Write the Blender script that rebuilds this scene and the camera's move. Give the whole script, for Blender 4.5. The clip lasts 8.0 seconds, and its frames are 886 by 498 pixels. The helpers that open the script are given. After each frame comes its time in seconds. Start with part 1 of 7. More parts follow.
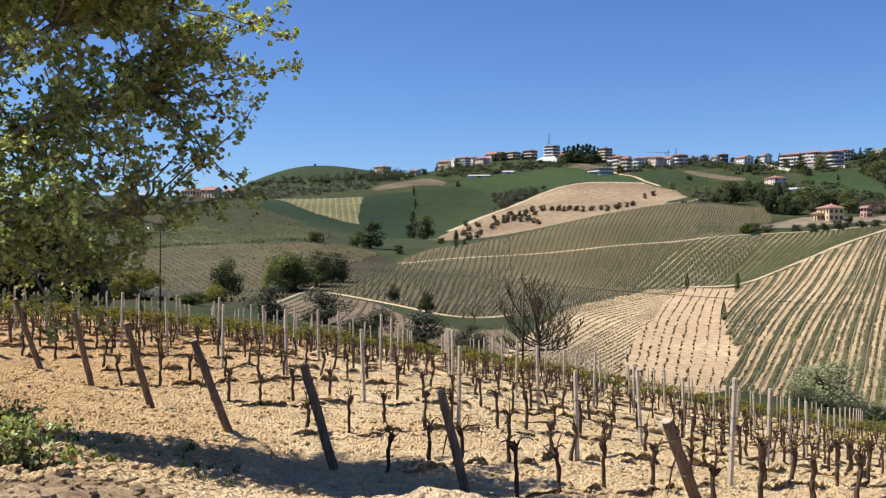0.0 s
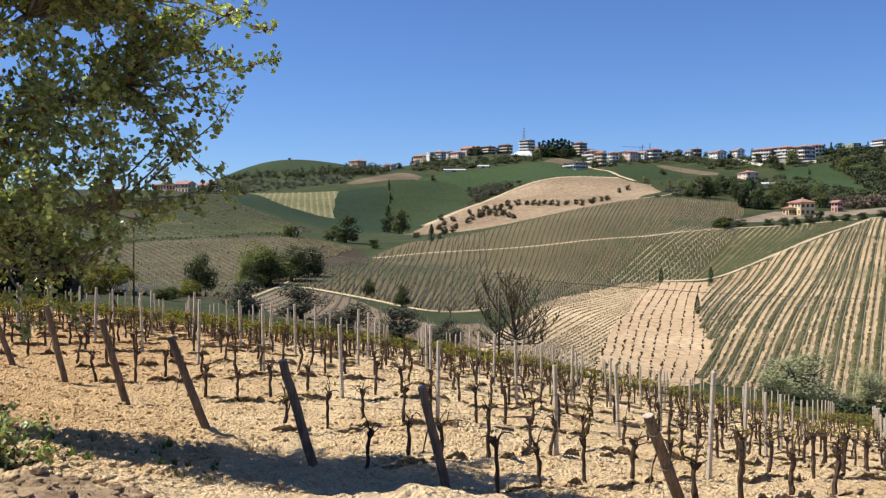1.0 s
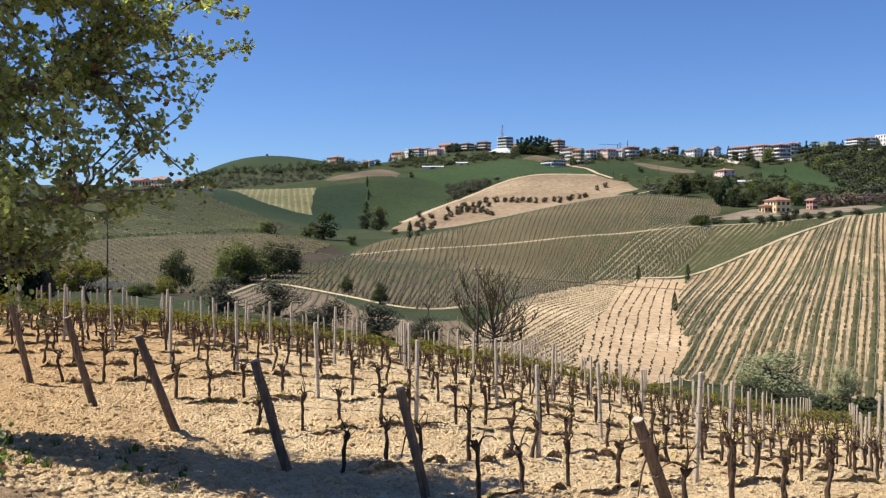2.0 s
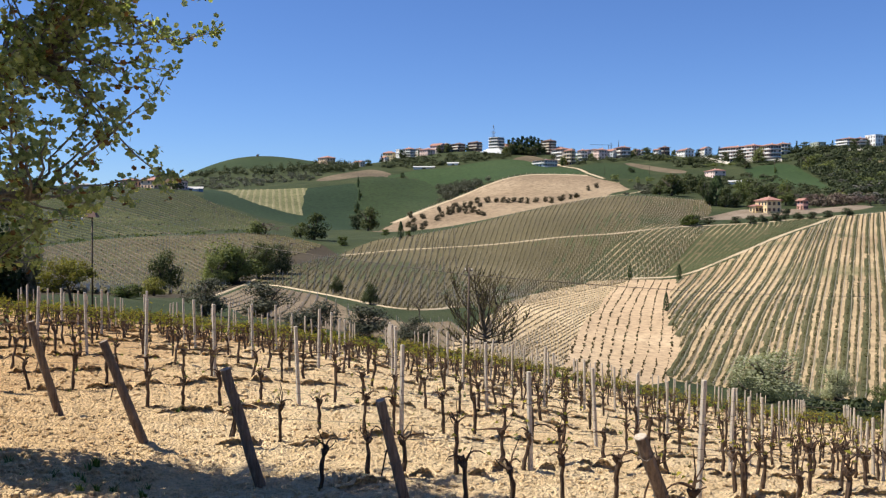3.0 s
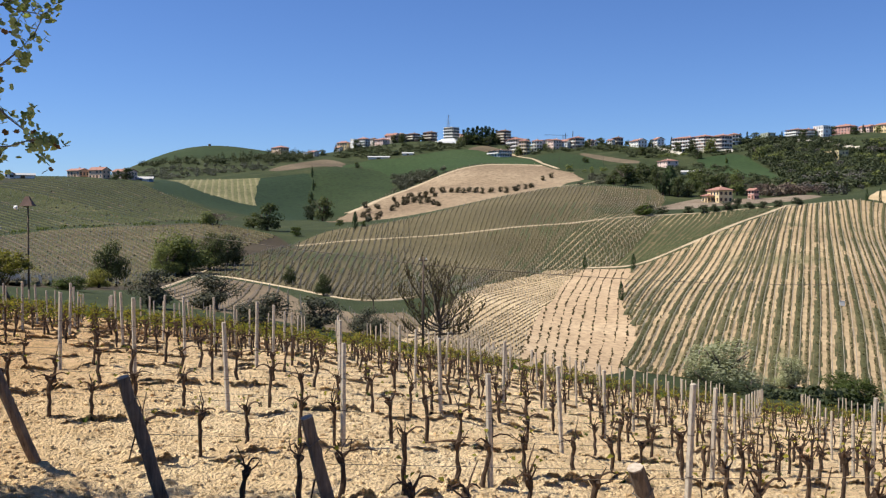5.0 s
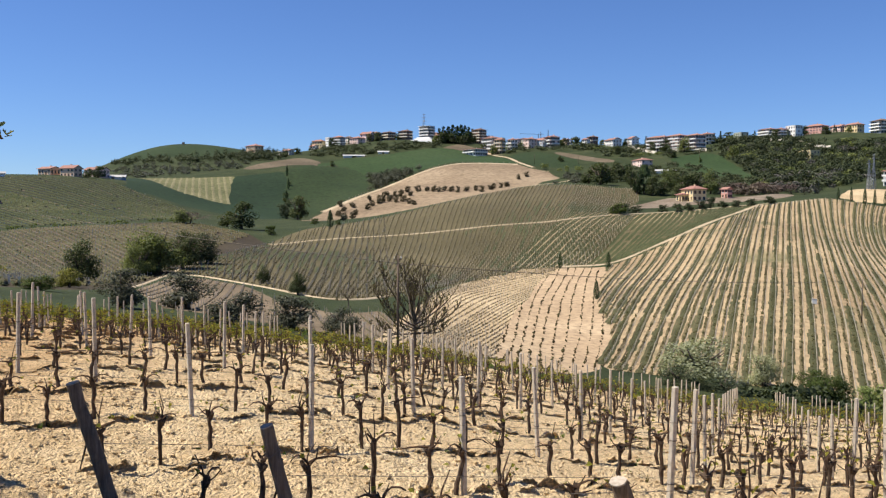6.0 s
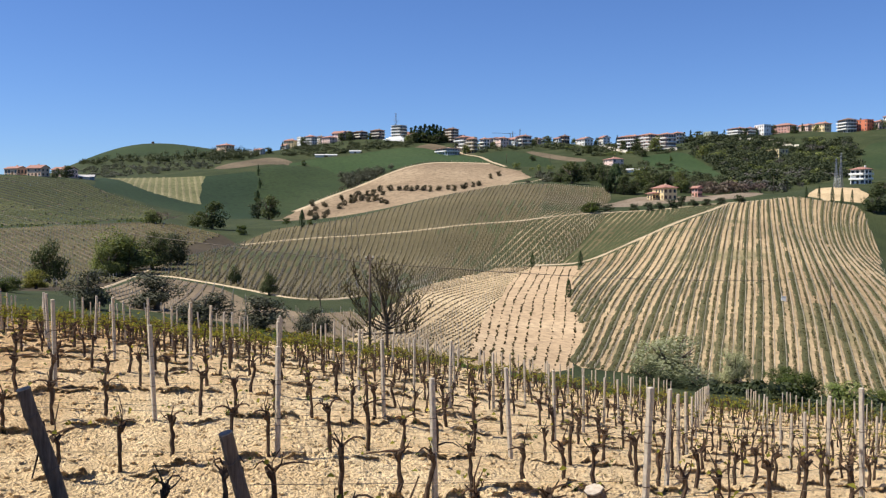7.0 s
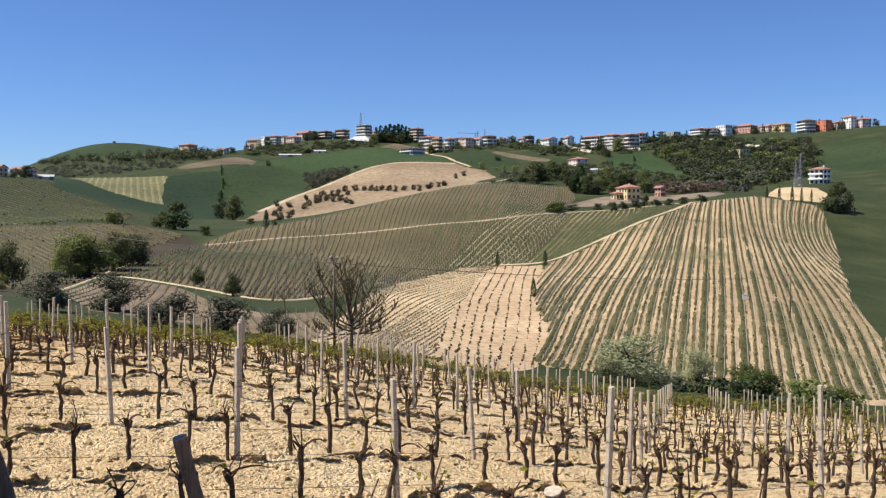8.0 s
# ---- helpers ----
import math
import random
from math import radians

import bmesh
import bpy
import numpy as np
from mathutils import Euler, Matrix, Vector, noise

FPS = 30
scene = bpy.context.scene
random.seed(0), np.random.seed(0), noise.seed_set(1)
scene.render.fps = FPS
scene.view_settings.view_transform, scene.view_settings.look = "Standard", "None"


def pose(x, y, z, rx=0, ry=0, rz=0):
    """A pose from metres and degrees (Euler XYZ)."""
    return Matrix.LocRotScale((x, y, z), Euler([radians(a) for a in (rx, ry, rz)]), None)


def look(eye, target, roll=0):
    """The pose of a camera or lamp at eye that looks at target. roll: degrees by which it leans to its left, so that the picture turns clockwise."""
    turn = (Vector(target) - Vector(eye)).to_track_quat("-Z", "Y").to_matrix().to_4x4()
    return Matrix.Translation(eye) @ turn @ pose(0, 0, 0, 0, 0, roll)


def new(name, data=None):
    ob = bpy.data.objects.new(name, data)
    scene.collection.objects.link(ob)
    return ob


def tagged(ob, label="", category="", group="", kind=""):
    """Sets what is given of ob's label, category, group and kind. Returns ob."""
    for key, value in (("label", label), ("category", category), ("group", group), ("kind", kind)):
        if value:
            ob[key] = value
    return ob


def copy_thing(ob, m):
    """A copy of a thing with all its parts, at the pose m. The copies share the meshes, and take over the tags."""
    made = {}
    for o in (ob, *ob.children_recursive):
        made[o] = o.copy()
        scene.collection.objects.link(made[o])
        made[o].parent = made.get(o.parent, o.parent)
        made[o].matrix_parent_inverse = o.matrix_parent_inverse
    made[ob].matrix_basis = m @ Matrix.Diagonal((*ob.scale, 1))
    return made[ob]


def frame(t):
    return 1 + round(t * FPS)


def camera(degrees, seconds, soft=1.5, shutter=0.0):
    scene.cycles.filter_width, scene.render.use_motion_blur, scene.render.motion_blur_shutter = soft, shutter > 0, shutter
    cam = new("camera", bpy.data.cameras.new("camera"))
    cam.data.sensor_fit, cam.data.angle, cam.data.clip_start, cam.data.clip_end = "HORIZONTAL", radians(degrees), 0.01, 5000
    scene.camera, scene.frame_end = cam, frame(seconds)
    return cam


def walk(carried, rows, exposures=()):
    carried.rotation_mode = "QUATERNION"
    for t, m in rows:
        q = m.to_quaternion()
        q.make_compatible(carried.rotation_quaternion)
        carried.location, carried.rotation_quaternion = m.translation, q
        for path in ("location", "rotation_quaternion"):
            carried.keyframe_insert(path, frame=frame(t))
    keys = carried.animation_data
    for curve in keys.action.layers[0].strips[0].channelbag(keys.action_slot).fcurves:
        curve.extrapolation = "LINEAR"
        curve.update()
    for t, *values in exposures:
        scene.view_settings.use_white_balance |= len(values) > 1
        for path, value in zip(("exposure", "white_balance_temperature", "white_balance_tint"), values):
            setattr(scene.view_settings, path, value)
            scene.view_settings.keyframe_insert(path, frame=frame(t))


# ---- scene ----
# camera: turns right on the bank above the vineyard; forward travel imitates a zoom
cam = camera(51.10, 8.0, soft=1.25)
PATH = [  # seconds, x, y, z, yaw, pitch, roll
    (0, -0.231, -2.673, 3.951, -1.02, -1.05, -0.09),
    (0.5, -0.259, -2.639, 3.951, -1.74, -1.16, -0.00),
    (1, -0.302, -2.606, 3.956, -2.55, -1.40, -0.08),
    (1.5, -0.320, -2.378, 3.944, -3.40, -1.60, -0.15),
    (3, -0.134, -1.080, 3.891, -4.43, -1.56, -0.17),
    (3.5, -0.038, -0.409, 3.848, -4.94, -1.73, -0.02),
    (4, 0.012, -0.028, 3.817, -5.62, -1.97, 0.04),
    (4.5, 0.096, 0.577, 3.768, -6.41, -2.10, -0.01),
    (6, 0.304, 1.611, 3.692, -8.70, -2.22, -0.08),
    (6.5, 0.364, 1.837, 3.674, -9.47, -2.27, -0.01),
    (7, 0.403, 1.950, 3.663, -10.40, -2.26, 0.08),
    (7.5, 0.450, 2.027, 3.656, -11.46, -2.24, 0.16),
    (8, 0.481, 2.046, 3.653, -12.54, -2.27, 0.16),
]
walk(cam, [(t, pose(x, y, z, 90 + p, r, w)) for t, x, y, z, w, p, r in PATH], [(0, 0.60), (1.5, 0.60), (3, 0.65), (4, 0.63), (4.5, 0.54), (6, 0.57), (8, 0.57)])

# light: clear spring noon, the sun high to the left
SUN_AZ, SUN_EL = -82.0, 57.0  # degrees, azimuth clockwise from +y
world = bpy.data.worlds.new("sky")
scene.world = world
world.use_nodes = True
wn = world.node_tree.nodes
sky = wn.new("ShaderNodeTexSky")
sky.sky_type = "NISHITA"
sky.sun_disc = False
sky.sun_elevation, sky.sun_rotation = radians(SUN_EL), radians(SUN_AZ)
sky.altitude, sky.air_density, sky.dust_density, sky.ozone_density = 1200, 1.0, 0.0, 4.5
wn["Background"].inputs["Strength"].default_value = 0.080
tint = wn.new("ShaderNodeMix")
tint.data_type, tint.blend_type = "RGBA", "MULTIPLY"
tint.inputs[0].default_value = 1.0
tint.inputs[7].default_value = (0.605, 0.755, 1.05, 1)
world.node_tree.links.new(sky.outputs[0], tint.inputs[6])
world.node_tree.links.new(tint.outputs[2], wn["Background"].inputs["Color"])
sun = new("sun", bpy.data.lights.new("sun", "SUN"))
sun.data.energy, sun.data.angle, sun.data.color = 5.0, radians(0.5), (1.0, 0.94, 0.83)
_a, _e = radians(SUN_AZ), radians(SUN_EL)
sun.matrix_world = look((0, 0, 60), Vector((0, 0, 60)) - Vector((math.sin(_a) * math.cos(_e), math.cos(_a) * math.cos(_e), math.sin(_e))))


# ---- materials ----
def material(name, build, rough=0.9, spec=0.2):
    m = bpy.data.materials.new(name)
    m.use_nodes = True
    nt = m.node_tree
    b = nt.nodes["Principled BSDF"]
    b.inputs["Roughness"].default_value = rough
    b.inputs["Specular IOR Level"].default_value = spec
    build(nt, b)
    return m


def node(nt, kind, **kw):
    n = nt.nodes.new(kind)
    for k, v in kw.items():
        n.inputs[k].default_value = v
    return n


def coords(nt):
    return node(nt, "ShaderNodeTexCoord").outputs["Object"]


def noise_tex(nt, scale, detail=4.0, rough=0.6, vec=None, stretch=None):
    n = node(nt, "ShaderNodeTexNoise", Scale=scale, Detail=detail, Roughness=rough)
    v = vec or coords(nt)
    if stretch:
        mp = node(nt, "ShaderNodeMapping")
        mp.inputs["Scale"].default_value = stretch
        nt.links.new(v, mp.inputs[0])
        v = mp.outputs[0]
    nt.links.new(v, n.inputs["Vector"])
    return n.outputs["Fac"]


def ramp(nt, fac, stops):
    r = nt.nodes.new("ShaderNodeValToRGB")
    el = r.color_ramp.elements
    while len(el) < len(stops):
        el.new(0.5)
    for e, (p, c) in zip(el, stops):
        e.position, e.color = p, (*c, 1)
    nt.links.new(fac, r.inputs[0])
    return r.outputs["Color"]


def mix(nt, fac, a, b, kind="MIX"):
    n = nt.nodes.new("ShaderNodeMix")
    n.data_type, n.blend_type = "RGBA", kind
    for s, v in ((n.inputs[0], fac), (n.inputs[6], a), (n.inputs[7], b)):
        if isinstance(v, (float, int)):
            s.default_value = v
        elif isinstance(v, tuple):
            s.default_value = (*v, 1)
        else:
            nt.links.new(v, s)
    return n.outputs[2]


def bump(nt, b, height, strength=0.5, dist=0.05):
    n = node(nt, "ShaderNodeBump", Strength=strength, Distance=dist)
    nt.links.new(height, n.inputs["Height"])
    nt.links.new(n.outputs["Normal"], b.inputs["Normal"])


def two_scale(name, dark, mid, light, big, small, rough=0.92, bumps=(0.5, 0.05), third=None, spec=0.15):
    """A matte surface whose colour wanders at a large and a small scale, with fine relief."""

    def build(nt, b):
        n1, n2 = noise_tex(nt, big, 3), noise_tex(nt, small, 6, 0.7)
        c = ramp(nt, n1, [(0.3, dark), (0.52, mid), (0.72, light)])
        c = mix(nt, 0.75, c, ramp(nt, n2, [(0.34, (0.45, 0.44, 0.43)), (0.5, (0.97, 0.97, 0.97)), (0.66, (1.25, 1.25, 1.25))]), "MULTIPLY")
        if third:
            n3 = noise_tex(nt, third[0], 3, 0.5)
            c = mix(nt, ramp(nt, n3, [(third[2], (0, 0, 0)), (third[2] + 0.12, (1, 1, 1))]), c, third[1])
        nt.links.new(c, b.inputs["Base Color"])
        bump(nt, b, n2, *bumps)

    return material(name, build, rough, spec)


def leafy(name, dark, light, trans=0.35, rough=0.55, spec=0.1):
    """Leaves: colour differs leaf by leaf and tree by tree, some light passes through."""

    def build(nt, b):
        geo = node(nt, "ShaderNodeNewGeometry")
        inf = node(nt, "ShaderNodeObjectInfo")
        c = ramp(nt, geo.outputs["Random Per Island"], [(0.0, dark), (0.55, tuple((p + q) / 2 for p, q in zip(dark, light))), (1.0, light)])
        c = mix(nt, 1.0, c, ramp(nt, inf.outputs["Random"], [(0, (0.8, 0.82, 0.8)), (1, (1.2, 1.15, 1.1))]), "MULTIPLY")
        nt.links.new(c, b.inputs["Base Color"])
        tr = nt.nodes.new("ShaderNodeBsdfTranslucent")
        nt.links.new(mix(nt, 1.0, c, (1.3, 1.35, 0.7), "MULTIPLY"), tr.inputs["Color"])
        ms = nt.nodes.new("ShaderNodeMixShader")
        ms.inputs[0].default_value = trans
        nt.links.new(b.outputs[0], ms.inputs[1])
        nt.links.new(tr.outputs[0], ms.inputs[2])
        nt.links.new(ms.outputs[0], nt.nodes["Material Output"].inputs[0])

    return material(name, build, rough, spec)


def plain(name, col, rough=0.8, vary=0.12, scale=3.0, metal=0.0, bumps=(0.2, 0.01)):
    def build(nt, b):
        n = noise_tex(nt, scale, 5, 0.65)
        lo, hi = tuple(c * (1 - vary) for c in col), tuple(min(1, c * (1 + vary)) for c in col)
        c = ramp(nt, n, [(0.3, lo), (0.7, hi)])
        inf = node(nt, "ShaderNodeObjectInfo")
        c = mix(nt, 1.0, c, ramp(nt, inf.outputs["Random"], [(0, (0.9, 0.9, 0.9)), (1, (1.08, 1.08, 1.08))]), "MULTIPLY")
        nt.links.new(c, b.inputs["Base Color"])
        b.inputs["Metallic"].default_value = metal
        bump(nt, b, n, *bumps)

    return material(name, build, rough, 0.3)


def wood(name, dark, light, scale=1.0):
    def build(nt, b):
        g = noise_tex(nt, 30 * scale, 6, 0.7, stretch=(1, 1, 0.06))
        s = noise_tex(nt, 4 * scale, 3)
        inf = node(nt, "ShaderNodeObjectInfo")
        c = ramp(nt, g, [(0.3, dark), (0.7, light)])
        c = mix(nt, 0.6, c, ramp(nt, s, [(0.3, (0.6, 0.58, 0.55)), (0.7, (1.25, 1.22, 1.2))]), "MULTIPLY")
        c = mix(nt, 1.0, c, ramp(nt, inf.outputs["Random"], [(0, (0.72, 0.72, 0.72)), (1, (1.2, 1.2, 1.2))]), "MULTIPLY")
        nt.links.new(c, b.inputs["Base Color"])
        bump(nt, b, g, 0.6, 0.01)

    return material(name, build, 0.85, 0.2)


def clay_soil():
    """Pale clay broken into crumbs and clods, with damp and dry patches and shade painted into the hollows."""

    def build(nt, b):
        v = coords(nt)
        crumb = nt.nodes.new("ShaderNodeTexVoronoi")
        crumb.feature = "SMOOTH_F1"
        crumb.inputs["Scale"].default_value = 17.0
        crumb.inputs["Smoothness"].default_value = 0.35
        nt.links.new(mix(nt, 0.12, v, node_colour(nt, 7.0, v), "ADD"), crumb.inputs["Vector"])
        n1, n2, n3, n4 = noise_tex(nt, 0.35, 3), noise_tex(nt, 2.6, 4, 0.65), noise_tex(nt, 13.0, 5, 0.7), noise_tex(nt, 48.0, 4, 0.7)
        c = ramp(nt, n1, [(0.3, (0.74, 0.53, 0.295)), (0.52, (0.83, 0.62, 0.36)), (0.72, (0.88, 0.685, 0.42))])
        c = mix(nt, 0.9, c, ramp(nt, n2, [(0.32, (0.80, 0.77, 0.73)), (0.5, (1.03, 1.03, 1.03)), (0.68, (1.12, 1.12, 1.12))]), "MULTIPLY")
        # shade between crumbs put into the colour: bump hollows darker, tops lighter
        c = mix(nt, 0.9, c, ramp(nt, n3, [(0.31, (0.50, 0.46, 0.42)), (0.42, (0.97, 0.96, 0.95)), (0.58, (1.26, 1.26, 1.26))]), "MULTIPLY")
        c = mix(nt, 0.5, c, ramp(nt, n4, [(0.30, (0.52, 0.49, 0.46)), (0.45, (1.0, 1.0, 1.0)), (0.62, (1.2, 1.2, 1.2))]), "MULTIPLY")
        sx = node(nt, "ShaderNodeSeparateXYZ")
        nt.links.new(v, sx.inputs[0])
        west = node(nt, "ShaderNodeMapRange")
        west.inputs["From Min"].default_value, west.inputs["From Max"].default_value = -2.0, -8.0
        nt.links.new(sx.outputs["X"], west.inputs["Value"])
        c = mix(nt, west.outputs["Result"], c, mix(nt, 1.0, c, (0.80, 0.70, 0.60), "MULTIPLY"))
        nt.links.new(c, b.inputs["Base Color"])
        h = nt.nodes.new("ShaderNodeMath")
        h.operation = "MULTIPLY_ADD"
        h.inputs[1].default_value = -0.75
        nt.links.new(crumb.outputs["Distance"], h.inputs[0])
        nt.links.new(n3, h.inputs[2])
        h2 = nt.nodes.new("ShaderNodeMath")
        h2.operation = "MULTIPLY_ADD"
        h2.inputs[1].default_value = 0.35
        nt.links.new(n4, h2.inputs[0])
        nt.links.new(h.outputs[0], h2.inputs[2])
        bump(nt, b, h2.outputs[0], 1.0, 0.18)

    return material("pale_clay_soil", build, 0.95, 0.1)


def node_colour(nt, scale, vec):
    n = node(nt, "ShaderNodeTexNoise", Scale=scale, Detail=2.0)
    nt.links.new(vec, n.inputs["Vector"])
    return n.outputs["Color"]


M_SOIL = clay_soil()
M_BANK = two_scale("brown_bank_earth", (0.25, 0.17, 0.10), (0.42, 0.30, 0.18), (0.58, 0.44, 0.28), 2.2, 16.0, bumps=(1.0, 0.08))
M_GRASS = two_scale("meadow_grass", (0.027, 0.037, 0.013), (0.038, 0.049, 0.018), (0.060, 0.067, 0.028), 0.06, 1.5, bumps=(0.6, 0.2))
M_WHEAT = two_scale("young_wheat", (0.023, 0.038, 0.013), (0.029, 0.046, 0.016), (0.038, 0.054, 0.021), 0.012, 0.35, bumps=(0.3, 0.2))
M_LEFT = two_scale("grassy_hill_soil", (0.024, 0.028, 0.014), (0.033, 0.035, 0.018), (0.048, 0.046, 0.024), 0.02, 0.5, bumps=(0.5, 0.15))
M_WHEAT_BRIGHT = two_scale("fresh_wheat", (0.027, 0.049, 0.016), (0.035, 0.060, 0.020), (0.045, 0.069, 0.026), 0.012, 0.35, bumps=(0.3, 0.2))
M_YARD = two_scale("bare_yard_earth", (0.16, 0.12, 0.085), (0.21, 0.165, 0.12), (0.27, 0.215, 0.16), 0.08, 0.9)
M_WHEAT_DARK = two_scale("dark_wheat", (0.015, 0.030, 0.013), (0.020, 0.037, 0.016), (0.027, 0.044, 0.019), 0.012, 0.35, bumps=(0.3, 0.2))
M_YOUNG = two_scale("bare_tan_soil", (0.37, 0.262, 0.158), (0.44, 0.318, 0.195), (0.50, 0.375, 0.238), 0.04, 0.7, bumps=(0.5, 0.1))
M_VINE_GROUND = two_scale("grassy_vineyard_soil", (0.088, 0.073, 0.036), (0.115, 0.094, 0.047), (0.158, 0.127, 0.066), 0.02, 0.5, bumps=(0.5, 0.15))
M_TILLED = two_scale("tilled_pale_soil", (0.39, 0.285, 0.16), (0.48, 0.36, 0.21), (0.56, 0.43, 0.26), 0.03, 0.6, bumps=(0.6, 0.15))
M_TAN = two_scale("dry_tan_soil", (0.20, 0.145, 0.092), (0.265, 0.195, 0.124), (0.33, 0.25, 0.162), 0.02, 0.3, bumps=(0.5, 0.2))
M_BROWN = two_scale("brown_vineyard_soil", (0.042, 0.032, 0.019), (0.058, 0.045, 0.027), (0.080, 0.062, 0.037), 0.03, 0.5, bumps=(0.5, 0.15))
M_PALE_BROWN = two_scale("bare_brown_soil", (0.10, 0.077, 0.049), (0.132, 0.103, 0.066), (0.17, 0.132, 0.087), 0.03, 0.5)
M_VALLEY = two_scale("brown_valley_soil", (0.145, 0.108, 0.068), (0.19, 0.143, 0.09), (0.25, 0.19, 0.122), 0.03, 0.5)
M_TRACK = two_scale("white_dirt_track", (0.38, 0.295, 0.19), (0.45, 0.355, 0.235), (0.51, 0.41, 0.28), 0.2, 2.0)
M_SWATH = two_scale("mown_swath", (0.16, 0.145, 0.075), (0.20, 0.18, 0.095), (0.25, 0.22, 0.12), 0.03, 0.4)
M_STUBBLE = two_scale("mown_field", (0.10, 0.105, 0.046), (0.135, 0.132, 0.060), (0.17, 0.16, 0.078), 0.03, 0.4)
M_STRIPED = two_scale("pale_soil_with_grass", (0.29, 0.207, 0.12), (0.39, 0.287, 0.166), (0.49, 0.367, 0.22), 0.018, 0.45, bumps=(0.6, 0.15), third=(0.03, (0.13, 0.13, 0.06), 0.56))


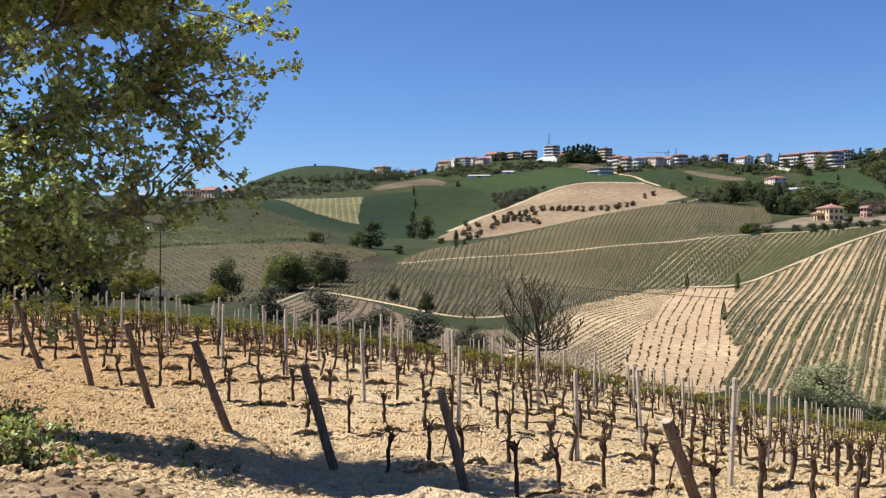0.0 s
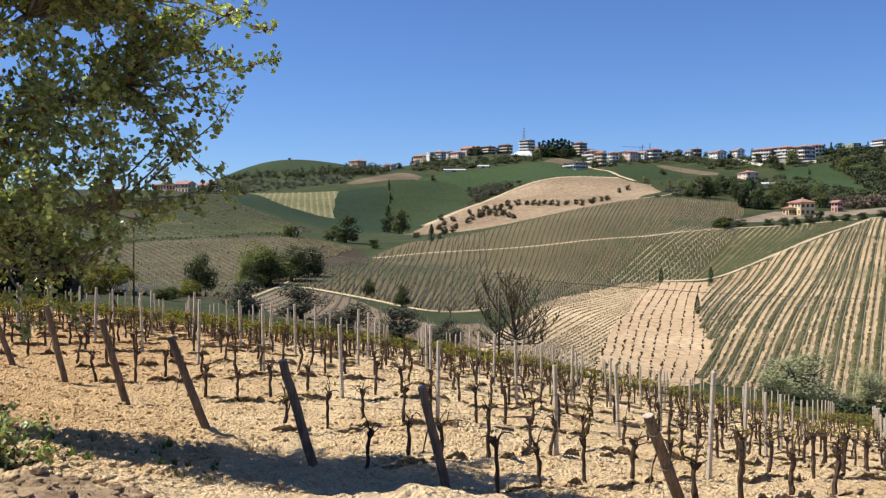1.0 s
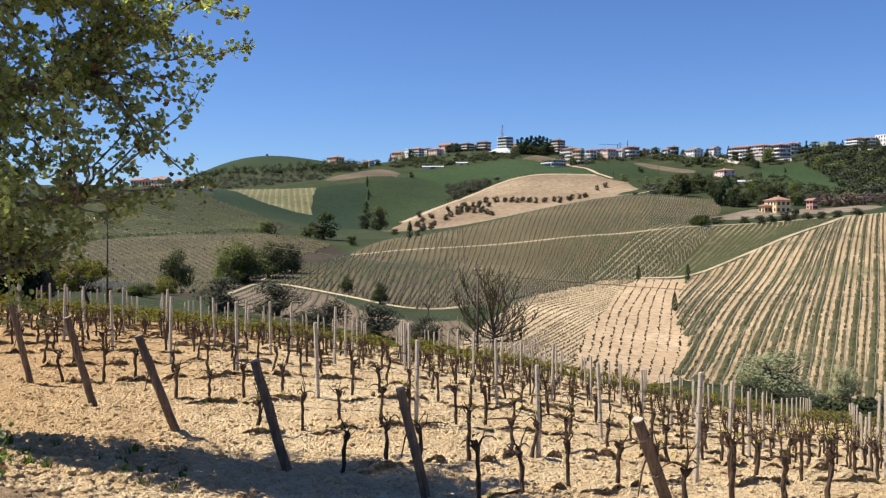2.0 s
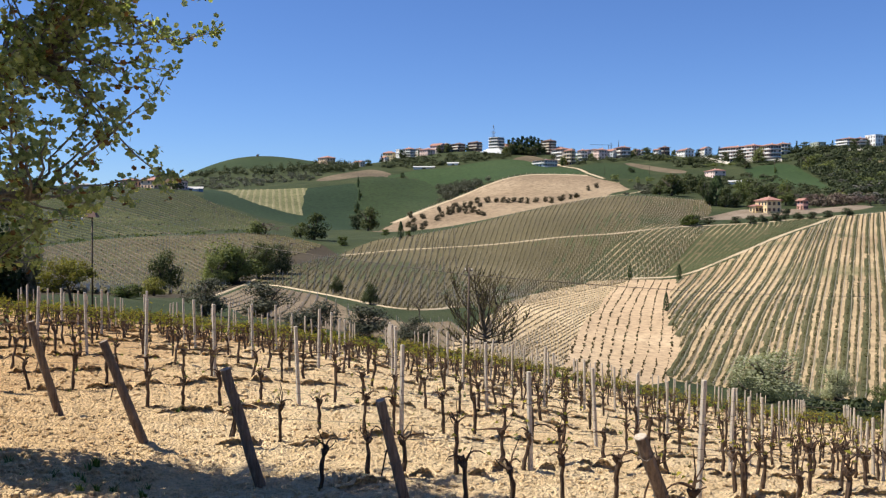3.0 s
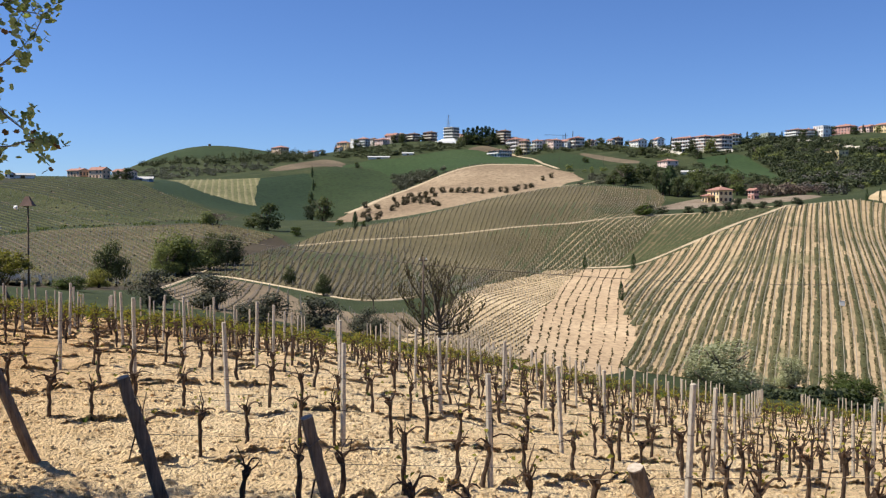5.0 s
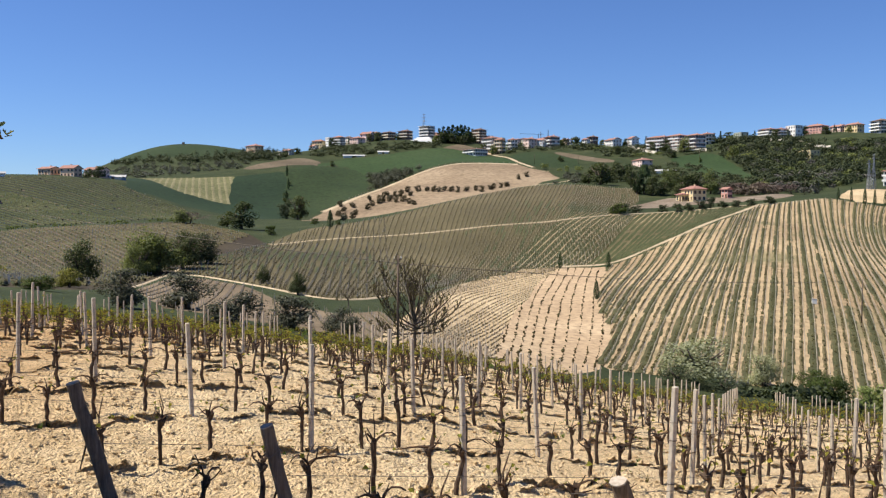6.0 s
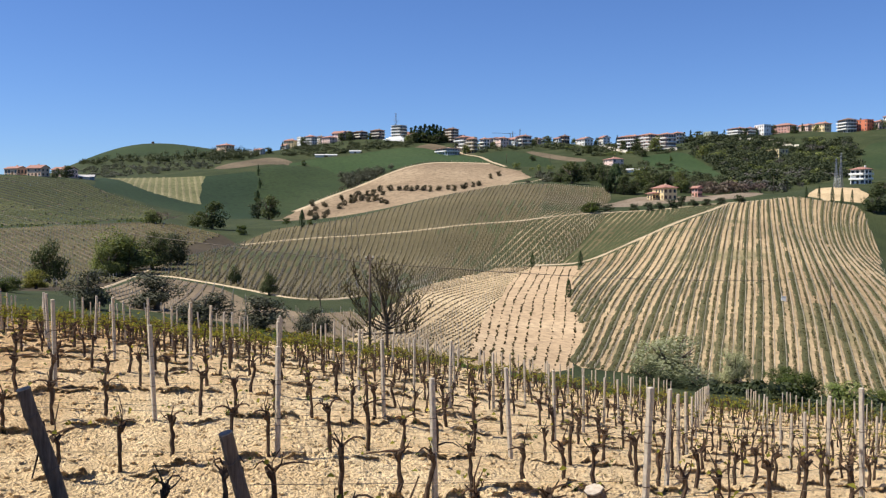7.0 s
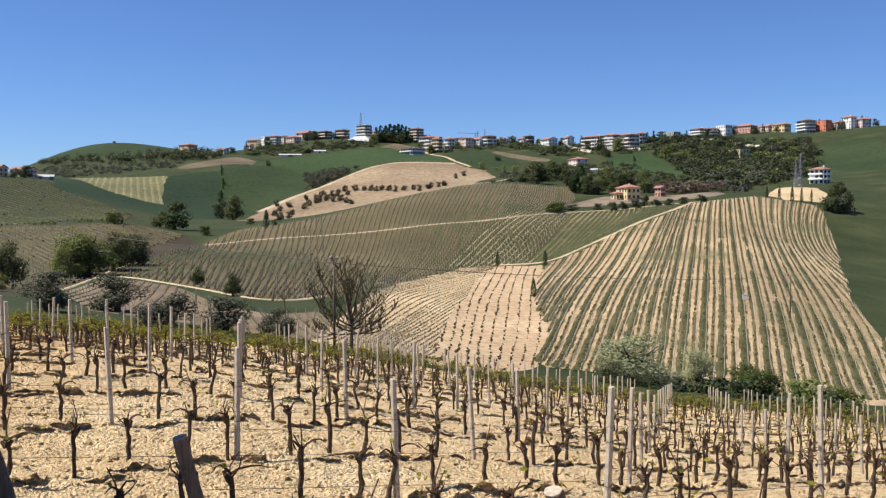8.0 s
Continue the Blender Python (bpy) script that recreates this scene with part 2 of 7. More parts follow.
# ---- landform: heights of crests, slopes and valley floors, fitted to the camera's view ----
# azimuth in degrees clockwise from +y, distance and height in metres
LANDFORM = {
    "near": [(-7.8, 12.7, -0.04), (-14.5, 15.3, 0.12), (-19.3, 18, 0.21), (-22.8, 20.8, 0.33), (-25.5, 23.7, 0.39), (-29.2, 29.6, 0.39), (10.1, 14.6, -0.29), (1.6, 16.6, -0.17), (-5.1, 18.8, -0.02), (-10.2, 21.3, 0.18), (22.7, 17.8, -1.04), (29.9, 31, -4.02)],
    "bank": [(-26.1, 9.2, 1.14), (-0.1, 7.5, 0.74), (27.1, 8.5, 0.7), (38.6, 10, 0.81)],
    "edge": [(-32.3, 85, -1.52), (-25.5, 80, -2.22), (-17.2, 75, -3.22), (-7.5, 70, -4.52), (3.5, 68, -5.92), (10.7, 70, -7.62), (16.5, 75, -9.82), (23.7, 82, -12.32), (33.7, 88, -14.02), (38.6, 90, -14.82)],
    "mid": [(8.7, 38, -2.93), (-3.5, 42, -2.18), (-17.2, 42, -0.75), (22, 45, -5.65), (34.6, 45, -6.48)],
    "valley": [(-6.3, 99, -6.3), (-0.2, 92, -7.2), (2.9, 90, -7.8), (-11.5, 122, -6.5), (-19.1, 122, -4.1), (-29.2, 161, -4), (-8.5, 155, -8.8), (-6.7, 215, -10.1), (-1.8, 175, -9.9), (3.9, 155, -10.8), (9.2, 134, -13.3), (18.4, 129, -17.5), (25.4, 129, -19.3), (33.2, 139, -21.8), (38.6, 161, -24.3)],
    "slope": [(15.8, 300, -13.3), (18.7, 307, -13), (5.1, 345, -5), (8.8, 352, -3.2), (13.2, 365, -0.7), (16.6, 385, 1.7), (19.6, 403, 3.1), (23.2, 420, 4.6), (26.4, 445, 7.2), (-2, 340, -7.5), (0.5, 395, -2.6), (2.7, 412, -0.9), (4.7, 432, 1.6), (7.2, 455, 6), (9.7, 480, 10.8), (12.7, 519, 17.1), (14.9, 535, 20), (16.9, 545, 20.6), (19.9, 549, 18.5), (10.7, 188, -13.5), (15.8, 177, -15.8), (13.5, 148, -15.9), (9.7, 235, -13.9), (2.6, 255, -9.5)],
    "stripe": [(27.6, 462, 8.1), (29.4, 458, 9.3), (31.1, 453, 10.7), (23.7, 208, -14.1), (29, 230, -13.2), (31.5, 320, -7.0), (34.6, 251, -15.5), (25.4, 320, -4.9), (30.8, 182, -17.8), (37.3, 204, -20.9), (18.4, 171, -16.1), (20.9, 273, -12.8), (30.2, 452, 9.6), (31.2, 446, 10.4), (33, 440, 8.4), (34.4, 430, 6.5), (34.9, 415, 1.1), (35.5, 395, -3.5), (36.3, 350, -13)],
    "terrace": [(21, 470, 6.9), (22.9, 500, 10.9), (25.7, 512, 12.4), (28.8, 531, 14.4), (29.9, 545, 12.8), (34.4, 500, 13.4), (32.7, 520, 16.6)],
    "left": [(-13.4, 186, -9), (-18.3, 229, -9.1), (-7.5, 321, -5), (-19.8, 368, -5), (-15.3, 365, -2), (-12.2, 380, -1), (-6.7, 391, 0.1), (-20.2, 612, 25.2), (-17.3, 616, 25.5), (-14.2, 622, 26.2), (-11, 625, 24.2), (-9.7, 612, 18.8), (-26, 616, 21.5), (-13.1, 640, 27.4)],
    "tan": [(0.2, 545, -0.4), (2.7, 565, -1.9), (7.2, 590, 7.3), (9.7, 605, 13.4), (12.7, 640, 20.6), (3.2, 668, 13.5), (5.8, 725, 27.3), (8.3, 755, 40.8), (9.7, 760, 44.3), (11.4, 762, 44.7), (13.3, 752, 42.7), (15.2, 725, 35.9), (15.6, 700, 30.5), (6.1, 640, 13.1), (9.7, 670, 23.5)],
    "green": [(-3.4, 432, -3.2), (-0.6, 480, -0.7), (-3.8, 570, 2.2), (-4.2, 628, 8.6), (-7.5, 665, 20.7), (-9.4, 735, 29.3), (-4, 745, 32), (-1, 765, 37.2), (-1, 700, 19), (0.5, 800, 44.3), (2.7, 769, 30.1), (4, 790, 34.7), (6.9, 905, 64.8), (8.6, 907, 67.1), (11.5, 880, 58.1), (-3.8, 800, 40), (-0.9, 870, 52.5), (-0, 880, 55.3), (1.4, 860, 49.5), (-7, 790, 34.8)],
    "ridge": [(-10.7, 1040, 58.6), (-9.7, 1060, 67.5), (-8.4, 1075, 75.9), (-6.9, 1080, 79.9), (-5.3, 1075, 78.7), (-3.6, 1065, 73.9), (-2.3, 1040, 69.4), (-0.9, 1010, 67.1), (0.5, 1000, 69.7), (2.6, 990, 75.9), (4.7, 985, 80.5), (6.1, 978, 81.1), (7.9, 970, 79.3), (9.7, 965, 78.8), (10.7, 885, 60), (12.3, 885, 61), (13.1, 960, 75.1), (14.9, 955, 73.2), (16.6, 951, 73.2), (18.6, 951, 72.1), (19.9, 945, 71.3), (22, 890, 65.2), (23.5, 850, 60.5), (24.8, 920, 71.7), (26.3, 942, 77), (27.8, 942, 77.3), (29.3, 942, 76.5), (31.1, 942, 79.2), (31.6, 942, 80.5), (33.8, 930, 76.1), (35.2, 942, 79.7), (38.1, 942, 81.4)],
    "wood": [(17.6, 720, 35.8), (18.3, 800, 49.9), (20.2, 745, 40.6), (23.7, 690, 33.7), (27.3, 616, 24.3), (30.2, 740, 39.5), (25.7, 760, 46), (34.7, 570, 19.4), (34.8, 740, 42.9), (37.1, 620, 27.3)],
    "skyline": [(-12.6, 797, 27.2), (-17.3, 797, 27.4), (-20.2, 797, 27.7), (-26, 797, 23.8), (-34.9, 797, 20.4)],
    "foreground": [(-60, 5, 1.9), (0, 3.5, 2.15), (60, 5, 1.9), (0, 1, 2.3), (-60, 30, 1), (-60, 90, 0.5), (-60, 778, 17), (60, 30, -2), (60, 90, -10), (60, 453, 5.6), (60, 942, 71.7)],
    "lee": [(-26, 1057, 5.2), (-19, 1009, 8.8), (-12.6, 1200, 24.6), (-6.7, 1401, 44.8), (0.7, 1200, 50.9), (7.6, 1153, 51.3), (14.6, 1153, 43.2), (22, 1153, 43.2), (31, 1153, 51.3), (38, 1153, 51.3)],
    "behind": [(-60, 2600, 5), (-30, 2600, 5), (0, 2600, 8.2), (30, 2600, 8.2), (60, 2600, 8.2)],
    "beyond": [(-60, 4900, 2), (-20, 4900, 2), (20, 4900, 2), (60, 4900, 2)],
}
EYE_Z = 3.8


def _kernel(r2):
    return np.where(r2 > 0, r2 * np.log(np.maximum(r2, 1e-12)), 0.0)


_ctl = np.array([p for rows in LANDFORM.values() for p in rows], float)
TPS_KEY = np.stack([_ctl[:, 0] / 14.0, np.log(_ctl[:, 1]) * 2.2], 1)
_val = (_ctl[:, 2] - EYE_Z) / _ctl[:, 1]
TPS_N = len(TPS_KEY)
TPS_K = np.zeros((TPS_N + 3, TPS_N + 3))
TPS_K[:TPS_N, :TPS_N] = _kernel(((TPS_KEY[:, None] - TPS_KEY[None]) ** 2).sum(2)) + np.eye(TPS_N) * 0.02
TPS_K[:TPS_N, TPS_N:] = np.hstack([np.ones((TPS_N, 1)), TPS_KEY])
TPS_K[TPS_N:, :TPS_N] = TPS_K[:TPS_N, TPS_N:].T
TPS_W = np.linalg.solve(TPS_K, np.concatenate([_val, np.zeros(3)]))


def height(x, y):
    """Height of the land at plan positions (arrays)."""
    x, y = np.asarray(x, float), np.asarray(y, float)
    shape = x.shape
    x, y = x.ravel(), y.ravel()
    d = np.maximum(np.hypot(x, y), 1.0)
    az = np.degrees(np.arctan2(x, y))
    az = np.clip(np.where(np.abs(az) > 90, np.sign(az) * np.maximum(180 - np.abs(az), 0) * 60 / 90, az), -60, 60)
    out = np.empty(len(x))
    for i in range(0, len(x), 20000):
        q = np.stack([az[i:i + 20000] / 14.0, np.log(d[i:i + 20000]) * 2.2], 1)
        e = _kernel(((q[:, None] - TPS_KEY[None]) ** 2).sum(2)) @ TPS_W[:TPS_N] + TPS_W[TPS_N] + q @ TPS_W[TPS_N + 1:]
        out[i:i + 20000] = EYE_Z + e * d[i:i + 20000]
    return out.reshape(shape)


def ground_z(x, y):
    return float(height(np.array([x]), np.array([y]))[0])


# ---- fields: plan outlines in metres, earlier ones win where they meet ----
FIELDS = {
    "striped_field": (M_STRIPED, [(98, 287), (117, 299), (134, 314), (156, 334), (179, 359), (206, 396), (217, 396), (227, 394), (233, 384), (224, 386), (232, 383), (237, 365), (242, 357), (240, 346), (219, 309), (179, 249), (141, 192), (118, 150), (89, 113), (82, 112), (73, 114), (67, 119), (42, 123), (42, 128), (52, 152), (56, 165), (61, 186), (81, 244)]),
    "young_vine_field": (M_YOUNG, [(81, 286), (97, 286), (81, 244), (61, 186), (56, 165), (52, 152), (42, 128), (41, 123), (18, 82), (26, 122), (34, 153), (47, 192), (66, 251)]),
    "pale_rows_field": (M_TILLED, [(7, 87), (13, 130), (24, 175), (39, 229), (53, 255), (67, 278), (81, 287), (66, 251), (47, 192), (34, 153), (26, 122), (18, 82), (15, 84), (10, 76)]),
    "house_yard": (M_YARD, [(150, 414), (159, 437), (189, 469), (200, 467), (223, 457), (241, 462), (273, 486), (244, 433), (224, 429), (200, 433), (170, 429)]),
    "mid_vineyard": (M_VINE_GROUND, [(-29, 218), (-27, 245), (-23, 265), (-19, 299), (-12, 335), (-6, 366), (4, 393), (19, 408), (35, 424), (56, 445), (80, 468), (99, 489), (112, 500), (136, 513), (157, 517), (176, 511), (191, 512), (171, 458), (135, 386), (139, 382), (166, 386), (197, 397), (209, 402), (181, 366), (158, 340), (134, 315), (117, 301), (99, 290), (81, 288), (67, 279), (54, 256), (39, 231), (26, 183), (18, 171), (11, 157), (6, 150), (2, 153), (-2, 162), (-7, 177), (-12, 191), (-21, 210)]),
    "valley_vineyard": (M_VALLEY, [(-26, 157), (-28, 207), (-20, 201), (-11, 178), (-6, 157), (-3, 138), (1, 132), (5, 127), (12, 142), (13, 130), (7, 87), (4, 84), (-1, 88), (-7, 94), (-14, 100)]),
    "lower_left_vineyard": (M_BROWN, [(-140, 292), (-124, 337), (-115, 345), (-106, 348), (-90, 357), (-80, 367), (-66, 372), (-45, 385), (-34, 382), (-19, 367), (-12, 338), (-19, 304), (-24, 269), (-28, 248), (-30, 218), (-28, 164), (-31, 137), (-35, 96), (-44, 92)]),
    "upper_left_vineyard": (M_LEFT, [(-272, 555), (-212, 576), (-182, 587), (-151, 597), (-122, 610), (-108, 601), (-84, 571), (-68, 546), (-54, 512), (-49, 440), (-67, 381), (-82, 378), (-93, 367), (-109, 357), (-118, 353), (-128, 348), (-147, 299)]),
    "tan_hill": (M_TAN, [(-1, 534), (11, 514), (24, 504), (42, 502), (63, 502), (99, 584), (99, 490), (115, 503), (166, 640), (187, 663), (191, 699), (180, 714), (174, 734), (150, 744), (128, 749), (108, 747), (88, 735), (73, 718), (48, 686), (37, 666), (13, 617)]),
    "mown_field": (M_STUBBLE, [(-123, 733), (-101, 745), (-74, 745), (-51, 746), (-51, 691), (-45, 628), (-59, 630), (-75, 641), (-91, 660)]),
    "dark_field_low": (M_WHEAT_DARK, [(-138, 768), (-123, 733), (-91, 660), (-75, 641), (-59, 630), (-45, 628), (-41, 559), (-56, 561), (-70, 568), (-86, 586), (-106, 599)]),
    "dark_field": (M_WHEAT_DARK, [(-51, 746), (-14, 767), (-11, 735), (-9, 574), (-21, 540), (-40, 544), (-45, 628), (-51, 690)]),
    "green_field_right": (M_WHEAT, [(-14, 767), (7, 811), (33, 830), (48, 815), (56, 782), (52, 719), (37, 668), (13, 620), (2, 597), (-9, 574), (-11, 735)]),
    "brown_band": (M_PALE_BROWN, [(-54, 791), (-33, 831), (-13, 870), (2, 884), (22, 852), (7, 811), (-12, 799), (-31, 784)]),
    "upper_green_field": (M_WHEAT_BRIGHT, [(7, 811), (22, 852), (40, 874), (72, 874), (104, 892), (136, 897), (153, 882), (169, 864), (175, 782), (174, 741), (152, 752), (126, 768), (100, 757), (83, 768), (57, 791), (48, 815), (33, 843)]),
    "town_earth": (M_PALE_BROWN, [(136, 901), (156, 919), (167, 914), (176, 885), (188, 839), (183, 840), (169, 864), (153, 882)]),
    "tan_band": (M_PALE_BROWN, [(227, 825), (238, 799), (248, 767), (260, 749), (252, 728), (236, 745), (224, 788)]),
    "slope_green": (M_WHEAT, [(186, 828), (213, 842), (224, 788), (229, 736), (219, 711), (196, 719), (183, 725), (178, 752)]),
    "right_green": (M_WHEAT_BRIGHT, [(295, 724), (316, 737), (340, 731), (327, 679), (314, 630), (288, 557), (276, 589), (280, 654)]),
    "east_green": (M_WHEAT, [(457, 659), (478, 647), (489, 624), (378, 482), (377, 541), (420, 610)]),
    "yellow_field": (M_TILLED, [(237, 385), (274, 435), (288, 443), (295, 430), (283, 406), (251, 362), (247, 364), (240, 369)]),
    "mound": (M_WHEAT, [(-187, 986), (-177, 1036), (-150, 1018), (-123, 1020), (-95, 1014), (-63, 989), (-38, 956), (-68, 903), (-123, 907), (-165, 933)]),
}
TRACKS = {
    "track_low": [(-28, 164), (-29, 192), (-29, 214), (-25, 213), (-21, 209), (-12, 187), (-7, 174), (-1, 159), (2, 151), (6, 149), (11, 156), (16, 170)],
    "track_up": [(-29, 214), (-28, 236), (-26, 250), (-23, 259)],
    "track_mid": [(-11, 335), (3, 347), (16, 347), (31, 344), (48, 346), (60, 350), (72, 355), (83, 356), (96, 360), (110, 368), (129, 378), (135, 380), (154, 388), (166, 386), (182, 394), (199, 401), (212, 405)],
    "track_cyp": [(81, 288), (91, 291), (98, 289), (116, 301), (134, 315), (158, 340), (183, 367), (212, 405)],
    "track_top": [(212, 405), (222, 395), (232, 385)],
    "ridge_path": [(115, 507), (158, 625), (171, 621), (184, 632), (199, 652)],
    "tan_edge": [(14, 622), (37, 668), (49, 688), (74, 720), (89, 737), (108, 749), (128, 751), (150, 746), (174, 736)],
    "road_village": [(176, 885), (180, 805), (177, 748), (183, 719)],
}


# ---- how the rows run: a few lines on each field, the rows lie evenly between them ----
STRIPE_GUIDES = [
    [(39, 135), (52, 168), (77, 225), (112, 304), (130, 334)],
    [(42, 127), (66, 179), (99, 249), (130, 305), (154, 346)],
    [(48, 120), (68, 160), (91, 205), (131, 278), (181, 368)],
    [(57, 120), (75, 155), (100, 202), (138, 273), (201, 387)],
    [(69, 124), (87, 156), (113, 202), (151, 271), (217, 389)],
    [(84, 129), (102, 160), (133, 214), (175, 290), (224, 378)],
    [(102, 140), (127, 180), (163, 250), (205, 319), (234, 366)],
    [(116, 142), (149, 193), (185, 269), (219, 323), (238, 354)],
]
YOUNG_GUIDES = [
    [(26, 110), (41, 165), (57, 219), (79, 287)],
    [(30, 114), (44, 164), (62, 220), (85, 289)],
    [(34, 120), (49, 166), (66, 219), (91, 290)],
    [(38, 122), (52, 162), (68, 210), (96, 290)],
]
PALE_GUIDES = [
    [(26, 185), (38, 227), (50, 253), (64, 273), (77, 284)],
    [(12, 112), (22, 157), (38, 207), (58, 251), (75, 275)],
    [(13, 94), (23, 140), (35, 173), (50, 209), (65, 243)],
    [(16, 94), (26, 136), (35, 159), (40, 171), (47, 188)],
    [(20, 99), (28, 125), (32, 138), (34, 145), (37, 152)],
]
MID_GUIDES = [
    [(-25, 221), (-23, 263), (-19, 301)],
    [(-12, 189), (-12, 252), (-10, 338)],
    [(1, 155), (6, 253), (15, 394)],
    [(16, 171), (39, 306), (64, 446)],
    [(39, 231), (69, 332), (113, 484)],
    [(67, 279), (102, 363), (155, 507)],
    [(83, 291), (118, 363), (174, 505)],
]
YARD_GUIDES = [
    [(83, 291), (111, 341), (135, 382)],
    [(99, 292), (126, 333), (153, 381)],
    [(117, 302), (139, 328), (170, 382)],
    [(136, 317), (163, 352), (190, 394)],
]
LOWER_GUIDES = [
    [(-145, 320), (-106, 265), (-41, 116)],
    [(-135, 332), (-95, 266), (-39, 125)],
    [(-108, 334), (-65, 238), (-40, 169)],
    [(-94, 347), (-56, 262), (-34, 200)],
    [(-77, 358), (-53, 300), (-35, 254)],
    [(-59, 361), (-43, 329), (-30, 302)],
    [(-42, 380), (-31, 370), (-22, 359)],
]
UPPER_GUIDES = [
    [(-153, 394), (-125, 362), (-101, 324)],
    [(-179, 489), (-130, 433), (-83, 355)],
    [(-164, 509), (-112, 458), (-66, 375)],
    [(-154, 606), (-99, 532), (-55, 462)],
    [(-131, 679), (-92, 625), (-52, 585)],
    [(-105, 692), (-71, 662), (-38, 629)],
]


def hash2(i, j, seed):
    h = (i.astype(np.int64) * 374761393 + j.astype(np.int64) * 668265263 + seed * 974634777) & 0x7FFFFFFF
    h = ((h ^ (h >> 13)) * 1274126177) & 0x7FFFFFFF
    return ((h ^ (h >> 16)) & 0xFFFF) / 65535.0


def lumps(x, y, size, seed=0):
    """Smooth value noise from -1 to 1 with lumps of that size in metres."""
    u, v = x / size, y / size
    i, j = np.floor(u), np.floor(v)
    a, b = u - i, v - j
    a, b = a * a * (3 - 2 * a), b * b * (3 - 2 * b)
    n = lambda p, q: hash2(i + p, j + q, seed)
    return 2 * ((n(0, 0) * (1 - a) + n(1, 0) * a) * (1 - b) + (n(0, 1) * (1 - a) + n(1, 1) * a) * b) - 1


def inside(x, y, poly):
    hit = np.zeros(np.shape(x), bool)
    for (x0, y0), (x1, y1) in zip(poly, poly[1:] + poly[:1]):
        if y0 != y1:
            hit ^= ((y0 > y) != (y1 > y)) & (x < (x1 - x0) * (y - y0) / (y1 - y0) + x0)
    return hit


# the near vineyard: one row end, the first post of the same row, the step to the next row, the step to the next post
ROW_END, POST_ONE = np.array([-1.72, 12.6]), np.array([2.57, 14.37])
ROW_STEP, POST_STEP = np.array([-2.12, 2.2]), np.array([4.3, 2.05])
EDGE_AZ = [-60, -32.3, -25.5, -17.2, -7.5, 3.5, 10.7, 16.5, 23.7, 33.7, 38.6, 60]
EDGE_D = [90, 85, 80, 75, 70, 68, 70, 75, 82, 88, 90, 95]


def edge_distance(x, y):
    return np.interp(np.degrees(np.arctan2(x, y)), EDGE_AZ, EDGE_D)


_pn = np.array([-POST_STEP[1], POST_STEP[0]]) / np.hypot(*POST_STEP)
_pu = POST_STEP / np.hypot(*POST_STEP)
_gap = float(ROW_STEP @ _pn)


def soil_relief(x, y):
    """Ridges under the vine rows and loose clods."""
    d = np.hypot(x, y)
    across = ((x - ROW_END[0]) * _pn[0] + (y - ROW_END[1]) * _pn[1]) / _gap
    wob = 0.06 * lumps(x, y, 1.7, 3)
    off = (across + wob - np.round(across + wob)) * _gap
    along = (x - ROW_END[0]) * _pu[0] + (y - ROW_END[1]) * _pu[1]
    row = np.clip((along + np.round(across) * -(ROW_STEP @ _pu)) / 1.0 + 1.0, 0, 1)
    ridge = np.exp(-((off / 0.40) ** 2)) * (0.04 + 0.06 * lumps(x, y, 0.6, 5)) * row
    clod = 0.045 * np.maximum(lumps(x, y, 0.24, 7), -0.3) + 0.045 * lumps(x, y, 0.55, 9) + 0.035 * np.maximum(lumps(x, y, 0.13, 11), -0.1) + 0.06 * lumps(x, y, 1.6, 13)
    rough = 1.0 + 0.7 * np.clip((2.0 - y - 1.6 * np.clip(x, -9, 4)) / 1.5, 0, 1)
    return (ridge + clod * rough) * np.clip((60 - d) / 25, 0, 1) * np.clip((d - 1.5) / 1.5, 0, 1)


def surface(x, y):
    x, y = np.asarray(x, float), np.asarray(y, float)
    return height(x, y) + soil_relief(x, y)


# polar sheets from under the camera to the horizon, finer near by, split along the field borders
def polar(az, dist, base):
    A, D = np.meshgrid(np.radians(az), dist)
    x, y = D * np.sin(A), D * np.cos(A)
    v = np.stack([x, y, surface(x, y)], 2).reshape(-1, 3)
    na = len(az)
    i, j = np.arange(len(dist) - 1)[:, None] * na, np.arange(na)[None]
    return v, np.stack([i + j, i + (j + 1) % na, i + na + (j + 1) % na, i + na + j], 2).reshape(-1, 4) + base


_v0, _q0 = polar(np.concatenate([np.arange(-180, -44, 2.0), np.arange(-44, 48, 0.18), np.arange(48, 180, 2.0)]), np.concatenate([[0.01, 0.6, 1.5], np.geomspace(2.4, 7, 46)[:-1], np.geomspace(7, 24, 300)[:-1], np.geomspace(24, 42, 90), np.geomspace(42.8, 60, 24)]), 0)
_v1, _q1 = polar(np.concatenate([np.arange(-180, -42, 2.0), np.arange(-42, 46, 0.125), np.arange(46, 180, 2.0)]), np.concatenate([np.geomspace(60, 1250, 210), np.geomspace(1280, 4900, 16)]), len(_v0))
GV, GQ = np.concatenate([_v0, _v1]), np.concatenate([_q0, _q1])
GC = GV[GQ].mean(1)
_gd = np.hypot(GC[:, 0], GC[:, 1])
ROUNDED = ("right_green", "brown_band", "slope_green", "tan_band", "east_green", "mound", "house_yard")


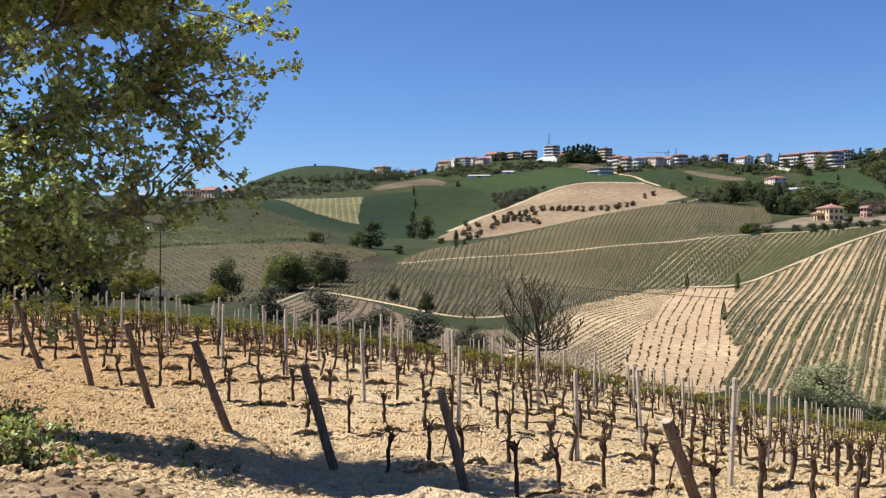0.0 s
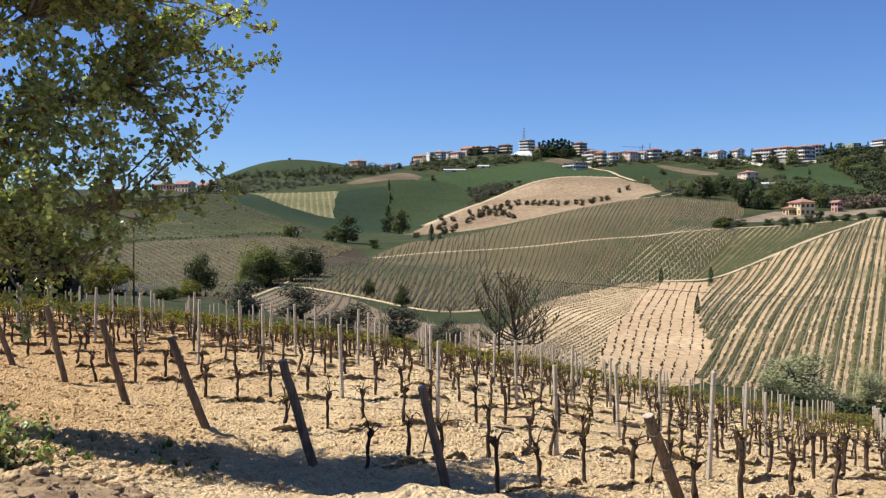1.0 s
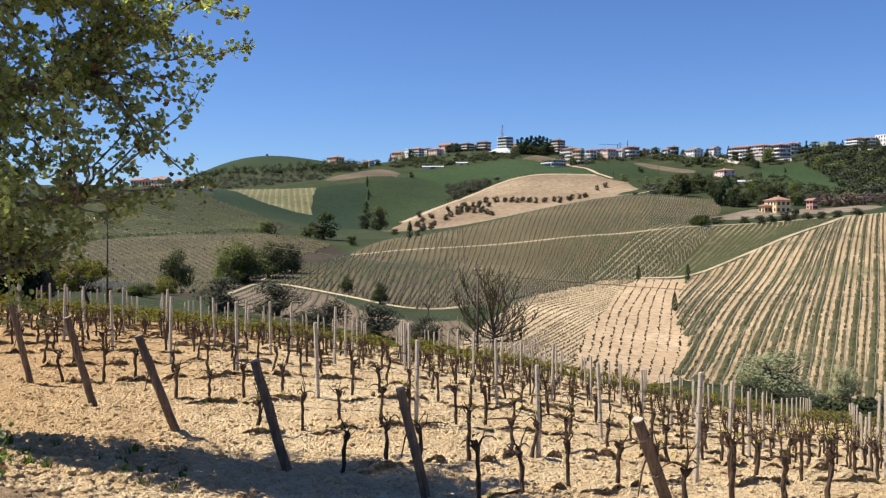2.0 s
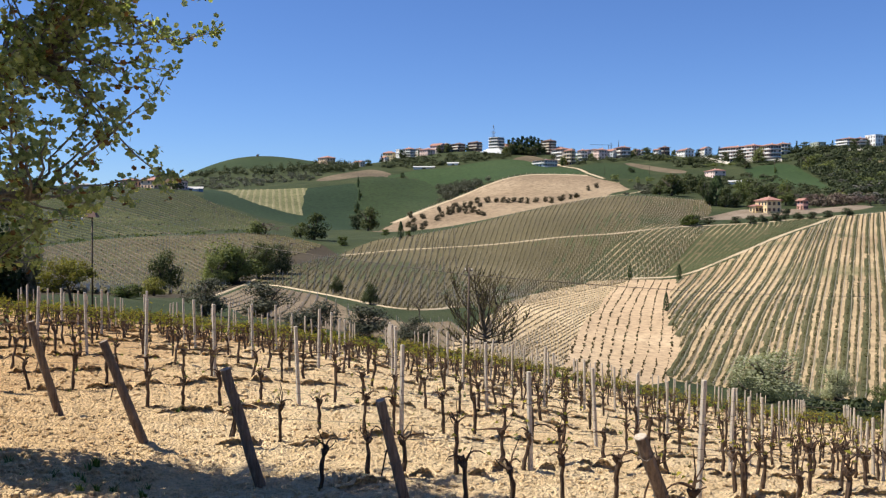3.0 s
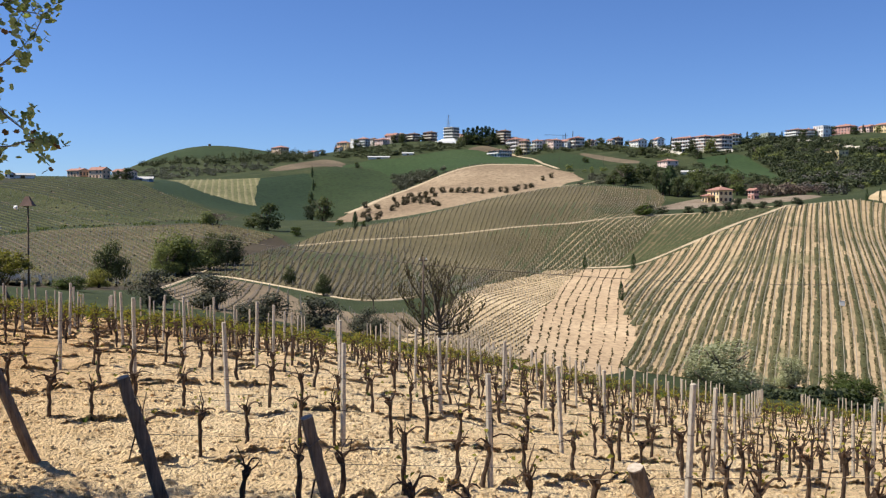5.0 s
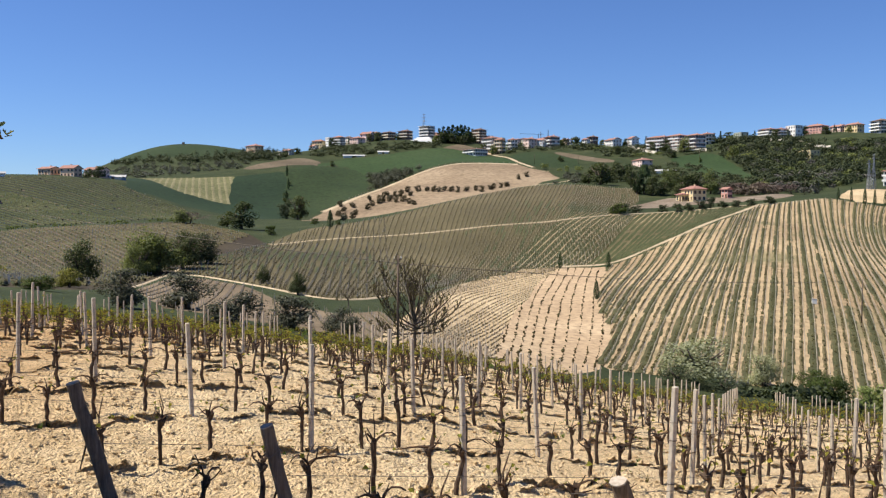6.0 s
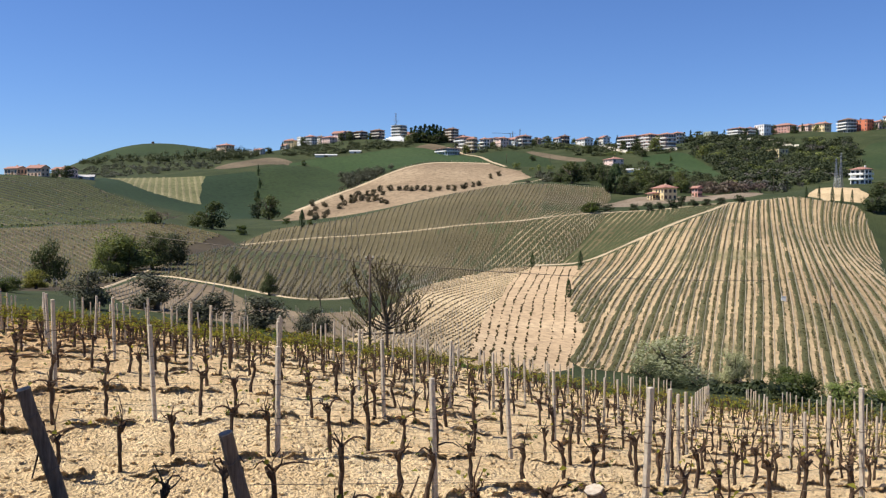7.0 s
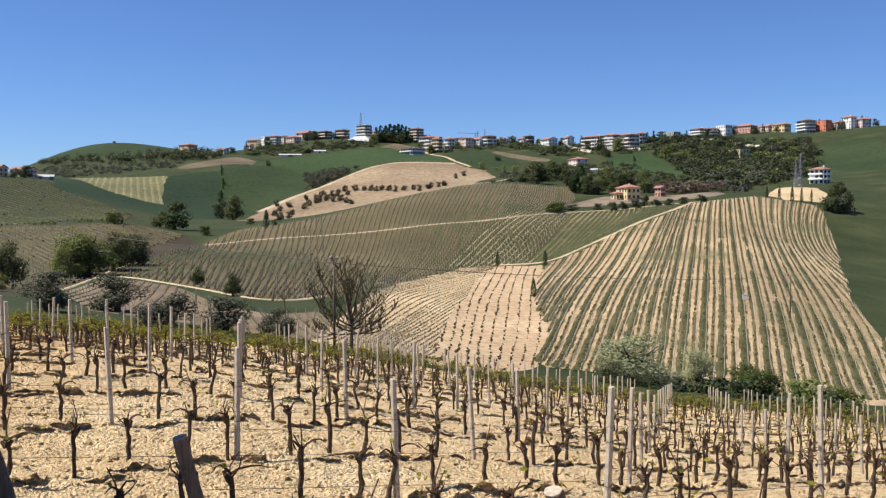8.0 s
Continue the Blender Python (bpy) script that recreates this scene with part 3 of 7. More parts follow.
def natural(poly, rounded):
    """A plan outline cut into short steps that wander a little, its corners rounded where asked."""
    P = np.array(poly, float)
    for _ in range(2 if rounded else 0):
        Q = np.roll(P, -1, 0)
        P = np.stack([0.75 * P + 0.25 * Q, 0.25 * P + 0.75 * Q], 1).reshape(-1, 2)
    out = []
    for a, b in zip(P, np.roll(P, -1, 0)):
        n = max(1, int(np.hypot(*(b - a)) / 5.0))
        out += [a + (b - a) * k / n for k in range(n)]
    P = np.array(out)
    w = np.clip(np.hypot(P[:, 0], P[:, 1]) / 400, 0.2, 1.5)
    P[:, 0] += w * lumps(P[:, 0], P[:, 1], 12, 21)
    P[:, 1] += w * lumps(P[:, 0], P[:, 1], 12, 22)
    return [tuple(q) for q in P]


OUTLINES = {name: natural(poly, name in ROUNDED) for name, (_, poly) in FIELDS.items()}
GK = np.zeros(len(GQ), int)
for n, poly in enumerate(OUTLINES.values()):
    q = np.array(poly)
    near = (GK == 0) & (GC[:, 0] > q[:, 0].min()) & (GC[:, 0] < q[:, 0].max()) & (GC[:, 1] > q[:, 1].min()) & (GC[:, 1] < q[:, 1].max())
    idx = np.nonzero(near)[0]
    GK[idx[inside(GC[idx, 0], GC[idx, 1], poly)]] = n + 1
GK[(_gd < edge_distance(GC[:, 0], GC[:, 1]) + 0.8 * lumps(GC[:, 0], GC[:, 1], 3, 4)) & (GK == 0) | (_gd < 60)] = len(FIELDS) + 1

# pull the sheet's points along each border onto the outline
_lo, _hi = np.full(len(GV), 99), np.zeros(len(GV), int)
for c in range(4):
    np.minimum.at(_lo, GQ[:, c], GK)
    np.maximum.at(_hi, GQ[:, c], GK)
_snap = (_lo != _hi) & (np.hypot(GV[:, 0], GV[:, 1]) > 66)
_done = np.zeros(len(GV), bool)
for n, poly in enumerate(OUTLINES.values()):
    own = np.zeros(len(GV), bool)
    own[GQ[GK == n + 1].ravel()] = True
    idx = np.nonzero(own & _snap & ~_done)[0]
    if not len(idx):
        continue
    A = np.array(poly)
    B = np.roll(A, -1, 0)
    for part_idx in np.array_split(idx, max(1, len(idx) // 2000)):
        P = GV[part_idx, None, :2]
        t = np.clip(((P - A) * (B - A)).sum(2) / np.maximum(((B - A) ** 2).sum(1), 1e-6), 0, 1)
        C = A + (B - A) * t[..., None]
        d = np.hypot(*(C - P).transpose(2, 0, 1))
        j = d.argmin(1)
        best, far = C[np.arange(len(j)), j], d[np.arange(len(j)), j]
        ok = far < 0.009 * np.hypot(P[:, 0, 0], P[:, 0, 1]) + 0.3
        GV[part_idx[ok], :2] = best[ok]
        _done[part_idx[ok]] = True
GV[_done, 2] = height(GV[_done, 0], GV[_done, 1])


def sheet(name, quads, mat, label, category="field", kind="structure"):
    used, inv = np.unique(quads, return_inverse=True)
    me = bpy.data.meshes.new(name)
    me.from_pydata(GV[used].tolist(), [], inv.reshape(-1, 4).tolist())
    me.shade_smooth()
    me.materials.append(mat)
    return tagged(new(name, me), label, category, kind=kind)


FIELD_LABELS = {"lower_left_vineyard": "brown tilled vineyard slope with thin rows", "upper_left_vineyard": "grassy green-brown vineyard slope on the hill", "mid_vineyard": "wide olive-brown vineyard on a gentle slope", "valley_vineyard": "brown vineyard strip in the valley", "pale_rows_field": "pale tilled field with curving vine rows", "young_vine_field": "bare tan plot planted with young vines", "striped_field": "pale hillside striped with green vine rows", "house_yard": "bare earth yard round the yellow farmhouse", "tan_hill": "ploughed tan hilltop with olive trees", "mown_field": "striped mown yellowish field", "yellow_field": "pale dry field behind the striped hill", "town_earth": "bare earth slope below the village", "brown_band": "narrow band of ploughed brown soil", "tan_band": "dry grass strip below the village", "mound": "smooth green grassy mound on the ridge"}
for n, (name, (mat, _)) in enumerate(FIELDS.items()):
    sheet("field_" + name, GQ[GK == n + 1], mat, FIELD_LABELS.get(name, "green wheat field on the far hillside"))
_bank = (GK == len(FIELDS) + 1) & (GC[:, 1] + 1.6 * np.clip(GC[:, 0], -9, 4) < 1.2 + 0.5 * lumps(GC[:, 0], GC[:, 1], 0.9, 31) + 0.3 * lumps(GC[:, 0], GC[:, 1], 0.3, 32)) & (np.hypot(GC[:, 0], GC[:, 1]) < 25)
GK[_bank] = len(FIELDS) + 2
sheet("bank_soil", GQ[_bank], M_BANK, "rough reddish-brown earth bank with stones", "soil")
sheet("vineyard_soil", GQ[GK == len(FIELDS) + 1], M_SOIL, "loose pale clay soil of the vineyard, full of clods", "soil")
ground = sheet("ground", GQ[GK == 0], M_GRASS, "grassy hills rolling to the horizon", "ground")


def ribbon(name, pts, width, mat, label, lift=0.12):
    """A track draped over the land."""
    bm = bmesh.new()
    line = []
    for (x0, y0), (x1, y1) in zip(pts, pts[1:]):
        n = max(2, int(math.hypot(x1 - x0, y1 - y0) / 4))
        line += [(x0 + (x1 - x0) * k / n, y0 + (y1 - y0) * k / n) for k in range(n)]
    line.append(pts[-1])
    P = np.array(line, float)
    for _ in range(4):
        P[1:-1] = (P[:-2] + 2 * P[1:-1] + P[2:]) / 4
    T = np.gradient(P, axis=0)
    T /= np.linalg.norm(T, axis=1)[:, None]
    N = np.stack([-T[:, 1], T[:, 0]], 1)
    w = width * (0.5 + 0.12 * lumps(P[:, 0], P[:, 1], 7, 2))[:, None]
    rows = []
    for side in (-1, -0.4, 0.4, 1):
        q = P + N * w * side
        z = height(q[:, 0], q[:, 1]) + (lift if abs(side) < 1 else lift - 0.25)
        rows.append([bm.verts.new((a, b, c)) for (a, b), c in zip(q, z)])
    for a, b in zip(rows, rows[1:]):
        for k in range(len(a) - 1):
            bm.faces.new((a[k], a[k + 1], b[k + 1], b[k]))
    bmesh.ops.recalc_face_normals(bm, faces=bm.faces)
    me = bpy.data.meshes.new(name)
    bm.to_mesh(me)
    me.shade_smooth()
    me.materials.append(mat)
    return tagged(new(name, me), label, "track", kind="structure")


for name, pts in TRACKS.items():
    ribbon(name, pts, {"track_low": 0.9, "track_up": 0.9, "track_mid": 1.9, "track_cyp": 2.4, "track_top": 2.0, "ridge_path": 2.6, "road_village": 4.0}.get(name, 5.0), M_TRACK, "pale dirt track winding between the fields", 0.18)


# ---- helpers for things ----
def part(name, bm, mat, parent=None, label="", smooth=False):
    """Link a bmesh as one mesh object, under a parent where there is one."""
    me = bpy.data.meshes.new(name)
    bm.to_mesh(me)
    bm.free()
    if smooth:
        me.shade_smooth()
    me.materials.append(mat)
    ob = new(name, me)
    if parent:
        ob.parent = parent
    return tagged(ob, label)


def empty(name, label, category, group="", m=None):
    ob = tagged(new(name), label, category, group)
    if m is not None:
        ob.matrix_basis = m
    return ob


def box(bm, cx, cy, cz, sx, sy, sz, rot=None, taper=1.0):
    """A box round a centre, with its top scaled by taper."""
    v = []
    for dz in (-0.5, 0.5):
        k = taper if dz > 0 else 1.0
        for dx, dy in ((-0.5, -0.5), (0.5, -0.5), (0.5, 0.5), (-0.5, 0.5)):
            p = Vector((dx * sx * k, dy * sy * k, dz * sz))
            if rot:
                p = rot @ p
            v.append(bm.verts.new((cx + p.x, cy + p.y, cz + p.z)))
    for f in ((3, 2, 1, 0), (4, 5, 6, 7), (0, 1, 5, 4), (1, 2, 6, 5), (2, 3, 7, 6), (3, 0, 4, 7)):
        bm.faces.new([v[k] for k in f])
    return v


def tube(bm, pts, radii, sides=6, cap=True):
    """A round tapered tube along points."""
    rings = []
    pts = [Vector(p) for p in pts]
    up = Vector((0.31, 0.17, 0.93))
    for k, p in enumerate(pts):
        t = (pts[min(k + 1, len(pts) - 1)] - pts[max(k - 1, 0)]).normalized()
        a = t.cross(up if abs(t.dot(up)) < 0.95 else Vector((1, 0, 0))).normalized()
        b = t.cross(a)
        rings.append([bm.verts.new(p + (a * math.cos(2 * math.pi * s / sides) + b * math.sin(2 * math.pi * s / sides)) * radii[k]) for s in range(sides)])
    for r0, r1 in zip(rings, rings[1:]):
        for s in range(sides):
            bm.faces.new((r0[s], r0[(s + 1) % sides], r1[(s + 1) % sides], r1[s]))
    if cap:
        bm.faces.new(rings[0][::-1])
        bm.faces.new(rings[-1])


def leaf(bm, p, n, size, rng, fold=0.25):
    """A small folded leaf of four triangles."""
    n = Vector(n).normalized()
    a = n.orthogonal().normalized()
    a = (Matrix.Rotation(rng.uniform(0, 6.28), 3, n) @ a)
    b = n.cross(a)
    p = Vector(p)
    w = size * rng.uniform(0.32, 0.46)
    v = [bm.verts.new(q) for q in (p, p + a * size * 0.5 + b * w + n * size * fold, p + a * size, p + a * size * 0.5 - b * w + n * size * fold)]
    bm.faces.new((v[0], v[2], v[1]))
    bm.faces.new((v[0], v[3], v[2]))


# ---- vine rows, posts and grass strips on the far fields ----
M_STRIP = two_scale("grass_strip", (0.048, 0.058, 0.022), (0.064, 0.072, 0.029), (0.094, 0.096, 0.043), 0.03, 1.2, bumps=(0.8, 0.2))
M_STRIP_DRY = two_scale("dry_grass_strip", (0.058, 0.061, 0.026), (0.080, 0.079, 0.035), (0.125, 0.112, 0.055), 0.05, 1.2, bumps=(0.8, 0.2))
M_WEEDY = two_scale("brown_weedy_row", (0.11, 0.085, 0.045), (0.15, 0.12, 0.06), (0.21, 0.165, 0.09), 0.05, 1.5, bumps=(0.8, 0.2))
M_VINE_FAR = two_scale("far_vines", (0.075, 0.06, 0.03), (0.09, 0.085, 0.035), (0.13, 0.12, 0.05), 0.05, 2.0)
M_VINE_MID = two_scale("sparse_vines", (0.07, 0.06, 0.03), (0.095, 0.083, 0.04), (0.13, 0.115, 0.055), 0.05, 2.0)
M_VINE_SOFT = two_scale("budding_vines", (0.075, 0.061, 0.030), (0.098, 0.082, 0.040), (0.130, 0.108, 0.053), 0.05, 2.0)
M_VINE_PALE = two_scale("thin_vines", (0.15, 0.115, 0.06), (0.19, 0.15, 0.075), (0.22, 0.18, 0.09), 0.05, 2.0)
M_POST_FAR = plain("far_post", (0.72, 0.62, 0.48), 0.85)
M_VINE_YOUNG = two_scale("young_vines", (0.05, 0.04, 0.02), (0.07, 0.055, 0.025), (0.08, 0.09, 0.03), 0.3, 3.0)


def row_lines(poly, az, spacing, step, seed=0, wander=0.15):
    """Sample points of parallel rows inside an outline: arrays of x, y, row number, place along."""
    rng = np.random.default_rng(seed)
    u = np.array([math.sin(radians(az)), math.cos(radians(az))])
    n = np.array([u[1], -u[0]])
    P = np.array(poly, float)
    a, b = P @ n, P @ u
    rows = np.arange(a.min(), a.max(), spacing)
    s = np.arange(b.min(), b.max(), step)
    R, S = np.meshgrid(rows, s, indexing="ij")
    K = np.broadcast_to(np.arange(len(rows))[:, None], R.shape)
    R = R + wander * lumps(S / 18.0 + K * 3.7, K * 1.0, 1.0, seed + 5)
    x, y = (R[..., None] * n + S[..., None] * u).transpose(2, 0, 1)
    keep = inside(x, y, poly)
    return x[keep], y[keep], K[keep], S[keep], u, n


def fan_lines(guides, per, poly, step, seed=0, wander=0.12, wide=True):
    """The same for rows that lie evenly between guide lines, per rows to each gap."""
    t = np.linspace(-0.1, 1.06, 170)
    dense = []
    for g in guides:
        g = np.array(g, float)
        u = np.concatenate([[0], np.cumsum(np.hypot(*np.diff(g, axis=0).T))])
        u /= u[-1]
        deg = min(3, len(g) - 1)
        dense.append(np.stack([np.polyval(np.polyfit(u, g[:, c], deg), t) for c in (0, 1)], 1))
    dense = ([2 * dense[0] - dense[1]] if wide else []) + dense + ([2 * dense[-1] - dense[-2]] if wide else [])
    rng = np.random.default_rng(seed)
    X, Y, K, S, U = [], [], [], [], []
    for r in range((len(dense) - 1) * per + 1):
        j = min(r // per, len(dense) - 2)
        f = r / per - j
        L = dense[j] * (1 - f) + dense[j + 1] * f
        s = np.concatenate([[0], np.cumsum(np.hypot(*np.diff(L, axis=0).T))])
        q = np.arange(rng.uniform(0, step), s[-1], step)
        if len(q) < 3:
            continue
        x, y = np.interp(q, s, L[:, 0]), np.interp(q, s, L[:, 1])
        tx, ty = np.gradient(x), np.gradient(y)
        n = np.hypot(tx, ty) + 1e-9
        off = wander * lumps(q / 18.0 + r * 3.7, q * 0 + r, 1.0, seed + 5)
        X.append(x + ty / n * off)
        Y.append(y - tx / n * off)
        K.append(np.full(len(q), r))
        S.append(q)
        U.append(np.stack([tx / n, ty / n]))
    x, y, k, s, u = np.concatenate(X), np.concatenate(Y), np.concatenate(K), np.concatenate(S), np.concatenate(U, 1)
    keep = inside(x, y, poly)
    u = u[:, keep]
    return x[keep], y[keep], k[keep], s[keep], u, np.stack([u[1], -u[0]])


def lines_of(run, poly, spacing, step, seed):
    """Rows along one azimuth, or along guide lines."""
    return fan_lines(run, int(spacing), poly, step, seed) if isinstance(run, list) else row_lines(poly, run, spacing, step, seed)


def pick(v, sel):
    return v[:, sel] if np.ndim(v) == 2 else v


def stuff(name, verts, faces, mat, label, category):
    me = bpy.data.meshes.new(name)
    me.from_pydata(verts.tolist(), [], faces.tolist())
    me.materials.append(mat)
    return tagged(new(name, me), label, category, kind="stuff")


def strips(name, poly, az, spacing, width, high, mat, label, step=3.0, seed=0, gaps=0.0, every=1, phase=0, thin=None):
    """Low rough banks along rows."""
    x, y, k, s, u, n = lines_of(az, poly, spacing, step, seed)
    sel = (k % every) == phase
    if gaps:
        sel &= hash2((s / step).round(), k, seed) > gaps
    if thin is not None:
        sel &= hash2((s / (4 * step)).round(), k, seed + 3) > thin(x, y)
    x, y, k, s, u, n = x[sel], y[sel], k[sel], s[sel], pick(u, sel), pick(n, sel)
    w = width * (0.8 + 0.45 * (hash2((s / step).round(), k, seed + 1) - 0.5))
    h = high * (0.6 + 0.8 * hash2((s / step).round(), k, seed + 2))
    cols = []
    for dl in (-0.53, 0.53):
        for dw, dh in ((-0.5, -0.15), (-0.2, 1.0), (0.22, 0.9), (0.5, -0.15)):
            px, py = x + u[0] * step * dl + n[0] * w * dw, y + u[1] * step * dl + n[1] * w * dw
            cols.append(np.stack([px, py, height(px, py) + 0.02 + h * dh], 1))
    v = np.stack(cols, 1).reshape(-1, 3)
    base = np.arange(len(x))[:, None] * 8
    q = np.concatenate([base + np.array(f) for f in ([0, 1, 5, 4], [1, 2, 6, 5], [2, 3, 7, 6])])
    return stuff(name, v, q, mat, label, "vine row" if mat not in (M_STRIP, M_STRIP_DRY) else "grass strip")


def sticks(name, poly, az, spacing, step, high, mat, label, seed=0, wide=0.09, every=1):
    """Thin upright posts along rows, four-sided."""
    x, y, k, s, u, n = lines_of(az, poly, spacing, step, seed)
    sel = (k % every) == 0
    x, y, k, s, u, n = x[sel], y[sel], k[sel], s[sel], pick(u, sel), pick(n, sel)
    z = height(x, y)
    h = high * (0.85 + 0.3 * hash2((s / step).round(), k, seed))
    lx, ly = 0.08 * (hash2(k, (s / step).round(), seed + 1) - 0.5), 0.08 * (hash2(k, (s / step).round(), seed + 2) - 0.5)
    cols = []
    for top in (0, 1):
        for dx, dy in ((-1, -1), (1, -1), (1, 1), (-1, 1)):
            cols.append(np.stack([x + dx * wide / 2 + top * lx * h, y + dy * wide / 2 + top * ly * h, z - 0.2 + top * (h + 0.2)], 1))
    v = np.stack(cols, 1).reshape(-1, 3)
    base = np.arange(len(x))[:, None] * 8
    q = np.concatenate([base + np.array(f) for f in ([0, 1, 5, 4], [1, 2, 6, 5], [2, 3, 7, 6], [3, 0, 4, 7], [4, 5, 6, 7])])
    return stuff(name, v, q, mat, label, "posts")


def tufts(name, poly, az, spacing, step, size, mat, label, seed=0, gaps=0.12):
    """Small vines along rows, each an uneven six-cornered clump."""
    x, y, k, s, u, n = lines_of(az, poly, spacing, step, seed)
    si = (s / step).round()
    sel = hash2(si, k, seed) > gaps
    x, y, k, si, u, n = x[sel], y[sel], k[sel], si[sel], pick(u, sel), pick(n, sel)
    jx, jy = (hash2(si, k, seed + 1) - 0.5) * step * 0.5, (hash2(si, k, seed + 2) - 0.5) * 0.3
    x, y = x + jx * u[0] + jy * n[0], y + jx * u[1] + jy * n[1]
    z = height(x, y)
    r = size * (0.5 + 0.9 * hash2(si, k, seed + 3))
    cols = []
    for m, (dx, dy, dz) in enumerate(((1, 0, 1), (0, 1, 0.8), (-1, 0, 1.1), (0, -1, 0.9), (0, 0, 2.0), (0, 0, -0.3))):
        f = 0.6 + 0.8 * hash2(si + m * 7, k, seed + 4)
        cols.append(np.stack([x + dx * r * f, y + dy * r * f, z + dz * r * 0.8 * f], 1))
    v = np.stack(cols, 1).reshape(-1, 3)
    base = np.arange(len(x))[:, None] * 6
    t = np.concatenate([base + np.array(f) for f in ([0, 1, 4], [1, 2, 4], [2, 3, 4], [3, 0, 4], [1, 0, 5], [2, 1, 5], [3, 2, 5], [0, 3, 5])])
    return stuff(name, v, t, mat, label, "vines")


def outline(name):
    return OUTLINES[name]


_sf = outline("striped_field")


def _bare_part(x, y):
    """Towards the lower east side of the striped hill the grass thins out."""
    return np.clip(0.02 + 0.5 * np.clip((x - 95) / 90, 0, 1) * np.clip((300 - y) / 130, 0, 1) + 0.15 * lumps(x, y, 30, 8), 0, 0.8)


_width = lambda x, y: np.clip(0.04 + 0.75 * np.clip((x - 95) / 75, 0, 1) * np.clip((330 - y) / 110, 0, 1) + 0.22 * lumps(x, y, 26, 6), 0, 0.9)
strips("grass_strips", _sf, STRIPE_GUIDES, 6, 1.1, 0.10, M_STRIP_DRY, "dark green grass strips between the vine rows", 2.0, 11, thin=lambda x, y: 0.35 * _width(x, y), every=2)
strips("grass_strips", _sf, STRIPE_GUIDES, 6, 1.9, 0.07, M_STRIP_DRY, "wide green grass strips on the hillside", 3.0, 13, thin=_width, every=2)
strips("grass_strips", _sf, STRIPE_GUIDES, 6, 0.8, 0.08, M_WEEDY, "narrow weedy strips under the vine rows", 1.6, 15, 0.10, thin=_bare_part, every=2, phase=1)
strips("vine_rows", _sf, STRIPE_GUIDES, 18, 0.28, 0.10, M_WEEDY, "thin brown vine rows on the pale hillside", 1.6, 16, 0.25, thin=_bare_part, every=2, phase=1)
tufts("vine_rows", _sf, STRIPE_GUIDES, 6, 0.95, 0.2, M_VINE_FAR, "rows of low vines on the pale hillside", 31, 0.2)
_posts = sticks("vineyard_posts", _sf, STRIPE_GUIDES, 6, 2.3, 0.6, M_POST_FAR, "thin pale posts along the hillside rows", 41, 0.08)
_posts.location = (0.42, -0.2, 0)

_mv = outline("mid_vineyard")
_sparse = lambda x, y: np.clip(0.86 - 0.6 * np.clip((x - 40) / 80, 0, 1) * np.clip((430 - y) / 90, 0, 1) + 0.4 * lumps(x, y, 40, 4), 0, 1)
for _run, _per in ((MID_GUIDES[:3], 9), (MID_GUIDES[2:], 16)):
    tufts("vine_rows", _mv, _run, _per, 1.0, 0.15, M_VINE_SOFT, "low budding vines in even rows", 51, 0.2)
    strips("vine_rows", _mv, _run, _per, 0.45, 0.04, M_VINE_SOFT, "weedy strips under the vine rows", 2.4, 50, 0.2)
    sticks("vineyard_posts", _mv, _run, _per, 5.5, 0.95, M_POST_FAR, "thin pale posts in the valley vineyard", 52, 0.06)
    strips("grass_strips", _mv, _run, _per, 1.1, 0.03, M_STRIP, "grassy strips between vine rows", 4.0, 53, thin=_sparse).location = (1.0, 0, 0)
strips("grass_strips", _mv, YARD_GUIDES, 7, 1.7, 0.04, M_STRIP, "green grass strips below the farm road", 3.0, 54, 0.05)
strips("bare_soil_lines", _mv, YARD_GUIDES, 7, 0.5, 0.07, M_TILLED, "pale thin soil lines below the farm road", 2.0, 55, 0.1).location = (1.2, 0, 0)
tufts("vine_rows", _mv, YARD_GUIDES, 7, 1.2, 0.13, M_VINE_SOFT, "low vines below the farm road", 56, 0.25)

strips("vine_rows", outline("pale_rows_field"), PALE_GUIDES, 7, 0.24, 0.08, M_VINE_PALE, "thin green-brown vine rows on pale soil", 1.2, 61, 0.12)
tufts("vine_rows", outline("pale_rows_field"), PALE_GUIDES, 7, 1.0, 0.10, M_VINE_YOUNG, "small dark vines on pale soil", 63, 0.4)
sticks("vineyard_posts", outline("pale_rows_field"), PALE_GUIDES, 7, 4.0, 0.8, M_POST_FAR, "thin pale posts on the tilled field", 62, 0.06)
tufts("young_vines", outline("young_vine_field"), YOUNG_GUIDES, 2, 2.2, 0.2, M_VINE_YOUNG, "dark young vines planted in straight rows", 71, 0.12)
strips("bare_soil_lines", outline("lower_left_vineyard"), LOWER_GUIDES, 8, 0.65, 0.08, M_PALE_BROWN, "pale bare soil lines along the rows", 3.0, 84, 0.02)
strips("vine_rows", outline("lower_left_vineyard"), LOWER_GUIDES, 8, 0.8, 0.34, M_VINE_MID, "dark vine rows on the brown slope", 3.0, 81, 0.03).location = (0.9, 0.4, 0)
strips("grass_strips", outline("lower_left_vineyard"), LOWER_GUIDES, 20, 0.7, 0.05, M_STRIP, "thin weeds along the vine rows", 3.0, 83, 0.4)
sticks("vineyard_posts", outline("lower_left_vineyard"), LOWER_GUIDES, 8, 5.0, 1.1, M_POST_FAR, "thin posts on the brown slope", 82, 0.08)
strips("bare_soil_lines", outline("upper_left_vineyard"), UPPER_GUIDES, 6, 0.9, 0.12, M_PALE_BROWN, "paler soil lines between grassy rows", 4.0, 93, 0.25)
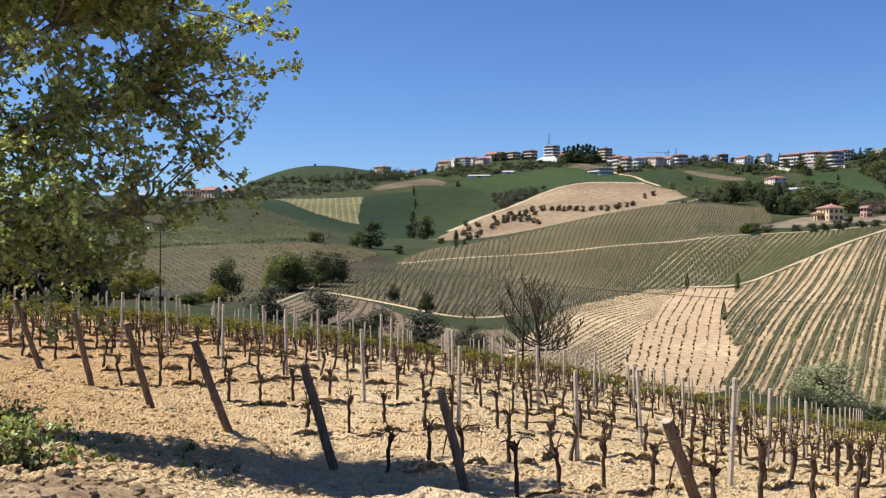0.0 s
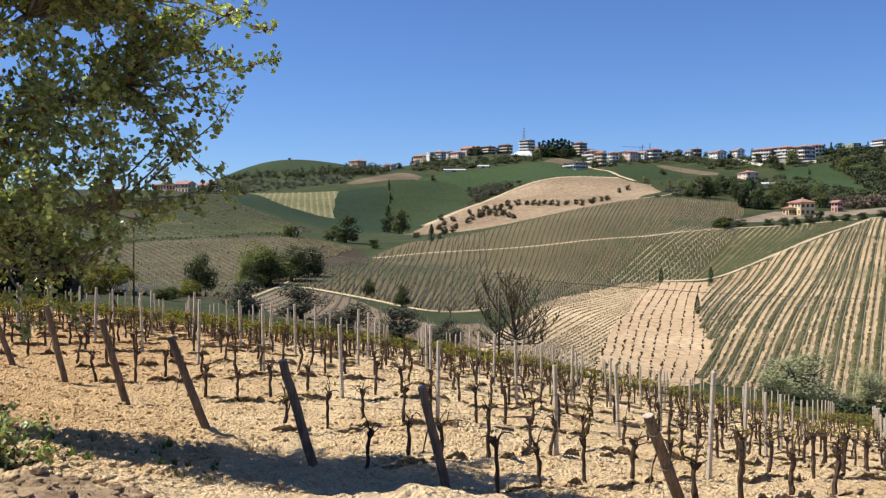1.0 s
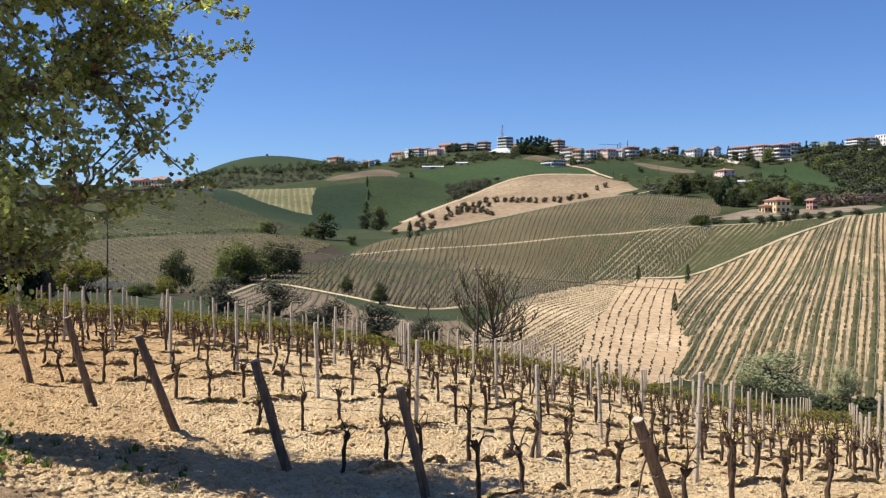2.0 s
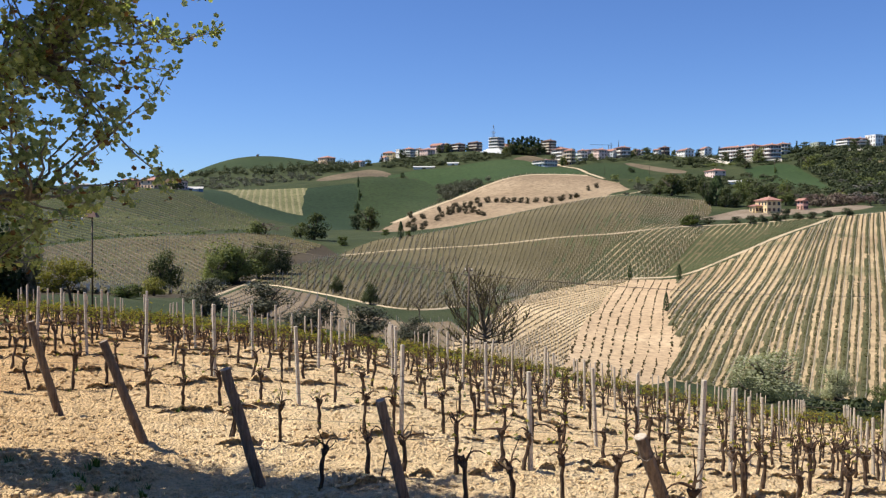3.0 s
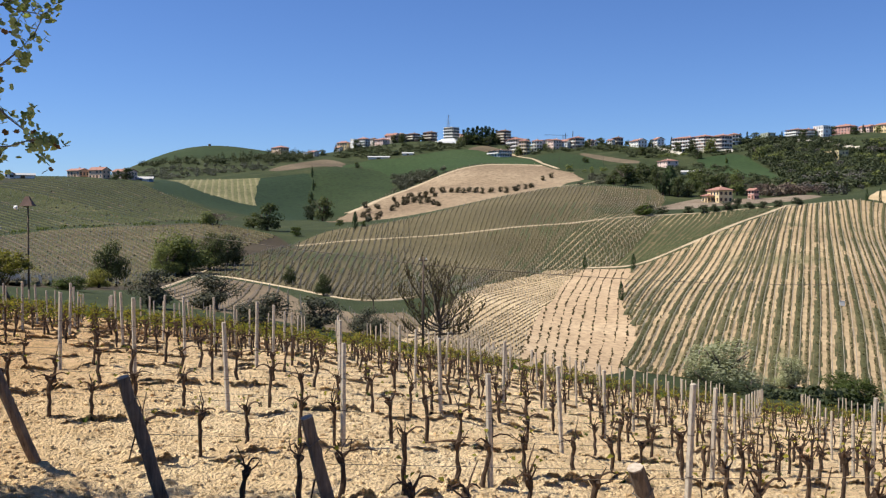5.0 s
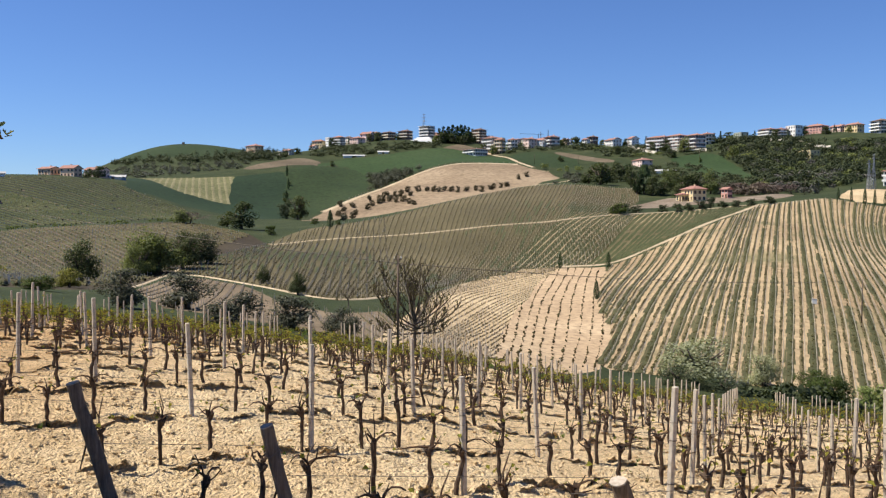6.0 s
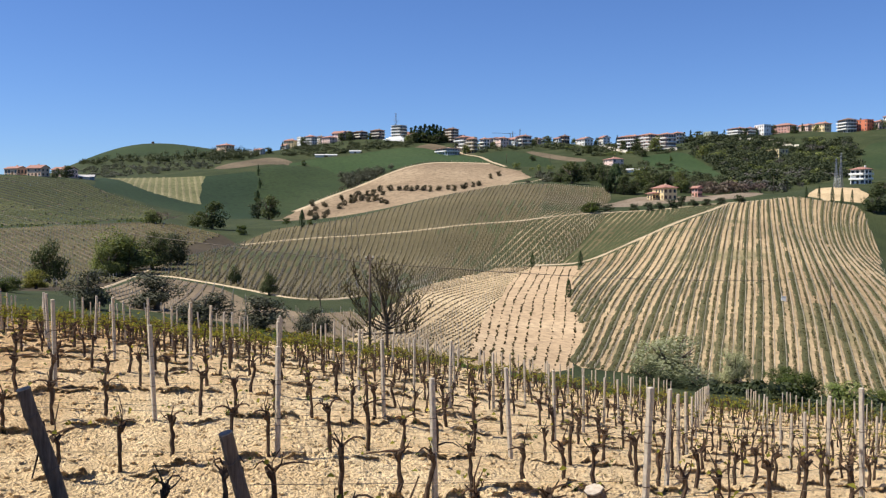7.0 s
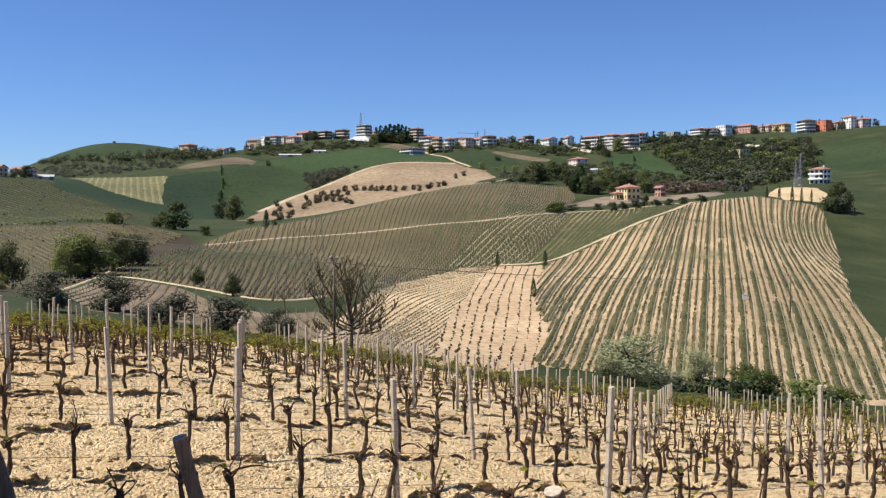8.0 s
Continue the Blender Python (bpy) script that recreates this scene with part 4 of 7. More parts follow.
strips("vine_rows", outline("upper_left_vineyard"), UPPER_GUIDES, 12, 1.0, 0.36, M_STRIP, "green grassy vine rows on the hill", 4.0, 91, 0.03)
sticks("vineyard_posts", outline("upper_left_vineyard"), UPPER_GUIDES, 6, 6.0, 1.1, M_POST_FAR, "thin posts on the green hill", 92, 0.09)
strips("vine_rows", outline("valley_vineyard"), -2, 1.7, 0.34, 0.08, M_VINE_SOFT, "vine rows in the valley", 1.6, 95, 0.1)
sticks("vineyard_posts", outline("valley_vineyard"), -2, 1.7, 4.0, 0.8, M_POST_FAR, "thin pale posts in the valley strip", 96, 0.06)
strips("ploughed_ridges", outline("tan_hill"), 38, 4.0, 1.4, 0.07, M_TAN, "faint ploughed ridges on the tan hill", 4.0, 97, 0.35)
strips("mown_swaths", outline("mown_field"), -6, 4.6, 2.2, 0.10, M_SWATH, "pale mown swaths", 6.0, 98, 0.0)


# ---- the near vineyard: posts, end posts, vines, wires ----
M_POST = plain("weathered_concrete_post", (0.46, 0.40, 0.32), 0.9, 0.25, 14.0, bumps=(0.5, 0.01))
M_WOOD_POST = wood("weathered_chestnut", (0.085, 0.060, 0.043), (0.255, 0.19, 0.138))
M_CUT = wood("pale_sawn_wood", (0.28, 0.23, 0.18), (0.50, 0.43, 0.35))
M_BARK = wood("vine_bark", (0.036, 0.024, 0.017), (0.125, 0.085, 0.057), 2.0)
M_CANE = wood("cane_bark", (0.045, 0.028, 0.018), (0.14, 0.085, 0.052), 2.0)
M_VLEAF = leafy("vine_leaf", (0.11, 0.125, 0.02), (0.32, 0.28, 0.05), 0.35)
M_WIRE = plain("rusty_wire", (0.16, 0.13, 0.10), 0.75, 0.2, 20, 0.2)
M_WEED = leafy("weeds", (0.06, 0.10, 0.02), (0.16, 0.20, 0.05), 0.35)


def make_post(seed, tall):
    rng = random.Random(seed)
    root = empty("line_post", "slim square weathered grey vineyard post", "post", "posts along the vine rows")
    bm = bmesh.new()
    w = 0.074
    lean = Vector((rng.uniform(-0.02, 0.02), rng.uniform(-0.02, 0.02), 0))
    box(bm, 0, 0, tall / 2 - 0.15, w, w * 0.9, tall + 0.3, None, 0.93)
    for v in bm.verts:
        v.co += lean * max(0, v.co.z)
    bmesh.ops.bevel(bm, geom=list(bm.edges), offset=0.008, segments=1, affect="EDGES")
    part("shaft", bm, M_POST, root)
    for z in (0.62, 1.15):
        bm = bmesh.new()
        bmesh.ops.create_cone(bm, segments=8, radius1=w * 0.68, radius2=w * 0.68, depth=0.012, matrix=Matrix.Translation((lean.x * z, lean.y * z, z)))
        part("wire_tie", bm, M_WIRE, root)
    return root


def make_end_post(seed, tall, thick, lean):
    rng = random.Random(seed)
    root = empty("end_post", "thick leaning weathered wooden end post", "post", "end posts of the vine rows")
    bm = bmesh.new()
    rings = []
    axis = Vector((-_pu[0] * lean, -_pu[1] * lean, tall))
    base = Vector((0, 0, 0)) - axis * 0.12
    n = 9
    jig = [rng.uniform(0.86, 1.12) for _ in range(8)]
    side = axis.normalized().orthogonal().normalized()
    fwd = axis.normalized().cross(side)
    for k in range(n):
        c = base + axis * 1.12 * k / (n - 1) + Vector((rng.uniform(-1, 1), rng.uniform(-1, 1), 0)) * 0.008
        r = thick / 2 * (1.08 - 0.14 * k / (n - 1)) * rng.uniform(0.96, 1.04)
        ring = []
        for s in range(8):
            a = 2 * math.pi * (s + 0.5) / 8
            q = 1.0 / max(abs(math.cos(a)), abs(math.sin(a))) ** 0.6
            ring.append(bm.verts.new(c + (side * math.cos(a) + fwd * math.sin(a)) * r * q * jig[s]))
        rings.append(ring)
    for r0, r1 in zip(rings, rings[1:]):
        for s in range(8):
            bm.faces.new((r0[s], r0[(s + 1) % 8], r1[(s + 1) % 8], r1[s]))
    bm.faces.new(rings[-1])
    bm.faces.new(rings[0][::-1])
    bmesh.ops.recalc_face_normals(bm, faces=bm.faces)
    part("shaft", bm, M_WOOD_POST, root)
    # thin cap over the sawn top; the sun on it is put into its paler colour
    bm = bmesh.new()
    up = axis.normalized()
    c = base + axis * 1.12
    lo = [bm.verts.new(c + (side * math.cos(a) + fwd * math.sin(a)) * thick * 0.47 * jig[i] / max(abs(math.cos(a)), abs(math.sin(a))) ** 0.6) for i, a in enumerate([2 * math.pi * (s + 0.5) / 8 for s in range(8)])]
    hi = [bm.verts.new(v.co + up * 0.012) for v in lo]
    bm.faces.new(hi)
    for i in range(8):
        bm.faces.new((lo[i], lo[(i + 1) % 8], hi[(i + 1) % 8], hi[i]))
    part("cut_end", bm, M_CUT, root, "sawn top of the post, painted paler as sunlit")
    for f in (0.55, 0.86):
        bm = bmesh.new()
        c = base + axis * 1.12 * f
        pts = [c + (side * math.cos(a) + fwd * math.sin(a)) * thick * 0.62 + Vector((0, 0, 0.02 * math.sin(3 * a))) for a in [2 * math.pi * i / 14 for i in range(15)]]
        tube(bm, pts, [0.006] * 15, 4)
        part("wire_loop", bm, M_WIRE, root, "rusty wire wound round the post")
    bm = bmesh.new()
    c = base + axis * 1.12 * 0.8
    pts = [c + side * thick * 0.6, c + side * thick * 0.75 - Vector((0, 0, 0.12)), c + side * thick * 0.5 + fwd * 0.08 - Vector((0, 0, 0.35)), c + fwd * thick * 0.7 - Vector((0, 0, 0.6))]
    tube(bm, pts, [0.012, 0.014, 0.012, 0.008], 5)
    part("dry_cane", bm, M_CANE, root)
    return root


def vine_meshes(seed, level=0):
    """A pruned vine with a bent trunk, a knobbly head, arms tied along the wire and first shoots: trunk, canes, leaves."""
    rng = random.Random(seed)
    hi = rng.uniform(0.52, 0.80)
    bt, bc, bl = bmesh.new(), bmesh.new(), bmesh.new()
    x = y = 0.0
    pts, rad = [], []
    n = 7 if level == 0 else 4
    for k in range(n):
        f = k / (n - 1)
        pts.append((x, y, -0.08 + (hi + 0.08) * f))
        rad.append((0.038 - 0.009 * f) * rng.uniform(0.8, 1.25) * (1.5 if k == n - 1 else 1))
        x += rng.uniform(-0.05, 0.05) * 5 / n
        y += rng.uniform(-0.04, 0.04) * 5 / n
    tube(bt, pts, rad, 6 if level == 0 else 4)
    head = Vector(pts[-1])
    ux = Vector((_pu[0], _pu[1], 0))
    if level == 0:
        for _ in range(3):
            d = Vector((rng.uniform(-1, 1), rng.uniform(-1, 1), rng.uniform(0, 1))).normalized() * rng.uniform(0.05, 0.11)
            tube(bt, [head - Vector((0, 0, 0.05)), head + d], [0.045, 0.022], 5)
    arms = []
    for sgn in ((1, -1) if rng.random() < 0.8 else (rng.choice((1, -1)),)):
        ln = rng.choice((0.15, 0.22, 0.3, 0.4, 0.5))
        arch = rng.uniform(0.02, 0.14)
        a = [head + ux * sgn * ln * f + Vector((rng.uniform(-0.02, 0.02), rng.uniform(-0.02, 0.02), arch * math.sin(math.pi * f * 0.9) + 0.03)) for f in (0, 0.25, 0.5, 0.75, 1.0)]
        tube(bc, a, [0.021, 0.016, 0.012, 0.010, 0.007], 4, False)
        arms += a[1:]
    for _ in range(rng.randint(2, 4)):
        t = head + Vector((rng.uniform(-0.2, 0.2), rng.uniform(-0.14, 0.14), rng.choice((0.05, 0.1, 0.16, 0.24, 0.4)) * rng.uniform(0.8, 1.2)))
        tube(bc, [head - Vector((0, 0, 0.04)), (head + t) / 2 + Vector((rng.uniform(-0.05, 0.05), 0, -0.02)), t], [0.014, 0.010, 0.006], 4, False)
        arms.append(t)
    for q in arms:
        for _ in range(rng.choice((0, 0, 1)) if level == 0 else rng.randint(0, 3)):
            leaf(bl, q + Vector((rng.uniform(-0.06, 0.06), rng.uniform(-0.06, 0.06), rng.uniform(0, 0.12))), (rng.uniform(-1, 1), rng.uniform(-1, 1), 0.9), rng.uniform(0.05, 0.10) * (1.25 if level else 1.0), rng)
    if not bl.faces:
        leaf(bl, head + Vector((0, 0, 0.06)), (0.2, 0.3, 0.9), 0.07, rng)
    return bt, bc, bl


def make_vine(seed):
    bt, bc, bl = vine_meshes(seed)
    root = empty("grapevine", "pruned old grapevine with dark twisted trunk and first shoots", "grapevine", "vines of the near vineyard")
    part("trunk", bt, M_BARK, root)
    part("cane", bc, M_CANE, root)
    part("leaf_tuft", bl, M_VLEAF, root, "small yellow-green new leaves")["kind"] = "stuff"
    return root


def spot(x, y):
    return float(surface(np.array([x]), np.array([y]))[0])


# positions in the lattice of rows
rngv = random.Random(7)
posts_at, vines_at = [], []
for k in range(-4, 30):
    first = POST_ONE + ROW_STEP * k
    for j in range(-5, 150):
        p = first + POST_STEP * (j / 6.0)
        d, az = math.hypot(*p), math.degrees(math.atan2(p[0], p[1]))
        if p[1] < 5.5 or abs(az) > 52 or d > float(edge_distance(p[0], p[1])) - 1.5:
            continue
        if j % 6 == 0:
            posts_at.append((d, p[0], p[1]))
        elif rngv.random() > 0.10:
            vines_at.append((d, p[0] + rngv.uniform(-0.12, 0.12), p[1] + rngv.uniform(-0.1, 0.1)))
            continue
        if j % 6 == 0 and rngv.random() < 0.7:
            vines_at.append((d + 0.01, p[0] - 0.14 * _pu[0] + rngv.uniform(-0.05, 0.05), p[1] - 0.14 * _pu[1]))
posts_at.sort()
vines_at.sort()

kinds = [make_post(s, 1.70 + 0.05 * (s % 3)) for s in range(4)]
used = set()
for n, (d, x, y) in enumerate(posts_at[:300]):
    tmpl = kinds[n % 4]
    m = pose(x, y, spot(x, y) - 0.02, rngv.gauss(0, 1.3), rngv.gauss(0, 1.3), 36 + rngv.uniform(-9, 9))
    if n < 4:
        tmpl.matrix_basis = m
    else:
        copy_thing(tmpl, m)

ends_at = [(k, ROW_END + ROW_STEP * k + np.array({-2: (0.50, -0.1), -1: (-0.06, 0), 0: (-0.03, 0), 1: (-0.11, 0), 2: (-0.1, 0)}.get(k, (0, 0)))) for k in range(-2, 22)]
END_TALL = {-2: 1.20, -1: 1.54, 0: 1.77, 1: 1.74, 2: 1.80}
for k, p in ends_at:
    e = make_end_post(100 + k, END_TALL.get(k, 1.8 + 0.08 * math.sin(k * 2.3)), 0.145 - 0.004 * (k % 4), 0.52 + 0.12 * math.sin(k * 1.7))
    e.matrix_basis = pose(p[0], p[1], spot(p[0], p[1]))

vkinds = [make_vine(s) for s in range(14)]
for n, (d, x, y) in enumerate(vines_at[:300]):
    sc = rngv.uniform(0.85, 1.15)
    m = pose(x, y, spot(x, y), 0, 0, rngv.choice((0, 180)) + rngv.uniform(-15, 15))
    if n < 14:
        vkinds[n].matrix_basis = m
    else:
        copy_thing(vkinds[rngv.randrange(14)], m)


def mesh_arrays(bm):
    bmesh.ops.triangulate(bm, faces=bm.faces)
    bm.verts.index_update()
    v = np.array([q.co[:] for q in bm.verts])
    f = np.array([[q.index for q in t.verts] for t in bm.faces])
    bm.free()
    return v, f


def scatter(name, templates, places, mat, label, category, seed, turn=None):
    """Joined copies of small meshes, for what is past counting. Places: x, y, z, size."""
    rng = np.random.default_rng(seed)
    V, F, base = [], [], 0
    for i, (x, y, z, s) in enumerate(places):
        v, f = templates[i % len(templates)]
        a = rng.uniform(0, 6.283) if turn is None else rng.normal(0, turn) + math.pi * rng.integers(0, 2)
        c, sn = math.cos(a), math.sin(a)
        w = v * s
        V.append(np.stack([w[:, 0] * c - w[:, 1] * sn + x, w[:, 0] * sn + w[:, 1] * c + y, w[:, 2] + z], 1))
        F.append(f + base)
        base += len(v)
    return stuff(name, np.concatenate(V), np.concatenate(F), mat, label, category)


rest = vines_at[300:]
_vx, _vy = np.array([p[1] for p in rest]), np.array([p[2] for p in rest])
_vz = surface(_vx, _vy)
_pl = [(x, y, z, 0.85 + 0.3 * hash2(np.array([i]), np.array([3]), 1)[0]) for i, (x, y, z) in enumerate(zip(_vx, _vy, _vz))]
_sets = [vine_meshes(500 + s, 1) for s in range(10)]
_tr, _cn, _lf = ([mesh_arrays(t[q]) for t in _sets] for q in range(3))
scatter("vine_trunks", _tr, _pl, M_BARK, "dark twisted vine trunks in long rows", "grapevine", 3, 0.2)
scatter("vine_canes", _cn, _pl, M_CANE, "thin brown vine canes in long rows", "grapevine", 3, 0.2)
_lb = []
for s in range(6):
    _r = random.Random(700 + s)
    bm = bmesh.new()
    for _ in range(13):
        leaf(bm, (_r.gauss(0, 0.2), _r.gauss(0, 0.1), 0.62 + _r.gauss(0, 0.10)), (_r.uniform(-1, 1), _r.uniform(-1, 1), 0.8), _r.uniform(0.10, 0.17), _r)
    _lb.append(mesh_arrays(bm))
_far = [p for p in _pl if p[0] < 5 and p[1] > 38 + 0.55 * max(p[0], -20) and math.hypot(p[0], p[1]) > 34]
scatter("far_vine_leaves", _lb, _far, M_VLEAF, "yellow-green leaves on the lower vine rows", "grapevine", 6, 0.2)
scatter("vine_leaves", _lf, _pl, M_VLEAF, "first yellow-green vine leaves in long rows", "grapevine", 3, 0.2)

rest = posts_at[300:]
if rest:
    bm = bmesh.new()
    box(bm, 0, 0, 0.75, 0.074, 0.068, 1.9, None, 0.94)
    _bt = [mesh_arrays(bm)]
    scatter("far_line_posts", _bt, [(x, y, spot(x, y), 1.0) for _, x, y in rest], M_POST, "slim grey posts at the far end of the vineyard", "post", 4, 0.1)

# wires of the nearest rows
for k in range(-2, 7):
    for hgt, r in ((0.66, 0.003), (1.2, 0.002)):
        bm = bmesh.new()
        pts = []
        for j in range(0, 7):
            p = POST_ONE + ROW_STEP * k + POST_STEP * j
            pts.append((p[0], p[1], spot(p[0], p[1]) + hgt))
            q = p + POST_STEP * 0.5
            pts.append((q[0], q[1], ground_z(*q) + hgt - 0.02))
        e = ROW_END + ROW_STEP * k
        pts.insert(0, (e[0] - 0.4 * _pu[0], e[1] - 0.4 * _pu[1], spot(*e) + hgt + 0.4))
        tube(bm, pts, [r] * len(pts), 4)
        tagged(part("trellis_wire", bm, M_WIRE), "thin galvanised wire strung between the vine posts", "wire", "wires of the vine rows")


# ---- trees and shrubs ----
M_TRUNK = wood("grey_bark", (0.06, 0.045, 0.035), (0.20, 0.16, 0.12), 0.5)
M_TWIG = wood("dark_twig_bark", (0.060, 0.044, 0.032), (0.19, 0.148, 0.105), 0.5)
LEAVES = {
    "olive": leafy("olive_leaf", (0.056, 0.060, 0.042), (0.105, 0.108, 0.074), 0.12),
    "hillolive": leafy("brownish_olive_leaf", (0.05, 0.045, 0.028), (0.12, 0.105, 0.062), 0.12),
    "willow": leafy("willow_leaf", (0.24, 0.25, 0.15), (0.44, 0.45, 0.31), 0.35),
    "dark": leafy("dark_shrub_leaf", (0.028, 0.040, 0.022), (0.078, 0.093, 0.046), 0.15),
    "bush": leafy("bush_leaf", (0.045, 0.07, 0.018), (0.125, 0.15, 0.045), 0.3),
    "bushpale": leafy("pale_bush_leaf", (0.109, 0.155, 0.046), (0.248, 0.295, 0.109), 0.3),
    "round": leafy("tree_leaf", (0.042, 0.056, 0.024), (0.105, 0.12, 0.05), 0.25),
    "round2": leafy("light_tree_leaf", (0.092, 0.113, 0.042), (0.225, 0.245, 0.095), 0.35),
    "wood": leafy("wood_leaf", (0.040, 0.053, 0.027), (0.088, 0.098, 0.047), 0.12),
    "brownwood": leafy("budding_twigs", (0.085, 0.066, 0.052), (0.165, 0.13, 0.10), 0.10),
    "greywood": leafy("grey_twigs", (0.07, 0.066, 0.06), (0.125, 0.118, 0.105), 0.10),
    "yellow": leafy("yellowish_leaf", (0.120, 0.130, 0.030), (0.250, 0.230, 0.060), 0.3),
    "darktall": leafy("evergreen_leaf", (0.015, 0.027, 0.012), (0.053, 0.075, 0.027), 0.15),
    "greyround": leafy("grey_leaf", (0.084, 0.090, 0.072), (0.168, 0.168, 0.132), 0.2),
    "cypress": leafy("cypress_leaf", (0.022, 0.040, 0.019), (0.062, 0.093, 0.034), 0.1),
    "pine": leafy("pine_needles", (0.022, 0.043, 0.019), (0.070, 0.101, 0.034), 0.1),
}
TREE_WORDS = {
    "hillolive": ("small brownish olive tree on bare soil", "olive tree"),
    "olive": ("olive tree with a rounded grey-green crown", "olive tree"), "willow": ("large grey-green willow shrub", "shrub"), "dark": ("dense dark low shrub", "shrub"),
    "bush": ("fresh green leafy rounded bush", "bush"), "bushpale": ("pale green loose bush", "bush"), "round": ("dark green rounded broadleaf tree", "tree"), "round2": ("lighter green broadleaf tree", "tree"),
    "yellow": ("yellowish bush in spring leaf", "bush"), "darktall": ("tall dark evergreen tree", "tree"), "greyround": ("rounded shrub with greyish leaves", "shrub"), "cypress": ("narrow dark green columnar cypress", "cypress"),
    "pine": ("dark green pointed ridge conifer", "conifer"), "bare_brown": ("leafless tree with brown-purple twigs", "tree"), "bare_yellow": ("nearly bare tree with yellowish buds", "tree"),
}


def leaf_cloud(name, centres, normals, size, rng):
    """Separate small folded leaves at the given places, as one mesh."""
    n = len(centres)
    a = np.cross(normals, rng.normal(size=(n, 3)))
    a /= np.linalg.norm(a, axis=1)[:, None] + 1e-9
    b = np.cross(normals, a)
    s = (size * rng.uniform(0.6, 1.3, n))[:, None]
    c = centres
    v = np.stack([c - a * s * 0.5, c + b * s * 0.36 + normals * s * 0.12, c + a * s * 0.5, c - b * s * 0.36 + normals * s * 0.12], 1).reshape(-1, 3)
    base = np.arange(n)[:, None] * 4
    f = np.concatenate([base + np.array([0, 2, 1]), base + np.array([0, 3, 2])])
    me = bpy.data.meshes.new(name)
    me.from_pydata(v.tolist(), [], f.tolist())
    return me


def crown_mesh(kind, seed, dense=1.0):
    """A crown one metre wide and one high, of many leaves round a dozen uneven lobes."""
    rng = np.random.default_rng(seed)
    P, N = [], []
    if kind == "cypress":
        n = int(600 * dense)
        z = rng.uniform(0.03, 1, n)
        r = 0.5 * np.minimum(1, (1.02 - z) * 1.9) ** 0.6 * np.minimum(1, z * 7 + 0.3) * rng.uniform(0.75, 1.1, n)
        t = rng.uniform(0, 6.283, n)
        P = np.stack([r * np.cos(t), r * np.sin(t), z], 1)
        N = np.stack([np.cos(t), np.sin(t), rng.uniform(0.2, 0.9, n)], 1)
    elif kind == "pine":
        for k in range(9):
            zc, rc = 0.12 + 0.1 * k, 0.5 * (1 - k / 9.5)
            for m in range(max(3, 9 - k)):
                t = rng.uniform(0, 6.283)
                q = rng.uniform(0.2, 1.0, 14)
                P.append(np.stack([rc * q * np.cos(t) + rng.normal(0, 0.03, 14), rc * q * np.sin(t) + rng.normal(0, 0.03, 14), zc - 0.06 * q + rng.normal(0, 0.02, 14)], 1))
                N.append(rng.normal(size=(14, 3)) * 0.5 + (0, 0, 1))
        P, N = np.concatenate(P), np.concatenate(N)
    else:
        lobes = {"willow": 22, "dark": 16, "bush": 17, "olive": 16}.get(kind, 18)
        low = {"dark": 0.02, "bush": 0.05, "bushpale": 0.05, "yellow": 0.05, "willow": 0.03, "darktall": 0.03, "olive": 0.08}.get(kind, 0.05)
        for k in range(lobes):
            t, q = rng.uniform(0, 6.283), rng.uniform(0, 1) ** 0.5 * 0.29
            zc = rng.uniform(low + 0.15, 0.80)
            if k % 3 == 0:
                zc, q = rng.uniform(low + 0.08, 0.3), rng.uniform(0.14, 0.29)
            q *= 1 - 0.55 * max(0, (zc - 0.55) / 0.45)
            c = np.array([q * math.cos(t), q * math.sin(t), zc])
            r = rng.uniform(0.15, 0.24)
            n = int(110 * dense)
            d = rng.normal(size=(n, 3))
            d /= np.linalg.norm(d, axis=1)[:, None]
            P.append(c + d * (r * rng.uniform(0.45, 1.08, n))[:, None] * (1, 1, 0.85))
            N.append(d + rng.normal(size=(n, 3)) * 0.4 + (0, 0, 0.6))
        P, N = np.concatenate(P), np.concatenate(N)
        k = P[:, 2] > low * 0.6
        P, N = P[k], N[k]
    N /= np.linalg.norm(N, axis=1)[:, None]
    size = {"cypress": 0.11, "pine": 0.10, "willow": 0.05, "olive": 0.06}.get(kind, 0.058) / dense ** 0.45
    me = leaf_cloud("crown", P, N, size, rng)
    me.materials.append(LEAVES[kind])
    return me


def trunk_mesh(kind, seed):
    rng = random.Random(seed)
    bm = bmesh.new()
    if kind in ("cypress", "pine"):
        tube(bm, [(0, 0, -0.03), (0, 0, 0.45), (0, 0, 0.9)], [0.05, 0.035, 0.006], 6)
    else:
        fork = rng.uniform(0.18, 0.3)
        tube(bm, [(0, 0, -0.06), (rng.uniform(-0.02, 0.02), 0, fork * 0.5), (rng.uniform(-0.03, 0.03), rng.uniform(-0.03, 0.03), fork)], [0.05, 0.04, 0.034], 7)
        for k in range(6):
            t = 2 * math.pi * (k + rng.uniform(-0.3, 0.3)) / 6
            r = rng.uniform(0.15, 0.33)
            z = rng.uniform(0.5, 0.85)
            tube(bm, [(0, 0, fork - 0.03), (r * 0.45 * math.cos(t), r * 0.45 * math.sin(t), fork + (z - fork) * 0.45), (r * math.cos(t), r * math.sin(t), z)], [0.026, 0.016, 0.005], 5)
    me = bpy.data.meshes.new("trunk")
    bm.to_mesh(me)
    bm.free()
    me.shade_smooth()
    me.materials.append(M_TRUNK)
    return me


